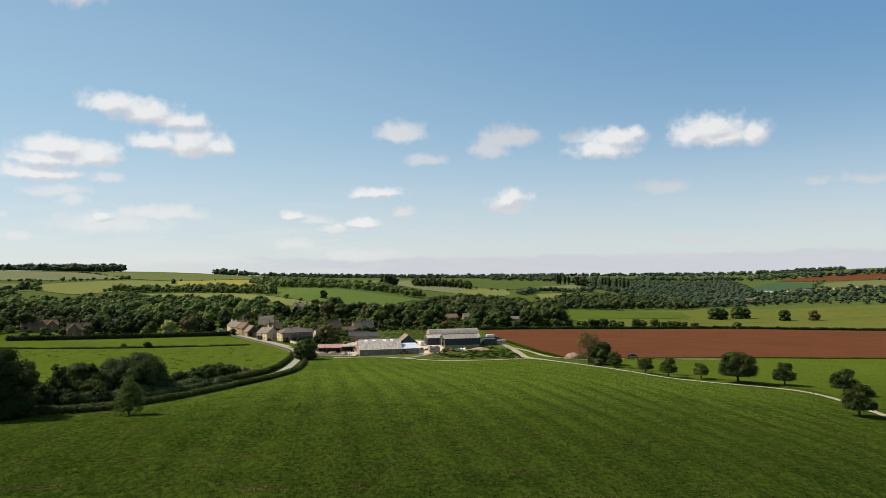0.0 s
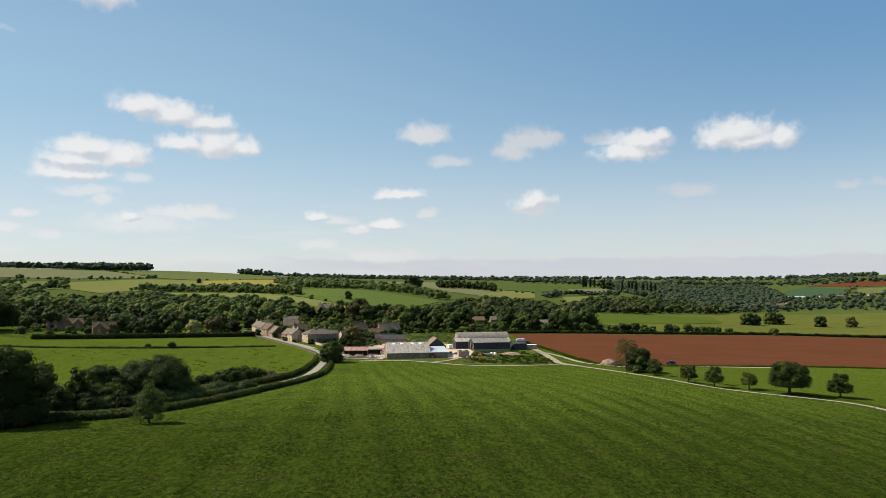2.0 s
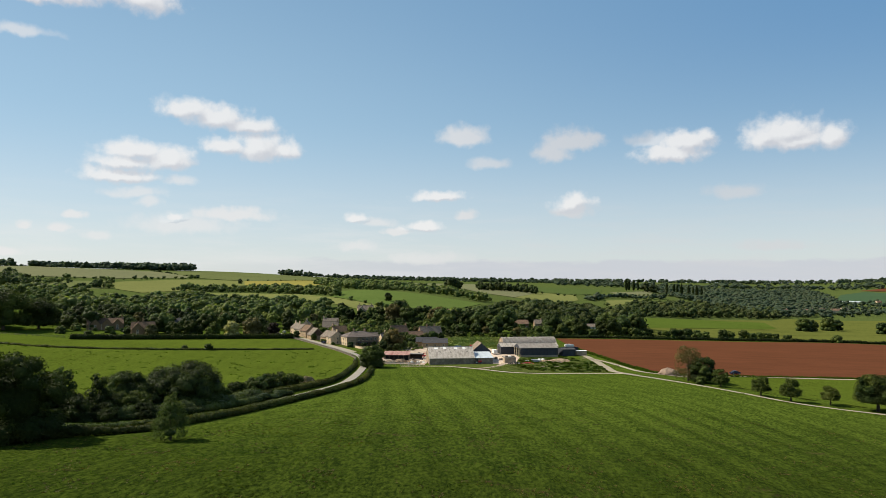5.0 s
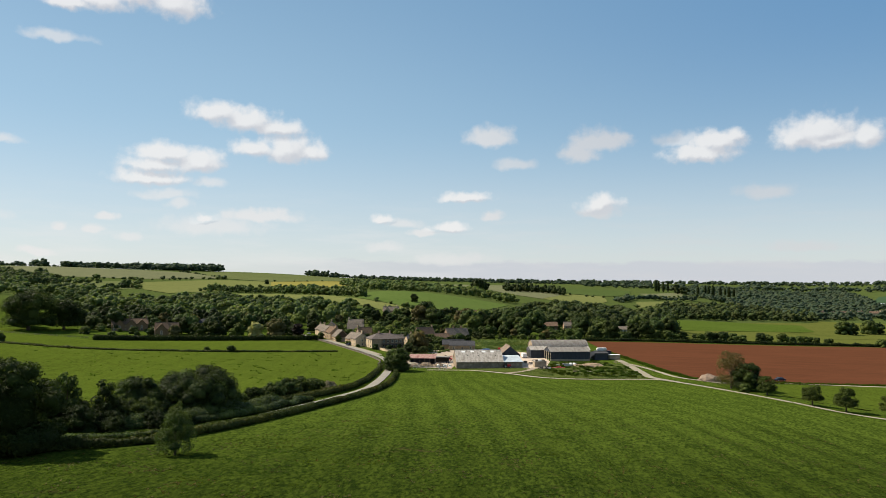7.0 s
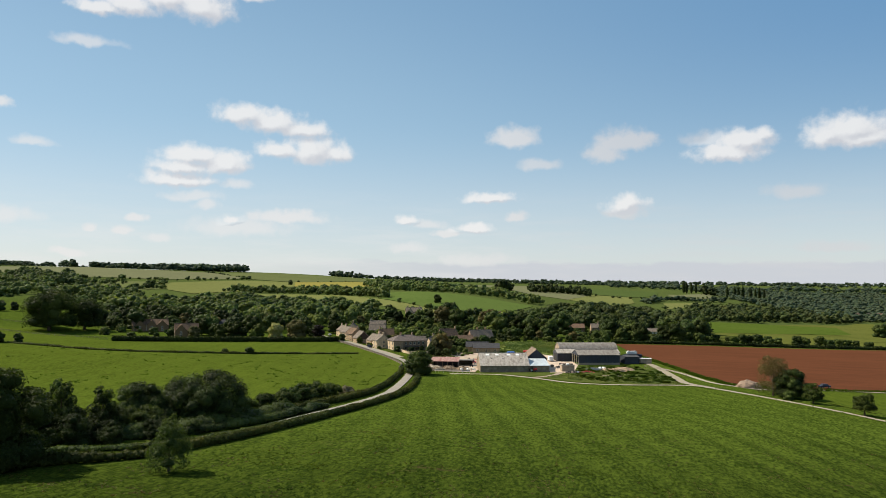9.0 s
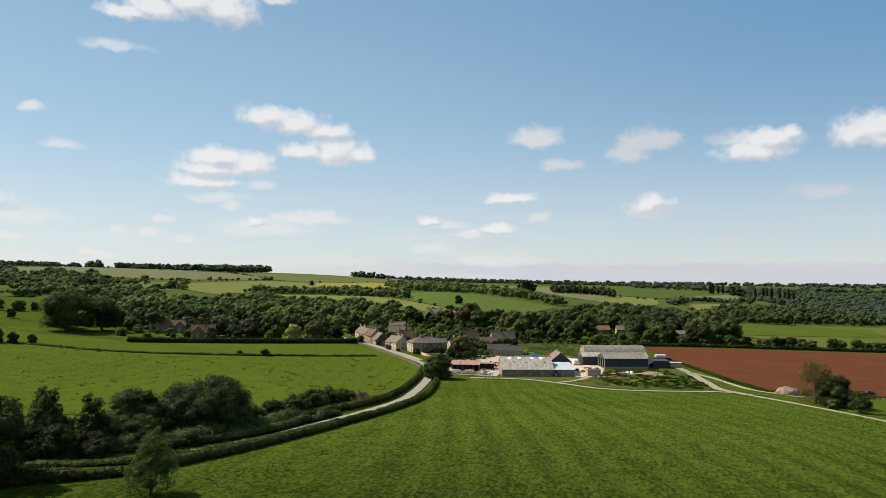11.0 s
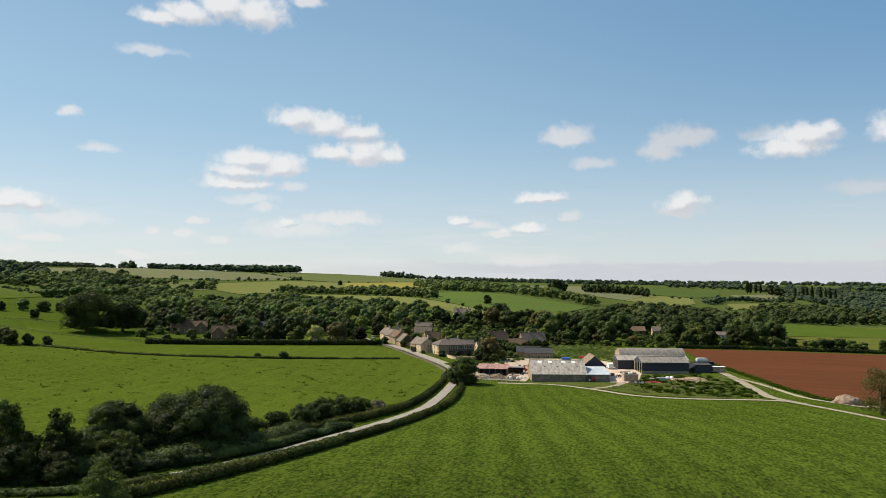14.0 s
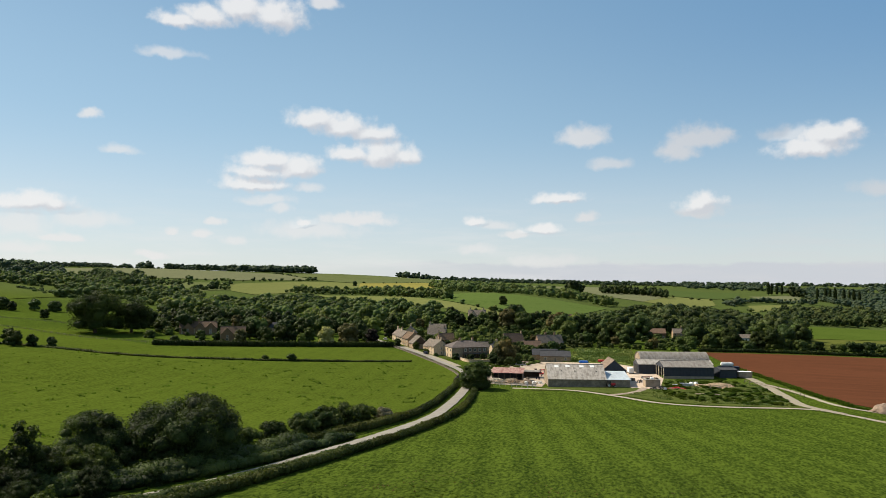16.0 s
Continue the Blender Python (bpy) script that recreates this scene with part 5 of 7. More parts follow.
bmesh.ops.recalc_face_normals(_b, faces=_b.faces)
part("gable_boarding", _b, M["dark_timber"], gabled, "dark brown boarded gable")
house("cottage", "row cottage of honey stone with dormers", -135.9, 497.2, 128, 11, 8.2, 5.0, 3.6, "stone", "brown_roof", (0.0,), back=3, front=2, left=1)
house("cottage", "row cottage with pale rendered end", -142.9, 506.2, 128, 11, 8.2, 5.0, 3.4, "pale_stone", "stone_slate", (1.0,), back=3, left=1)
house("cottage", "far cottage at the lane end with stone gable", -150.4, 517.7, 126, 10, 7.5, 4.8, 3.2, "pale_stone", "stone_slate", (0.0, 1.0), back=2, left=2)
house("cottage", "stone house behind the lane cottages", -144, 540, 12, 12, 8, 3.8, 3.8, "stone", "stone_slate", (1.0,), front=4, left=1, gables=())
house("cottage", "gabled stone house above the lane cottages", -149, 531, 104, 10, 8.5, 4.6, 4.2, "pale_stone", "stone_slate", (1.0,), front=2, left=2, back=2)
house("cottage", "small stone cottage behind the low row", -128, 512, 30, 10, 7.5, 4.0, 3.8, "stone", "brown_roof", (0.0,), front=3, left=1)
house("cottage", "slate-roofed stone outhouse behind the large house", -97, 484, 24, 12, 7, 3.4, 3.0, "pale_stone", "stone_slate", (1.0,), front=3, left=1, floors=1)
house("cottage", "upper stone house with broad slate roof", -149, 560, 8, 12, 8, 4.8, 3.4, "pale_stone", "stone_slate", (0.0,), front=4)
house("cottage", "small cream house beside the large one", -84.5, 462, 28, 9, 7, 4.6, 2.4, "pale_stone", "slate", (1.0,), front=3, left=2)
house("house", "stone house with steep dark roof and tall chimneys", -66.5, 520, 28, 16, 9, 4.8, 5.0, "brick", "stone_slate", (0.35, 0.75), front=4, left=2, drop=1.6)
house("house", "gabled stone barn with brown tiled roof", -74.5, 506, 25, 12, 8, 3.6, 3.4, "stone", "red_tile", (), front=3, left=1, floors=1, drop=1.2)
house("house", "steep-roofed stone house in the trees", -88, 527, 36, 13, 9, 4.4, 5.2, "stone", "red_tile", (1.0,), front=3, left=1, drop=1.6)
house("manor_house", "gabled manor house rising above the trees", -137, 634, 15, 14, 9, 5.8, 3.8, "pale_stone", "stone_slate", (0.1, 0.9), front=4, left=2, gables=((3.5, 5), (10.5, 5)), drop=0.2)
house("house", "stone house half hidden in trees", -60, 668, 10, 13, 8, 5, 3.4, "pale_stone", "red_tile", (0.5,), front=3)
house("house", "low stone barn glimpsed between trees", -2, 602, 6, 14, 8, 4.4, 3.0, "warm_stone", "red_tile", (), front=4, floors=1, drop=0)
house("house", "pale stone house glimpsed between trees", 17, 607, 6, 7, 7, 4.8, 3.0, "stone", "stone_slate", (0.9,), front=2, drop=0)
house("house", "white rendered house behind the scrub", 58, 603, 4, 10, 7, 5.2, 2.2, "white", "stone_slate", (), front=4, drop=0.6)
house("house", "pale house at the wood edge", 88, 705, 4, 9, 7, 4.6, 3.0, "pale_stone", "red_tile", (), front=2, drop=-1)
house("country_house", "long stone country house with three front gables", -285.5, 470, 34, 22.5, 9, 4.6, 3.6, "warm_stone", "brown_roof", (0.02, 0.5, 0.98), front=6, left=2, gables=((5.0, 5.5), (12, 6), (18.5, 6)), group="country houses")
house("country_house", "stone house with a steep gable and tiled roof", -241.5, 447, 33, 14, 8, 4.6, 4.0, "warm_stone", "brown_roof", (0.5,), front=4, left=2, group="country houses", gables=((3.6, 6.4),))
house("country_house", "pale grey-roofed house behind garden trees", -243, 505, 20, 14, 8, 4.8, 3.2, "pale_stone", "slate", (), front=4, group="country houses")
for i, (x, y) in enumerate(((519, 1464), (532, 1442), (567, 1466), (588, 1480), (610, 1503), (630, 1515), (648, 1552), (654, 1507), (700, 1560), (891, 1799), (935, 1800), (973, 1803), (1003, 1777), (1050, 1759), (1093, 1759), (1130, 1770))):
    house("house", "distant stone house in the valley village", x, y, (i * 37) % 50 - 20, 13 + i % 3 * 3, 9, 5.2, 3.8, "pale_stone", "red_tile" if i % 2 else "stone_slate", (0.9,), front=3, group="distant village houses", drop=-1.2)
house("glasshouse", "long low white glasshouse on the far slope", 862, 1915, -38, 48, 10, 2.6, 1.4, "galv", "blue_sheet", (), floors=1, group="distant village houses", category="glasshouse", drop=-2)

# ---- trees and hedges in their places ----
W_LEFT = ((-322, 486), (-304, 472), (-236, 500), (-194, 524), (-172, 552), (-155, 628), (-129, 649), (-167, 678), (-229, 735), (-315, 814), (-370, 829), (-409, 790), (-450, 745), (-424, 650), (-372, 570))
W_MID = ((-118, 596), (-73, 606), (-44, 542), (-1, 531), (14, 527), (70, 552), (106, 612), (137, 819), (132, 988), (90, 1088), (22, 1022), (-34, 811), (-53, 716), (-101, 666))
# glades before the houses in the wood: place and half width
GLADES = ((5, 610, 9), (21, 614, 7), (64, 610, 8), (-130, 640, 9))


def open_ground(x, y):
    for gx, gy, r in GLADES:
        k = (y - 80) / (gy - 80)
        if 0.86 < k < 1.03 and abs(x - (-10 + (gx + 10) * k)) < r - 1:
            return True
    return False


left_places = sorted(scatter(W_LEFT, 10.5, R), key=lambda p: p[1])
mid_places = sorted((p for p in scatter(W_MID, 10.5, R) if not open_ground(*p)), key=lambda p: p[1])
kinds = ("mid_a", "mid_b", "mid_c", "mid_d", "mid_dark", "mid_a", "mid_light", "mid_dark", "mid_b", "mid_dark", "mid_bronze", "mid_d", "mid_dark", "mid_c", "mid_dark")
garden_kinds = ("mid_a", "mid_b", "mid_light", "mid_c", "mid_light", "mid_d", "mid_a", "mid_c", "mid_bronze")
glade_places = [p for p in scatter(W_MID, 7.5, R) if open_ground(*p) and p[1] < 664]
for x, y in glade_places:
    tree("mid_bush", x, y, "thicket of scrub before the wooded houses", R.uniform(3.5, 5.4), group="glade bushes", category="bush", name="bush")
for places, text, n in ((left_places, "leafy broadleaf tree in the valley wood", 66), (mid_places, "leafy broadleaf tree behind the farm", 66)):
    for x, y in places[:n]:
        tree(kinds[R.integers(len(kinds))], x, y, text, R.uniform(8, 14) if x < -120 else R.uniform(6, 10) if y < 556 else R.uniform(11, 18), group="valley trees")
wood("woodland", "dense mixed green valley woodland", [p for p in left_places[66:] if p[1] < 640], 13.0, "leaf_far", R)
wood("woodland", "lower woodland up the valley side", [p for p in left_places[66:] if p[1] >= 640], 10.0, "leaf_far", R, 1.25)
wood("woodland", "dense green trees round the village", [p for p in mid_places[66:] if p[0] > 10 and p[1] < 820], 15.0, "leaf_shade", R)
wood("woodland", "lower trees on the slope behind the village", [p for p in mid_places[66:] if p[0] <= 10 or p[1] >= 820], 9.0, "leaf_shade", R, 1.25)
wood("woodland", "belt of hedgerow trees across the hill", scatter(((-474, 966), (-373, 985), (-282, 908), (-194, 790), (-217, 878), (-320, 1022), (-396, 1042), (-486, 1042)), 8.5, R), 10.0, "leaf_far", R)
wood("woodland", "tree belt climbing the slope", scatter(((-436, 1552), (-257, 1041), (-195, 988), (-156, 1042), (-97, 1022), (-39, 953), (-24, 1000), (-114, 1180), (-254, 1500), (-400, 1800), (-463, 1872)), 11.5, R), 12.0, "leaf_far", R)
wood("woodland", "dark conifer block on the slope", scatter(((-65, 1423), (2, 1475), (56, 1414), (56, 1520), (-64, 1600)), 9, R), 16.0, "leaf_dark", R, 0.7)
wood("woodland", "long wood beyond the meadow", scatter(((127, 921), (268, 1060), (435, 1212), (470, 1275), (524, 1484), (362, 1415), (223, 1276)), 9.5, R), 11.5, "leaf_shade", R)
wood("woodland", "wooded valley side", scatter(((396, 1455), (458, 1280), (646, 1461), (907, 2049), (1129, 2750), (641, 2503), (405, 2315), (390, 2010), (385, 1720)), 12.0, R), 12.0, "leaf_haze", R, 1.4)
wood("woodland", "trees between far village houses", scatter(((481, 1304), (699, 1401), (829, 1304), (1200, 1450), (1300, 1700), (1004, 1886), (856, 1934)), 18, R), 11.0, "leaf_haze", R, 1.15)
wood("woodland", "broad wood on the hillside", scatter(((-1600, 1420), (-1368, 1379), (-1052, 1172), (-792, 905), (-806, 872), (-789, 805), (-1100, 900), (-1600, 1150)), 17, R), 16.0, "leaf_haze", R)
wood("woodland", "belt of scrubby trees on the hillside", scatter(((-792, 880), (-876, 1081), (-760, 1033), (-640, 890), (-672, 840), (-744, 860)), 10.0, R), 12.0, "leaf_far", R)
wood("woodland", "skyline clump of trees", scatter(((-762, 2300), (-668, 2340), (-676, 2400), (-770, 2370)), 11, R), 20.0, "leaf_haze", R)
wood("woodland", "square dark clump in the pale field", scatter(((-122, 1395), (-96, 1400), (-94, 1425), (-120, 1420)), 7, R), 19.0, "leaf_dark", R, 0.75)
wood("scrub", "dark scrub on the hill pasture", scatter(((-840, 980), (-708, 960), (-720, 1040), (-850, 1074)), 11, R) + scatter(((-650, 880), (-632, 985), (-700, 1060), (-696, 955)), 10, R), 6.0, "leaf_far", R)
for line, h, gap, skip in (
    (((-762, 1012), (-680, 1086), (-643, 1196), (-651, 1443)), 7, 12, 0.25), (((-667, 1130), (-613, 1047), (-545, 930)), 8, 10, 0.1),
    (((-940, 1790), (-800, 1630), (-666, 1474)), 6, 16, 0.3), (((-666, 1474), (-569, 1493), (-503, 1800)), 5, 22, 0.45), (((-990, 1730), (-1250, 1330)), 6, 30, 0.4),
    (((-172, 745), (-111, 679)), 4, 9, 0.4), (((69, 2014), (62, 1505), (146, 1441), (199, 1597)), 6, 16, 0.2), (((244, 1580), (380, 1714)), 8, 13, 0.1),
    (((161, 1186), (243, 1335), (285, 1491)), 6, 15, 0.3), (((898, 1741), (1164, 2153)), 8, 18, 0.2), (((1234, 2318), (1332, 2093), (1543, 2300)), 8, 26, 0.3),
    (((-717, 2476), (-503, 1910)), 5, 40, 0.5), (((-1250, 1320), (-1000, 1010), (-777, 1050)), 5, 16, 0.3), (((-760, 800), (-591, 724), (-545, 648)), 8, 8, 0.1),
    (((-560, 930), (-554, 811), (-640, 800)), 10, 8, 0.0)):
    wood("hedgerow", "gappy hedgerow between hill fields", along(line, gap, R, 3, skip), h, "leaf_far", R, 1.2)
wood("woodland", "trees along the top of the steep pasture", scatter(((-800, 782), (-715, 806), (-640, 768), (-600, 740), (-596, 770), (-650, 850), (-720, 890), (-820, 880)), 9.5, R), 12.0, "leaf_far", R, 1.1)
wood("woodland", "trees in a valley fold below the hill", scatter(((-590, 735), (-512, 690), (-470, 690), (-430, 660), (-440, 720), (-480, 790), (-560, 790)), 11.0, R), 11.0, "leaf_far", R, 1.15)
wood("scrub", "dark bracken scrub on the steep pasture", along(((-680, 735), (-620, 700), (-560, 668), (-535, 650)), 4.0, R, 5.0, 0.15), 3.0, "leaf_far", R, 1.5)
wood("hedgerow", "overgrown hedgerow of low trees on the slope", along(((-530, 694), (-480, 668), (-436, 644), (-400, 630)), 5.0, R, 2.0, 0.05), 5.5, "leaf_far", R, 1.2)
wood("hedgerow", "hedgerow trees between the far fields", along(((145, 1300), (175, 1390), (208, 1464), (279, 1516), (330, 1560)), 7.0, R, 4.0, 0.1), 11.0, "leaf_haze", R, 1.2)
wood("woodland", "round dark copse on the far slope", scatter(((368, 1905), (404, 1905), (408, 1940), (370, 1944)), 8, R), 20.0, "leaf_dark", R, 0.9)
for x, y, h, k in ((-468, 511, 10, "mid_a"), (-457, 509, 8, "mid_dark"), (-450, 522, 11, "mid_b"), (-436, 527, 9, "mid_c"), (-428, 534, 8, "mid_dark"), (-486, 500, 10, "mid_d"), (-498, 492, 9, "mid_dark"), (-401, 482, 7.5, "mid_dark"), (-418, 540, 8, "mid_a")):
    tree(k, x, y, "hedgerow tree along the sloping pasture", h, group="hedgerow trees")
# woods that make the skyline
for a0, a1, d0, d1, h, gap in ((-17, 4, 2750, 3000, 15, 24), (-14, 30, 3900, 4700, 20, 46), (4, 16, 2300, 2900, 16, 30), (16, 36, 3000, 3300, 20, 34), (-60, -39.2, 2000, 2500, 11, 13), (-39.4, -35.4, 2300, 2330, 6, 8), (-35.5, -30.6, 2250, 2450, 16, 12), (-30.9, -24.8, 2250, 2450, 20, 12),
                                (-38.7, -37.9, 2290, 2330, 19, 9), (-37.3, -36.5, 2290, 2330, 20, 9), (-38.1, -36.8, 2300, 2310, 9, 9)):
    poly = [(d * math.sin(radians(a)), d * math.cos(radians(a))) for d, rng_a in ((d0, np.linspace(a0, a1, 9)), (d1, np.linspace(a1, a0, 9))) for a in rng_a]
    wood("woodland", "distant woods along the skyline", scatter(poly, gap, R), h, "leaf_haze", R, 1.3)
for x, y in ((392, 1790), (411, 1799), (417, 1790), (428, 1793), (441, 1776), (455, 1790), (470, 1812), (489, 1840), (318, 1932), (326, 1938), (342, 1960), (357, 1978)):
    tree("poplar", x, y, "tall narrow dark poplar in a row", R.uniform(27, 33), group="row of poplars", category="poplar")
tree("mid_dark", -129, 748, "single dark round tree in the green field", 10)
tree("mid_a", -505, 1300, "lone round tree in the yellow field", 10)
# meadow trees
for x, y, h, k in ((352, 905, 17, "mid_c"), (366, 915, 15, "mid_a"), (398, 945, 18, "mid_c"), (412, 950, 17, "mid_b"), (434, 888, 15, "mid_c"), (463, 872, 14, "mid_bronze")):
    tree(k, x, y, "spreading parkland tree in the meadow", h, group="meadow trees")
# behind the red field
hedge("hedge", "clipped dark hedge along the ploughed field", ((27, 522), (95, 548), (190, 566), (262, 606), (332, 614), (420, 620), (560, 646)), 2.4, 2.2, "leaf_dark", 20, 0.4, 0.3, 3)
for i, (x, y) in enumerate(along(((20, 545), (42, 558), (101, 582), (181, 612), (226, 638)), 5.6, R, 3, 0.1)):
    tree("mid_bush", x, y, "scrubby bush behind the field hedge", R.uniform(4, 8), group="scrub bushes", category="bush", name="bush")
tree("mid_bush", 252, 600, "round bush in the field hedge", 6.5, category="bush", name="bush")
# by the track
for x, y, h, k in ((70, 288, 6.6, "round_near"), (77, 268, 7.0, "round_near_b"), (83, 259, 7.4, "round_near"), (94.5, 258, 6.6, "round_near_b"), (105, 250.5, 11.8, "oak_near"), (120.5, 248, 8.4, "round_near"), (130, 228, 9.4, "round_near_b"), (110, 186, 9.0, "round_near")):
    tree(k, x, y, "round leafy tree beside the gravel track", h, group="trackside trees")
tree("bronze", 62.5, 303, "half-bare tree with bronze young leaves", 13.5)
tree("bush_big", 67, 299, "dense dark bush at the track bend", 10.0, category="bush", name="bush")
tree("mid_bush", 64, 292, "low pale green bush by the track", 3.0, category="bush", name="bush")
# along the lane
hedge("hedge", "trimmed hedge between lane and pasture", ((-66, 330), (-61.5, 302), (-58.8, 272), (-59, 246), (-61.5, 218), (-66, 191), (-70, 167), (-73, 153)), 1.6, 1.8, "hedge", 130, 0.16, 0.18, 5)
hedge("hedge", "overgrown hedge above the pasture", ((-73, 151), (-77, 145.5), (-83, 139), (-90, 132), (-104, 122), (-130, 106)), 1.5, 1.9, "hedge", 120, 0.15, 0.4, 6)
hedge("hedge", "rough scrubby verge between hedge and lane", ((-65, 214), (-69.6, 193), (-74, 172), (-79, 158), (-92, 148.5), (-111, 135)), 0.8, 2.0, "leaf_near", 120, 0.13, 0.45, 18)
hedge("hedge", "rank bramble hedge along the field side of the lane", ((-70.2, 226), (-71.6, 212), (-74.2, 196), (-78.6, 181), (-84.4, 168), (-95, 158)), 1.8, 3.0, "leaf_near", 120, 0.13, 0.4, 20)
hedge("hedge", "brambles on the shaded verge of the lane", ((-75.5, 168), (-79, 158), (-92, 148.5), (-111, 135)), 1.0, 2.0, "leaf_near", 120, 0.13, 0.45, 19)
hedge("hedge", "dark field hedge on the far side of the lane", ((-77, 350), (-72.6, 318), (-69.6, 290), (-68.4, 264), (-70.8, 240), (-76, 214)), 2.0, 2.0, "hedge", 90, 0.18, 0.25, 7)
hedge("hedge", "overgrown dark hedge bank under the lane bushes", ((-76, 214), (-78, 196), (-82, 180), (-88, 167), (-99, 156), (-116, 142)), 2.6, 5.0, "leaf_near", 160, 0.17, 0.4, 17)
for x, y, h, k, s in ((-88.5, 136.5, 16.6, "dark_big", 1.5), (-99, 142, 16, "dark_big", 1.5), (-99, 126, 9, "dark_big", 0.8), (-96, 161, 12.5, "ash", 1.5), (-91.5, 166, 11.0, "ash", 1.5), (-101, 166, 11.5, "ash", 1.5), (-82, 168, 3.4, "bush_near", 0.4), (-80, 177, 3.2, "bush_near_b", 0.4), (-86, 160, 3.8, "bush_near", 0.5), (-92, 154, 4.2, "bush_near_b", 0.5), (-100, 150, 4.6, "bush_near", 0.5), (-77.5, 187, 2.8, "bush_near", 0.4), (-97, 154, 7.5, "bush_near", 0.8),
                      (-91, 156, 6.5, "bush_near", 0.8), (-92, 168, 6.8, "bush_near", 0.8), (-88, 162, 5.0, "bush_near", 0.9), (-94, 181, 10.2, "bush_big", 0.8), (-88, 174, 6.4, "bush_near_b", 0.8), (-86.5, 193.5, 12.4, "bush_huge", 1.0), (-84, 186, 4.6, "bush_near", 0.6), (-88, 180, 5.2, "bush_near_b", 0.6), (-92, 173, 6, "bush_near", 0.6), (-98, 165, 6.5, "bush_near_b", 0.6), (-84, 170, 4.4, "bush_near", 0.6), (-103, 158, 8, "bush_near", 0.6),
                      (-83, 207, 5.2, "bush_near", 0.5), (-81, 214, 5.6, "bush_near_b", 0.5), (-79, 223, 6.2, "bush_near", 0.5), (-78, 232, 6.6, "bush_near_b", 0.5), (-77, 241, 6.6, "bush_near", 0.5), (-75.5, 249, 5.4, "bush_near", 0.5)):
    # shrubs at the near end get the leaves darkened for shade
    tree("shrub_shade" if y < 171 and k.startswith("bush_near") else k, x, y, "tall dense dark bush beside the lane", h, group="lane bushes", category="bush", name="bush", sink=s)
tree("cream_bush", -73.2, 256, "white-flowering hawthorn bush by the lane", 3.8, category="bush", name="bush", sink=0.3)
tree("feathery", -63.4, 140.5, "small feathery tree at the field edge", 8.3, sink=0.3)
tree("bend", -67.2, 339, "broad bushy tree at the lane bend", 11.0, sink=0.6)
# garden and street trees of the village
VILLAGE = ((-168, 535), (-176, 560), (-158, 625), (-120, 640), (-85, 640), (-40, 570), (-40, 535), (-62, 500), (-72, 470), (-84, 484), (-100, 470), (-118, 490), (-124, 520), (-145, 535))
for x, y in scatter(VILLAGE, 10.0, R):
    if all((x - a) ** 2 + (y - b) ** 2 > r * r for a, b, r in FOOT):
        tree(garden_kinds[R.integers(len(garden_kinds))], x, y, "garden tree between village houses", R.uniform(4.5, 8.5), group="village trees")
for x, y, h, k in ((-113, 508, 12, "mid_light"), (-106, 512, 11, "mid_light"), (-108, 499, 9, "mid_light"), (-99, 505, 9, "mid_light"), (-92, 500, 8, "mid_a"), (-72, 426, 12.5, "mid_bronze"), (-76, 420, 6, "mid_dark"), (-68, 418, 4.5, "mid_bush"), (-72, 415, 4.5, "mid_dark"), (-80, 447, 7, "mid_dark"), (-73, 447, 6, "mid_bush"), (-99, 436, 3.4, "mid_bush"), (-148, 489, 5, "mid_a"), (-178, 508, 12, "mid_dark"), (-172, 502, 9, "mid_dark"),
                   (-185, 520, 13, "mid_dark"), (-168, 532, 11, "mid_dark"), (-68, 436, 5, "mid_bush"), (-80, 434, 4, "mid_bush")):
    tree(k, x, y, "leafy village tree beside the lane houses", h, group="village trees")
for x, y, h, k in ((-262, 458, 5, "mid_bush"), (-250, 462, 5, "mid_dark"), (-246, 470, 8, "mid_dark"), (-222, 462, 10, "mid_dark"), (-215, 470, 8, "mid_c"), (-208, 470, 7, "mid_dark"), (-200, 476, 9, "mid_a"), (-192, 478, 6, "mid_light"), (-284, 440, 5, "mid_bush"), (-256, 425, 4, "mid_bush")):
    tree(k, x, y, "garden tree by the country houses", h, group="garden trees")
for x, y in scatter(VILLAGE, 7.0, R):
    if all((x - a) ** 2 + (y - b) ** 2 > (r - 2.2) ** 2 for a, b, r in FOOT):
        tree("mid_bush", x, y, "leafy garden bush between village houses", R.uniform(2.2, 4.5), group="garden bushes", category="bush", name="bush")
for x, y, h in ((-141, 531, 4.5), (-135, 533, 5), (-129, 534, 5.5), (-137, 527, 3.5), (-147, 551, 4.5), (-141, 553, 5), (-153, 552, 5), (-135, 547, 5.5), (-130, 540, 4.5), (-128, 530, 4), (-124, 500, 3), (-112, 486, 3.5), (-100, 478, 4.5)):
    tree("mid_bush", x, y, "bushy garden shrub behind the cottages", h, group="garden shrubs", category="bush", name="bush")
for x, y, h, k in ((-121, 462, 2.6, "mid_bush"), (-124.5, 468, 2.2, "mid_bush"), (-134, 482, 4.6, "mid_a"), (-137, 487, 2.4, "mid_bush"), (-112, 446, 2.0, "mid_bush"), (-92, 441, 3.0, "mid_bush"), (-87, 447, 3.6, "mid_dark"), (-82, 452, 4.2, "mid_bush"),
                   (-116, 484, 7, "mid_dark"), (-110, 480, 6, "mid_a"), (-122, 492, 7, "mid_dark"), (-105, 488, 8, "mid_b"), (-60, 436, 3, "mid_bush"), (-64, 442, 4, "mid_bush"), (-92, 492, 9, "mid_dark"), (-84, 490, 8, "mid_d"), (-79, 496, 7, "mid_dark"), (-86, 512, 9, "mid_a"), (-58, 512, 6, "mid_bush"), (-52, 516, 5, "mid_dark"), (-72, 498, 5, "mid_bush"), (-64, 503, 4.5, "mid_dark")):
    tree(k, x, y, "small garden tree close by the village houses", h, group="house gardens")
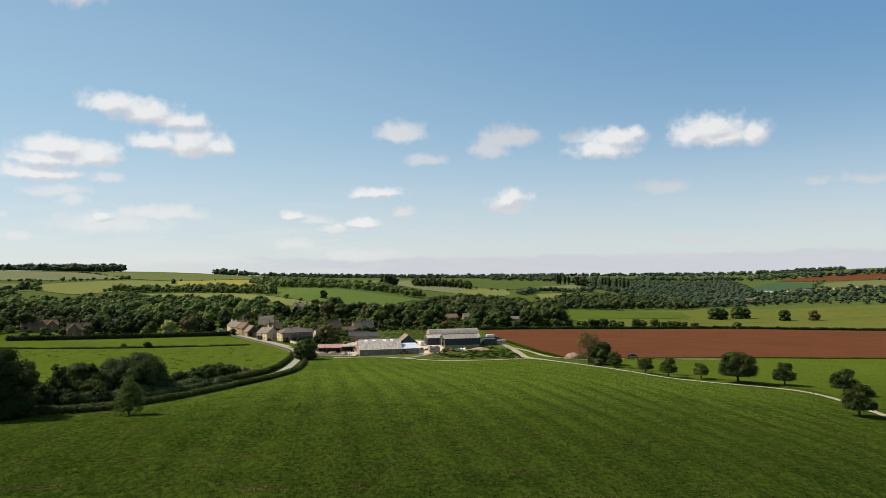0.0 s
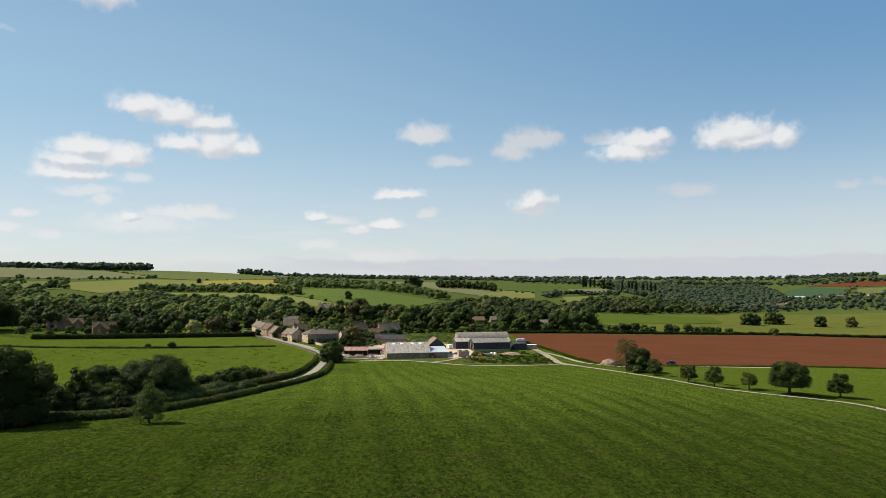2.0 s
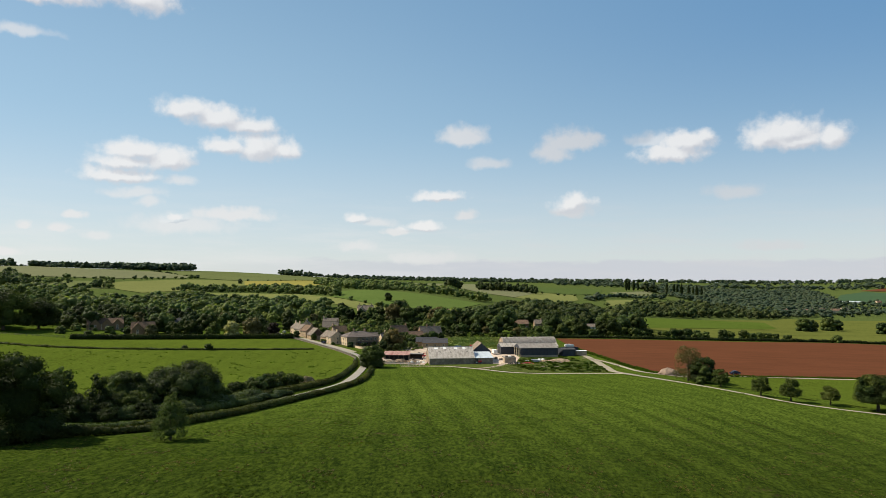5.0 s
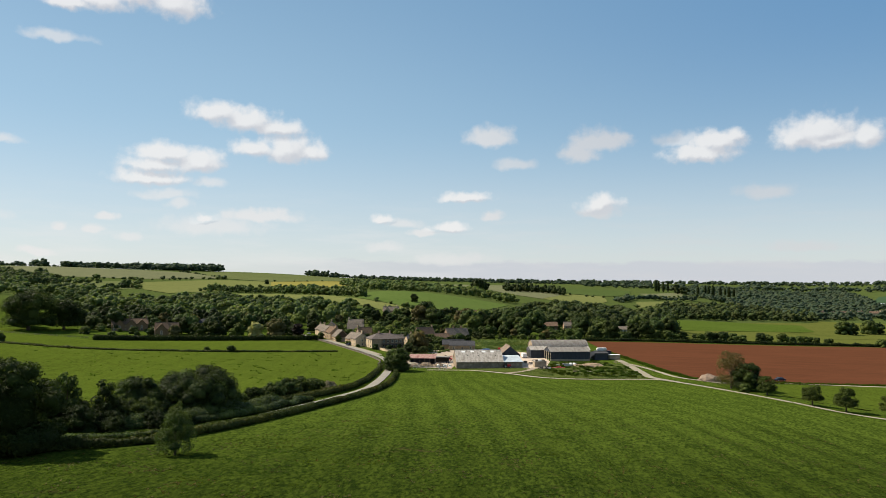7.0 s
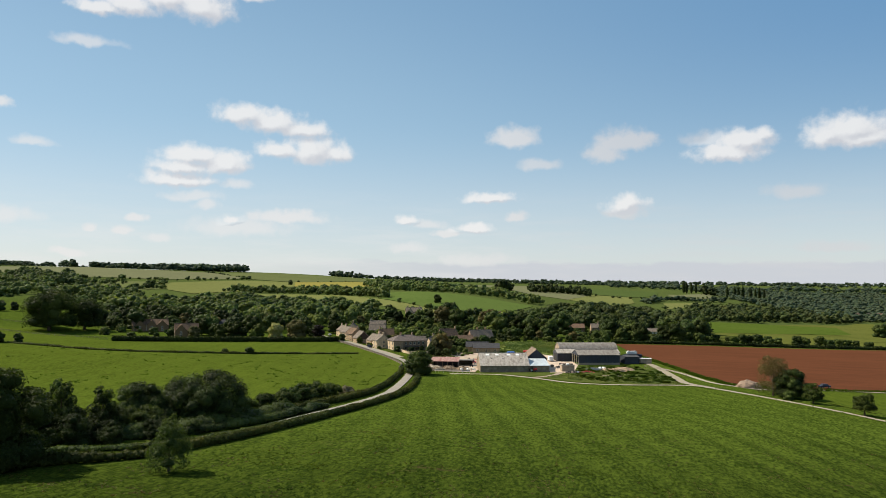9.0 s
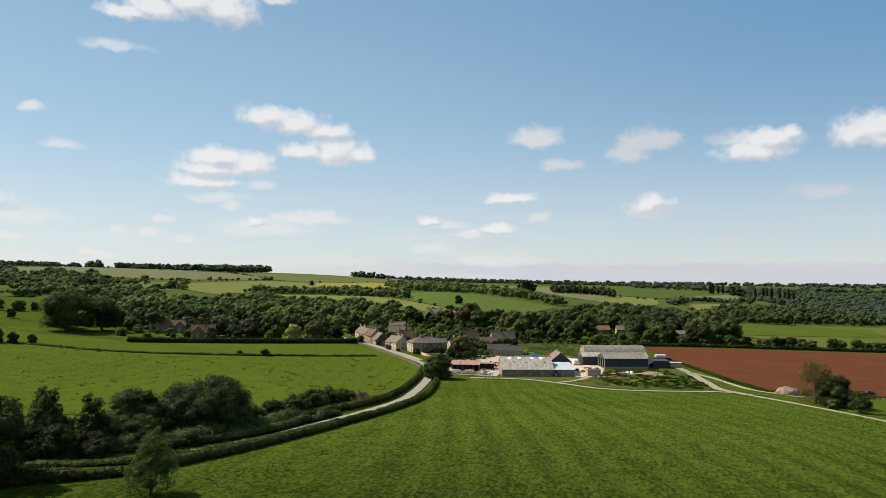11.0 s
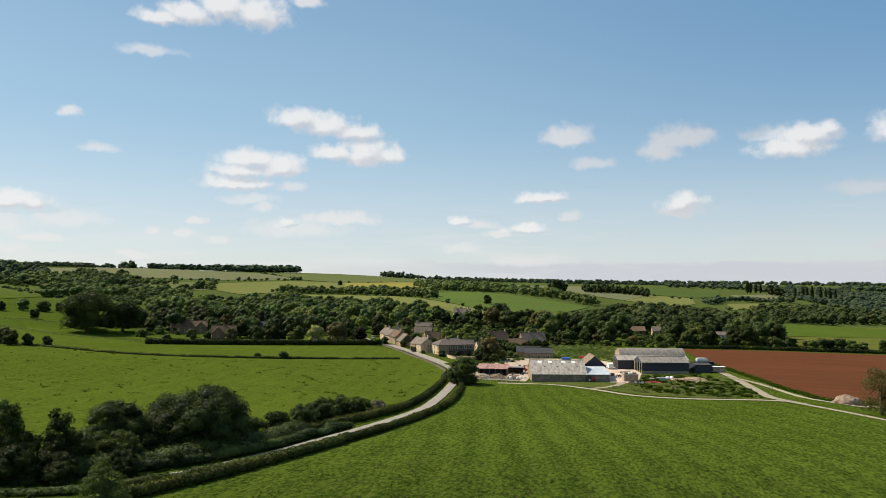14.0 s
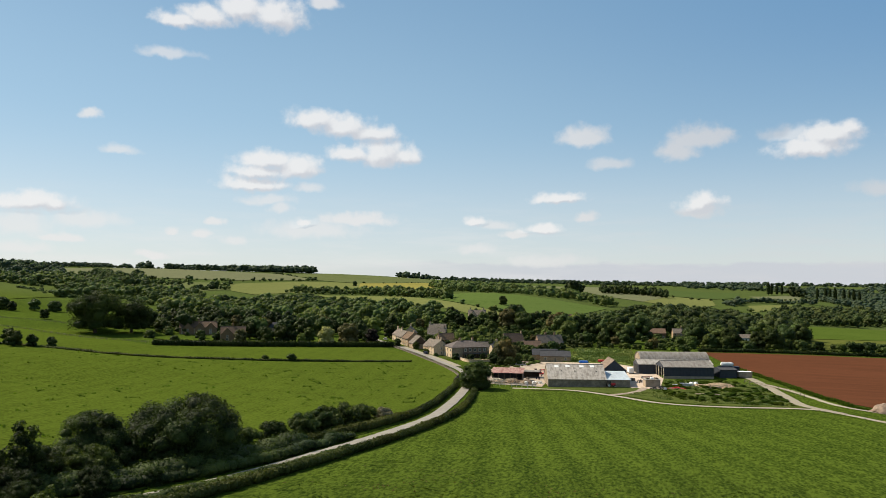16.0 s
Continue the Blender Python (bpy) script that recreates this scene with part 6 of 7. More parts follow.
for i, (x, y) in enumerate(along(((-44, 533), (-20, 528), (0, 525), (20, 521)), 4.2, R, 1.5)):
    tree("mid_bush", x, y, "scrubby bush along the paddock edge", R.uniform(2.6, 4.6), group="paddock bushes", category="bush", name="bush")
for x, y, h, k in ((-131, 620, 10, "mid_dark"), (-122, 621, 11, "mid_a"), (-140, 617, 10, "mid_dark"), (-148, 622, 12, "mid_d"), (-116, 628, 12, "mid_dark"), (-126, 612, 8, "mid_c"), (-151, 634, 13, "mid_dark")):
    tree(k, x, y, "tall tree before the manor house", h, group="manor trees")
for x, y, h in ((-277, 466, 2.6), (-270, 470, 3.2), (-263, 473, 2.4), (-256, 470, 4.2), (-236, 440, 2.2), (-229, 446, 2.8), (-247, 452, 4.5), (-287, 462, 4.0), (-292, 468, 5), (-252, 444, 3)):
    tree("mid_bush", x, y, "dark garden shrub before the country houses", h, group="garden shrubs", category="bush", name="bush")
# left pasture
hedge("hedge", "low dark field hedge across the pasture", ((-300, 350), (-267, 351), (-236, 349.5), (-210, 354), (-186, 363.5), (-162, 374), (-138, 389), (-114, 408)), 1.1, 1.5, "hedge", 26, 0.25, 0.4, 8)
hedge("hedge", "tall dark clipped garden hedge", ((-251, 401), (-217, 420), (-186, 441), (-165, 462), (-149, 482)), 3.3, 2.4, "leaf_dark", 60, 0.3, 0.08, 9)
for x, y, h in ((-160, 376, 3.6), (-171, 372, 2.6)):
    tree("mid_bush", x, y, "small dark bush in the field hedge", h, category="bush", name="bush")
for x, y, h in ((-283, 346, 8), (-277, 350, 6.5), (-291, 351, 8.5), (-270, 354, 5.5), (-299, 348, 8)):
    tree("mid_dark", x, y, "dark hawthorn bushes in the pasture", h, category="bush", name="bush")
for x, y, h, k in ((-322, 440, 27, "oak_dark"), (-311, 458, 21, "oak_dark"), (-340, 458, 20, "mid_dark"), (-286, 476, 16, "mid_d")):
    tree(k, x, y, "large dark spreading tree in the pasture", h, group="pasture trees")
tree("mid_cream", -184.6, 468, "tree covered in cream blossom", 11)
tree("mid_bronze", -173.3, 473, "large rounded bronze-green bush", 13.5, name="bush", category="bush")
tree("mid_copper", -162, 483, "dark copper-leaved tree at the lane end", 10.5)
for x, y, h, k in ((-207, 456, 12, "mid_dark"), (-214, 452, 10, "mid_dark"), (-197, 460, 6.5, "mid_light"), (-228, 446, 8, "mid_bronze"), (-236, 470, 13, "mid_dark"), (-233, 474, 15, "mid_d")):
    tree(k, x, y, "garden tree behind the clipped hedge", h, group="garden trees")

# ---- grass tussocks in the near pasture ----


def tussocks(name, label, places, height, spread, mat, seed, blades=5):
    """Many small tufts of grass, one mesh."""
    rng = np.random.default_rng(seed)
    p = np.array([(x, y, ground_z(x, y) + relief(x, y)) for x, y in places])
    n = len(p)
    base = np.repeat(p, blades, 0)
    k = len(base)
    a = rng.random(k) * 6.283
    s = spread * (0.5 + rng.random(k))
    h = np.repeat(height * (0.5 + rng.random(n)), blades) * (0.7 + 0.5 * rng.random(k))
    out = np.stack([np.cos(a), np.sin(a), 0 * a], 1)
    side = np.stack([-np.sin(a), np.cos(a), 0 * a], 1)
    root = base + out * (s * 0.25)[:, None]
    v = np.stack([root - side * (s * 0.45)[:, None] - (0, 0, 0.03), root + side * (s * 0.45)[:, None] - (0, 0, 0.03), root + out * (s * 0.7)[:, None] + np.stack([0 * a, 0 * a, h], 1)], 1).reshape(-1, 3)
    me = fast_mesh(name, v, np.arange(3 * k).reshape(k, 3), M[mat])
    return tagged(new(name, me), label, "grass", kind="stuff")


M["tuft"] = mat_leaf("tussock_grass", (0.030, 0.050, 0.009), (0.062, 0.090, 0.014), 0.6, 1.1, 0.1, 0.0)
M["tuft_pale"] = mat_leaf("pale_green_weeds", (0.06, 0.088, 0.018), (0.15, 0.17, 0.055), 0.25)
M["tuft_dry"] = mat_leaf("dry_grass", (0.050, 0.042, 0.014), (0.105, 0.084, 0.028), 0.3)


def meadow_places(n, seed, y0, y1, need=0.0, scale=14.0):
    rng = np.random.default_rng(seed)
    out = []
    while len(out) < n:
        y = y0 + (y1 - y0) * rng.random() ** 1.5
        x = rng.uniform(-0.62, 0.5) * (y + 30)
        if inside(x, y, NEAR_FIELD) and noise.noise(Vector((x / scale, y / scale, seed))) + 0.25 * rng.normal() > need:
            out.append((x, y))
    return out


tussocks("grass_tussocks", "tufts of green pasture grass", meadow_places(26000, 3, 72, 210, -0.5), 0.08, 0.18, "tuft", 1)
tussocks("grass_tussocks", "rank dark grass tussocks in patches", meadow_places(7000, 4, 75, 210, 0.30, 9.0), 0.10, 0.40, "tuft", 2)
tussocks("dry_grass", "dry straw-coloured grass patches", meadow_places(3600, 6, 80, 200, 0.44, 7.0), 0.13, 0.24, "tuft_dry", 3)

# ---- farmyard and roadside things ----


def heap(name, label, category, x, y, rx, ry, h, mat, seed, chunks=0, chunk=0.3, chunk_mat=None):
    """A loose heap with an uneven outline; lumps on it where wished."""
    rng = np.random.default_rng(seed)
    bm = bmesh.new()
    bmesh.ops.create_icosphere(bm, subdivisions=4, radius=1.0)
    for v in list(bm.verts):
        if v.co.z < -0.05:
            v.co.z = -0.05
        k = 1 + 0.2 * noise.noise(v.co * 2.1 + Vector((seed, 0, 0))) + 0.12 * noise.noise(v.co * 7 + Vector((0, seed, 0)))
        v.co = Vector((v.co.x * rx * k, v.co.y * ry * k, (v.co.z if v.co.z < 0 else v.co.z ** 1.6) * h * k - 0.1))
    ob = thing(name, label, category, "", pose(x, y, ground_z(x, y) + 0.1))
    part("mound", bm, M[mat], ob)
    if chunks:
        bm = bmesh.new()
        for i in range(chunks):
            a, r = rng.random() * 6.283, rng.random() ** 0.5 * 1.1
            s = chunk * (0.4 + rng.random())
            z = max(0.05, h * (1 - r * r) * 0.9)
            bmesh.ops.create_cube(bm, size=1.0, matrix=pose(rx * r * math.cos(a), ry * r * math.sin(a), z, rng.uniform(-30, 30), rng.uniform(-30, 30), rng.uniform(0, 180)) @ Matrix.Diagonal((s * rng.uniform(0.5, 3), s * 0.5, s * 0.4, 1)))
        part("debris", bm, M[chunk_mat or mat], ob)
    return ob


def rounded_box(x0, y0, z0, x1, y1, z1, r=0.08):
    bm = boxes((x0, y0, z0, x1, y1, z1))
    bmesh.ops.bevel(bm, geom=bm.edges[:], offset=r, segments=2, affect="EDGES")
    return bm


def wheel(parent, x, y, z, r, w=0.28):
    bm = bmesh.new()
    bmesh.ops.create_cone(bm, cap_ends=True, segments=14, radius1=r, radius2=r, depth=w, matrix=pose(x, y, z, 90, 0, 0))
    bmesh.ops.bevel(bm, geom=bm.edges[:], offset=0.03, segments=1, affect="EDGES")
    ty = part("wheel", bm, M["rubber"], parent)
    rim = bmesh.new()
    bmesh.ops.create_cone(rim, cap_ends=True, segments=12, radius1=r * 0.55, radius2=r * 0.55, depth=w + 0.03, matrix=pose(x, y, z, 90, 0, 0))
    part("rim", rim, M["galv"], ty)


def car(label, x, y, rot, mat, van=False, group="parked vehicles"):
    ob = thing("van" if van else "car", label, "van" if van else "car", group, pose(x, y, ground_z(x, y) + 0.22, 0, 0, rot))
    L, W, H = (5.2, 2.0, 2.3) if van else (4.3, 1.8, 1.45)
    part("body", rounded_box(0, 0, 0.3, L, W, H * 0.62 if not van else H, 0.12), M[mat], ob)
    if not van:
        bm = bmesh.new()
        lo = [(0.7, 0.08), (3.5, 0.08), (3.5, W - 0.08), (0.7, W - 0.08)]
        hi = [(1.2, 0.22), (2.9, 0.22), (2.9, W - 0.22), (1.2, W - 0.22)]
        a = [bm.verts.new((p, q, H * 0.6)) for p, q in lo]
        b = [bm.verts.new((p, q, H)) for p, q in hi]
        for i in range(4):
            bm.faces.new((a[i], a[(i + 1) % 4], b[(i + 1) % 4], b[i]))
        bm.faces.new(b)
        cab = part("cabin", bm, M["glass"], ob)
        part("car_roof", rounded_box(1.15, 0.2, H - 0.04, 2.95, W - 0.2, H + 0.04, 0.03), M[mat], cab)
    else:
        part("windscreen", boxes((L - 0.02, 0.2, 1.3, L + 0.02, W - 0.2, 2.0)), M["glass"], ob)
        part("side_window", boxes((L - 1.4, -0.012, 1.35, L - 0.4, 0.02, 1.95)), M["glass"], ob)
    for px in (0.8, L - 0.9):
        for py in (0.1, W - 0.1):
            wheel(ob, px, py, 0.32, 0.33)
    for py in (0.3, W - 0.3):
        part("headlight", rounded_box(L - 0.05, py - 0.15, 0.6, L + 0.03, py + 0.15, 0.78, 0.02), M["plastic"], ob)
    return ob


heap("gravel_heap", "large heap of pinkish gravel by the track", "gravel heap", 60, 324, 4.6, 3.2, 2.6, "pink_gravel", 2, 120, 0.16)
heap("rubble_heap", "pile of broken timber and rubble in weeds", "rubble heap", 18.5, 366.5, 6.4, 2.6, 1.9, "rubble", 3, 240, 0.5)
heap("rubble_heap", "low spread of broken timber beside the heap", "rubble heap", 12.5, 368.5, 3.4, 1.5, 0.8, "rubble", 4, 120, 0.4)
heap("soil_heap", "weed-grown soil bank at the farm edge", "soil heap", 6, 352, 8, 2.2, 1.0, "rough_grass", 5)
heap("soil_heap", "weed-grown soil bank by the track", "soil heap", 25, 362, 6, 3, 1.2, "rough_grass", 6)
heap("scrap_heap", "heap of mixed rusty and pale scrap", "scrap heap", -63.5, 358.5, 3.6, 2.4, 1.9, "rubble", 7, 260, 0.5, "cream")
heap("scrap_heap", "heap of brown scrap and timber", "scrap heap", -57.5, 359.5, 3.6, 2.3, 1.8, "timber", 8, 260, 0.5, "rubble")
heap("scrap_heap", "heap of white plastic and scrap", "scrap heap", -51.8, 358.8, 3.4, 2.2, 1.6, "timber", 9, 240, 0.45, "rubble")
heap("scrap_heap", "scattered pale rubble before the barn", "scrap heap", -47.5, 361, 1.8, 2.0, 1.0, "block", 10, 90, 0.4, "plastic")
heap("scrap_heap", "scrap metal and machinery parts", "scrap heap", -3, 356.5, 3.0, 1.2, 0.9, "timber", 12, 130, 0.45, "rubber")
heap("scrap_heap", "rusting scrap in weeds", "scrap heap", 3, 358, 3.4, 1.3, 0.8, "timber", 13, 120, 0.4, "red_paint")
RC = np.random.default_rng(77)
# white wrapped bales, tanks and crates
for x, y, r in ((9.0, 368.5, 0.75), (10.8, 370, 0.7), (-51.6, 357, 0.65), (-48.8, 357.5, 0.6)):
    bm = bmesh.new()
    bmesh.ops.create_cone(bm, cap_ends=True, segments=14, radius1=r, radius2=r, depth=1.2, matrix=pose(0, 0, r, 90, 0, RC.uniform(0, 90)))
    bmesh.ops.bevel(bm, geom=bm.edges[:], offset=0.12, segments=2, affect="EDGES")
    b = thing("wrapped_bale", "round bale in white plastic wrap", "bale", "wrapped bales", pose(x, y, ground_z(x, y) + 0.14))
    part("wrap", bm, M["plastic"], b)
for x, y, L, W, h, mat, label in ((5.0, 367.5, 3.4, 1.3, 1.0, "galv", "pale green water tank in weeds"), (2.2, 365.5, 1.8, 1.1, 0.7, "plastic", "white plastic tank in weeds"), (8.8, 346.5, 3.6, 1.0, 0.3, "block", "concrete slabs lying in the grass"), (13.2, 346.8, 3.4, 1.0, 0.3, "block", "concrete slabs lying in the grass"), (-1.6, 352.5, 1.0, 1.0, 1.0, "plastic", "white plastic drum box")):
    t = thing("water_tank" if h > 0.5 else "concrete_slab", label, "tank" if h > 0.5 else "slab", "", pose(x, y, ground_z(x, y) + 0.12, 0, 0, RC.uniform(-8, 12)))
    part("shell", rounded_box(0, 0, 0, L, W, h, min(0.1, h / 4)), M[mat], t)
    if h > 0.5:
        part("rim_band", rounded_box(-0.04, -0.04, h - 0.12, L + 0.04, W + 0.04, h + 0.02, 0.03), M["galv"], t)
small = thing("yard_store", "small block-walled store with white roof sheets", "shed", "farm sheds", pose(-7.6, 360.5, 0, 0, 0, 12))
part("wall", boxes((0, 0, -0.3, 5.4, 0.2, 2.4), (0, 3.8, -0.3, 5.4, 4, 2.4), (0, 0.2, -0.3, 0.2, 3.8, 2.4)), M["block"], small)
part("roof", rounded_box(-0.2, -0.2, 2.4, 5.6, 4.2, 2.55, 0.03), M["fibre"], small)
for i in range(3):
    part("crate", rounded_box(0.5 + i * 1.6, 0.8, 2.55, 1.7 + i * 1.6, 2.6, 3.1, 0.05), M["plastic" if i % 2 else "timber"], small)
box_body = thing("container", "grey box container on the yard", "container", "", pose(30.0, 399, ground_z(31, 400) + 0.15, 0, 0, 8))
part("body", rounded_box(0, 0, 0.1, 5.4, 2.4, 2.3, 0.06), M["block"], box_body)
part("lid", rounded_box(-0.06, -0.06, 2.3, 5.46, 2.46, 2.45, 0.04), M["white"], box_body)
lorry = thing("lorry", "white-cabbed lorry with a dark trailer", "lorry", "parked vehicles", pose(24.0, 411, ground_z(26, 412) + 0.2, 0, 0, 10))
part("trailer", rounded_box(0, 0, 1.0, 8.5, 2.5, 3.0, 0.08), M["navy_paint"], lorry)
part("cab", rounded_box(1.0, 0.1, 3.0, 6.2, 2.4, 4.6, 0.4), M["plastic"], lorry, "white bulky load")
for px in (1.0, 2.2, 6.4, 7.6):
    wheel(lorry, px, 0.15, 0.5, 0.5)
    wheel(lorry, px, 2.35, 0.5, 0.5)
car("dark parked car by the ploughed field", 88.5, 334.5, 15, "navy_paint")
car("white van in the farmyard", -11.5, 398, 100, "plastic", True)
car("red car behind the rusty shed", -58, 384.5, 8, "red_paint")
car("red car beside the stone barn", -52.5, 386, 8, "red_paint")
car("silver car at the end of the lane", -164, 517, 125, "galv")
car("white van at the lane end", -172, 514, 130, "plastic", True)
car("dark car outside the cottages", -118, 452.5, 122, "navy_paint")
tr = thing("tarpaulin_stack", "stack under a bright blue tarpaulin", "stack", "", pose(-37, 436, ground_z(-35, 437) + 0.1, 0, 0, 8))
part("tarpaulin", rounded_box(0, 0, 0, 4.6, 2.6, 1.1, 0.35), M["blue_paint"], tr)
rd = thing("trailer", "small red farm trailer", "trailer", "", pose(-28, 437, ground_z(-27, 438) + 0.3, 0, 0, 5))
part("body", rounded_box(0, 0, 0.6, 3.4, 1.8, 1.5, 0.06), M["red_paint"], rd)
for py in (0.0, 1.8):
    wheel(rd, 1.7, py, 0.4, 0.4)
trac = thing("tractor", "old red tractor beside the lean-to", "tractor", "parked vehicles", pose(-21.5, 355.6, ground_z(-20, 356) + 0.15, 0, 0, 15))
part("bonnet", rounded_box(1.6, 0.5, 0.7, 3.4, 1.2, 1.5, 0.1), M["red_paint"], trac)
part("cab", rounded_box(0.3, 0.25, 0.8, 1.6, 1.45, 2.5, 0.08), M["glass"], trac)
for px, r in ((0.8, 0.75), (3.0, 0.42)):
    for py in (0.05, 1.65):
        wheel(trac, px, py, r, r, 0.35)


def wall_run(name, label, line, height, thick, mat):
    """A drystone wall with a rough top of upright stones."""
    pts = smooth_line(line, 3.0)
    ob = thing(name, label, "wall", kind="structure")
    bm = bmesh.new()
    for a, b in zip(pts, pts[1:]):
        t = (b - a).normalized()
        s = Vector((t.y, -t.x)) * thick / 2
        vs = []
        for z0 in (-0.3, 1):
            for q in (a - s, b - s, b + s, a + s):
                vs.append(bm.verts.new((q.x, q.y, ground_z(q.x, q.y) + (z0 if z0 < 0 else height))))
        for f in ((3, 2, 1, 0), (4, 5, 6, 7), (0, 1, 5, 4), (1, 2, 6, 5), (2, 3, 7, 6), (3, 0, 4, 7)):
            bm.faces.new([vs[i] for i in f])
    bmesh.ops.recalc_face_normals(bm, faces=bm.faces)
    part("wall_body", bm, M[mat], ob)
    bm = bmesh.new()
    for p in smooth_line(line, 0.45):
        bmesh.ops.create_cube(bm, size=1.0, matrix=pose(p.x, p.y, ground_z(p.x, p.y) + height + 0.1, random.uniform(-12, 12), random.uniform(-12, 12), random.uniform(0, 90)) @ Matrix.Diagonal((0.36, 0.3, 0.3 * random.uniform(0.7, 1.4), 1)))
    part("coping", bm, M[mat], ob)
    return ob


wall_run("drystone_wall", "rough drystone wall beside the lane", ((-156, 492), (-136.5, 466), (-111, 424), (-97, 402), (-83, 375), (-80, 358)), 0.85, 0.5, "dry_wall")
wall_run("drystone_wall", "low garden wall before the large house", ((-97, 437), (-89, 425), (-80, 432), (-70, 440)), 1.2, 0.45, "pale_stone")


def fence(name, label, line, gap=2.6, height=1.2, rails=2, mat="timber", board=False):
    """Posts and rails along a line."""
    pts = smooth_line(line, gap)
    ob = thing(name, label, "fence", kind="")
    pm = shared(("post", height), lambda: boxes((-0.07, -0.07, -0.4, 0.07, 0.07, height)), mat)
    for p in pts:
        child("post", pm, ob, pose(p.x, p.y, ground_z(p.x, p.y) + 0.1))
    for a, b in zip(pts, pts[1:]):
        za, zb = ground_z(a.x, a.y) + 0.1, ground_z(b.x, b.y) + 0.1
        for k in range(rails):
            h = height * (0.45 + 0.45 * k / max(1, rails - 1))
            bm = bmesh.new()
            vs = []
            for q, z in ((a, za), (b, zb)):
                for dx, dz in ((-0.04, -0.06), (0.04, -0.06), (0.04, 0.06), (-0.04, 0.06)):
                    vs.append(bm.verts.new((q.x + dx, q.y, z + h + dz)))
            for f in ((0, 1, 2, 3), (7, 6, 5, 4), (0, 4, 5, 1), (1, 5, 6, 2), (2, 6, 7, 3), (3, 7, 4, 0)):
                bm.faces.new([vs[i] for i in f])
            part("rail", bm, M[mat], ob)
    return ob


fence("fence", "weathered post and rail fence in the pasture", ((-379, 427), (-350, 423), (-315, 413.5), (-292, 411), (-262, 411)), 3.2)
fence("fence", "upper post and rail fence on the slope", ((-440, 462), (-419, 464), (-383, 469), (-350, 466)), 3.4)
fence("fence", "low rail fence before the scrap yard", ((-62, 350), (-56, 349.5), (-47, 350)), 1.6, 1.3, 3, "galv")
fence("fence", "post fence along the track bend", ((30, 384), (38, 372), (44, 352)), 3.0, 1.0, 2)
# weeds and rank grass round the farm and by the tracks


def poly_places(poly, n, seed, need=-1.0):
    rng = np.random.default_rng(seed)
    xs, ys = [p[0] for p in poly], [p[1] for p in poly]
    out = []
    while len(out) < n:
        x, y = rng.uniform(min(xs), max(xs)), rng.uniform(min(ys), max(ys))
        if inside(x, y, poly) and noise.noise(Vector((x / 5, y / 5, seed))) > need:
            out.append((x, y))
    return out


tussocks("grass_tussocks", "dark thistle and rush clumps in the grazed pasture", poly_places(((-80, 350), (-74, 250), (-86, 205), (-130, 190), (-300, 290), (-300, 345), (-210, 350), (-160, 372), (-114, 402), (-92, 392)), 900, 27, 0.36), 0.45, 0.6, "tuft", 27)
tussocks("weeds", "rank green weeds in front of the sheds", poly_places(((-14, 340), (0, 327), (14, 323), (37, 326), (34, 378), (22, 386), (0, 384), (-3, 362)), 3600, 21, -0.1), 0.35, 0.5, "tuft_pale", 21)
wood("weeds", "mounds of nettles and docks before the sheds", poly_places(((-4, 345), (4, 329), (14, 324), (36, 328), (35, 374), (22, 384), (2, 382), (-2, 364)), 330, 31, -0.15), 0.95, "tuft", RC, 2.0)
wood("weeds", "nettles and brambles along the yard edges", poly_places(((-82, 384), (-72, 384), (-60, 420), (-52, 438), (-70, 446), (-82, 446)), 90, 32, -0.1), 1.3, "tuft_pale", RC, 1.6)
tussocks("weeds", "pale flowering weeds behind the barns", poly_places(((-45, 442), (-18, 442), (-8, 428), (-12, 520), (-45, 530)), 4500, 22, -0.3), 0.55, 0.6, "tuft_pale", 22)
tussocks("weeds", "long verge grass beside the lane", [(p[0] + random.uniform(-1.6, 1.6) + s * 2.9, p[1] + random.uniform(-2, 2)) for p in smooth_line(LANE[4:14], 1.6) for s in (-1, 1)], 0.28, 0.35, "tuft", 23)
tussocks("weeds", "long verge grass beside the track", [(p[0] + random.uniform(-0.8, 0.8), p[1] + s * 2.7 + random.uniform(-0.7, 0.7)) for p in smooth_line(TRACK[1:], 0.8) for s in (-1, 1)], 0.22, 0.35, "tuft", 24)
tussocks("weeds", "rough grass edge of the ploughed field", [(p[0] + random.uniform(-1.5, 1.5), p[1] + random.uniform(-1.5, 1.5)) for p in smooth_line(((33, 440), (44, 385), (52, 345), (64, 326), (143, 342), (218, 344), (300, 360)), 0.12)], 0.6, 0.55, "tuft", 25)


# ---- loose farm clutter ----


def drum(x, y, mat):
    ob = thing("oil_drum", "old dented steel drum standing in the yard", "drum", "steel drums", pose(x, y, ground_z(x, y) + 0.14))
    bm = bmesh.new()
    for z0, z1, r in ((0, 0.28, 0.29), (0.28, 0.32, 0.31), (0.32, 0.58, 0.29), (0.58, 0.62, 0.31), (0.62, 0.88, 0.29)):
        bmesh.ops.create_cone(bm, cap_ends=True, segments=12, radius1=r, radius2=r, depth=z1 - z0, matrix=Matrix.Translation((0, 0, (z0 + z1) / 2)))
    part("barrel", bm, M[mat], ob)


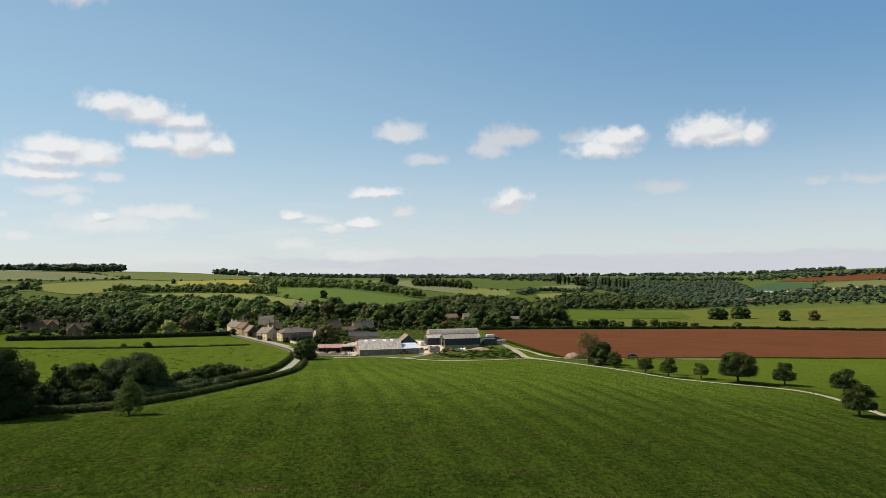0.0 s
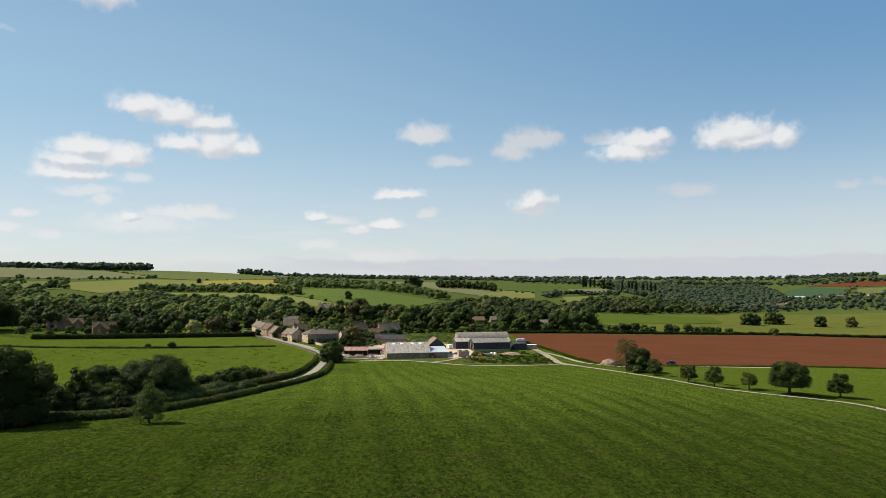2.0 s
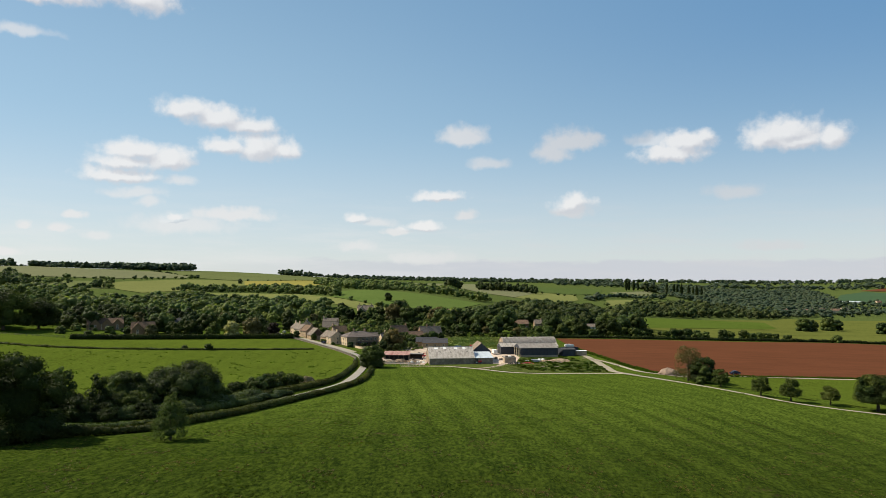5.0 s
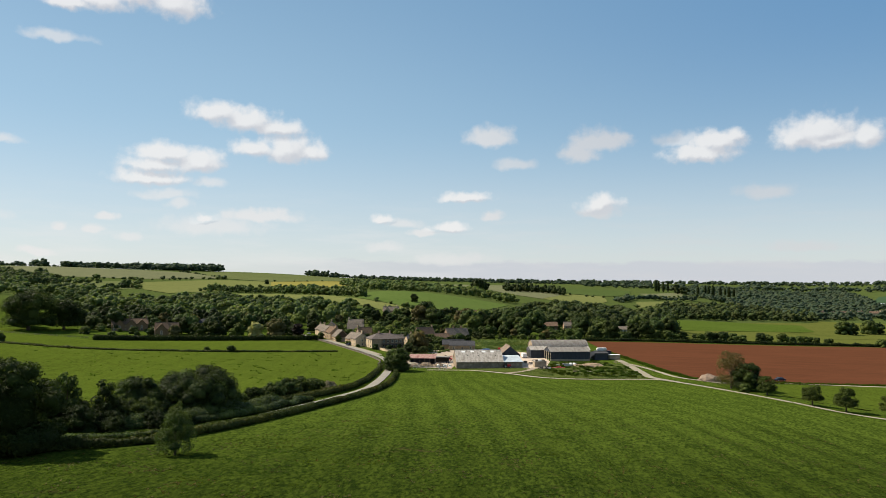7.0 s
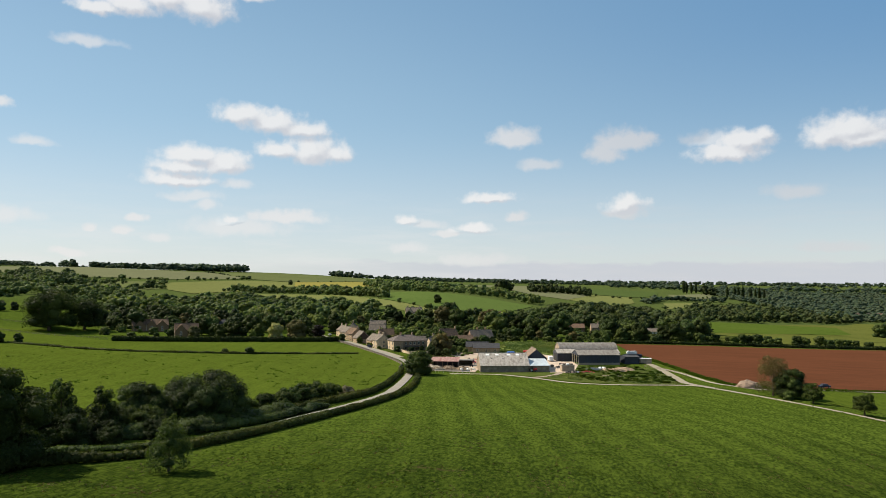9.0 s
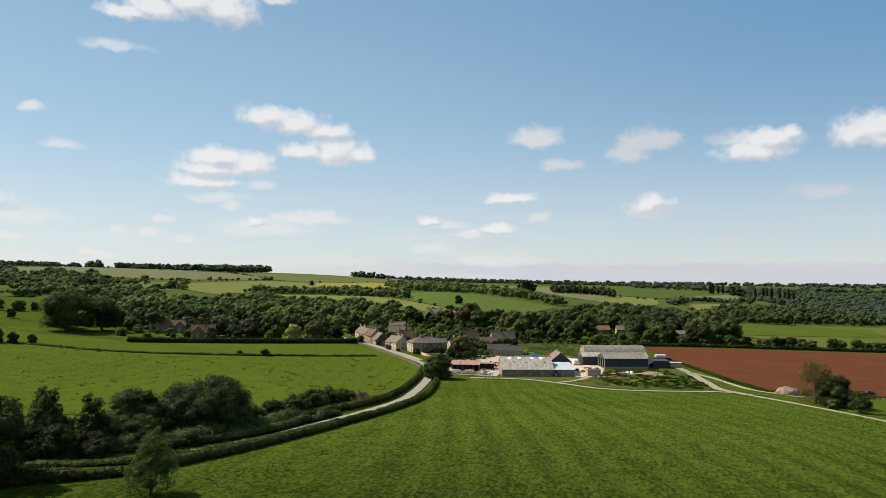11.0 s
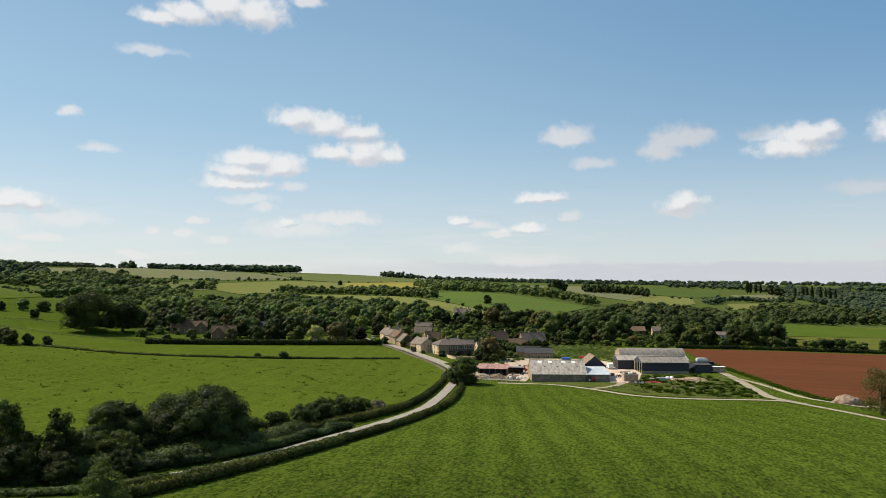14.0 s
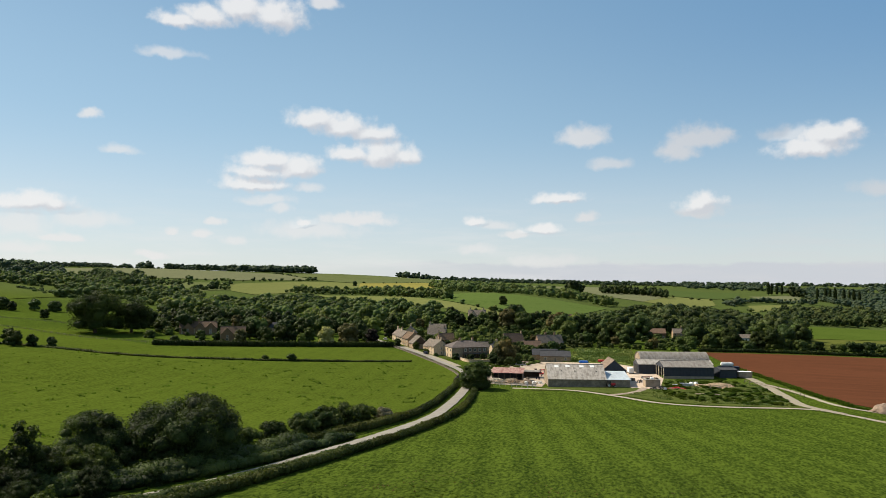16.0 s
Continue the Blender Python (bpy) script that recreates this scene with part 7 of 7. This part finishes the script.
def pallets(x, y, n, rot):
    ob = thing("pallet_stack", "stack of weathered wooden pallets", "pallets", "pallet stacks", pose(x, y, ground_z(x, y) + 0.15, 0, 0, rot))
    deck = shared(("pallet", 0), lambda: boxes(*([(0.17 * i, 0, 0.1, 0.17 * i + 0.12, 1.2, 0.125) for i in range(6)] + [(0, 0.55 * j, 0, 1.0, 0.55 * j + 0.1, 0.1) for j in range(3)])), "timber")
    for i in range(n):
        child("pallet", deck, ob, pose(RC.uniform(-0.05, 0.05), 0, 0.14 * i, 0, 0, RC.uniform(-4, 4)))


def implement(x, y, rot, mat):
    """A trailed harrow: beams, tines, drawbar and two wheels."""
    ob = thing("farm_implement", "rusty trailed harrow parked in the yard", "implement", "farm implements", pose(x, y, ground_z(x, y) + 0.15, 0, 0, rot))
    for i in range(3):
        part("beam", boxes((0, 0.7 * i, 0.7, 3.2, 0.7 * i + 0.12, 0.82)), M[mat], ob)
    part("drawbar", boxes((1.5, -1.8, 0.62, 1.65, 1.5, 0.7)), M[mat], ob)
    tine = shared(("tine", mat), lambda: boxes((-0.03, -0.03, -0.7, 0.03, 0.03, 0.0)), mat)
    for i in range(8):
        for j in range(3):
            child("tine", tine, ob, pose(0.2 + 0.4 * i, 0.7 * j + 0.06, 0.7, 12, 0, 0))
    for px in (-0.25, 3.45):
        wheel(ob, px, 0.7, 0.45, 0.45)


for i in range(18):
    drum(RC.uniform(-72, -46), RC.uniform(371, 376) if i % 2 else RC.uniform(383, 392), ("rubber", "navy_paint", "rust", "timber")[i % 4])
for i in range(14):
    pallets(RC.uniform(-73, -47), RC.uniform(371, 375) if i % 2 else RC.uniform(390, 400), int(RC.integers(4, 11)), RC.uniform(0, 90))
for x, y, r, m in ((-70, 379, 20, "rust"), (-64, 396, 70, "timber"), (-51, 399, 10, "red_paint"), (-38, 398, 30, "rust"), (-9, 372, 80, "timber"), (-8, 384, 15, "rust")):
    implement(x, y, r, m)
for x, y in ((-14.5, 373), (-12, 376), (-15, 380), (-5, 366.5)):
    pallets(x, y, int(RC.integers(5, 10)), RC.uniform(0, 90))
tussocks("weeds", "rank weeds between the scrap", poly_places(((-78, 352), (-70, 352), (-70, 385), (-66, 440), (-80, 440), (-78, 380)), 900, 26, 0.0), 0.6, 0.55, "tuft", 26)
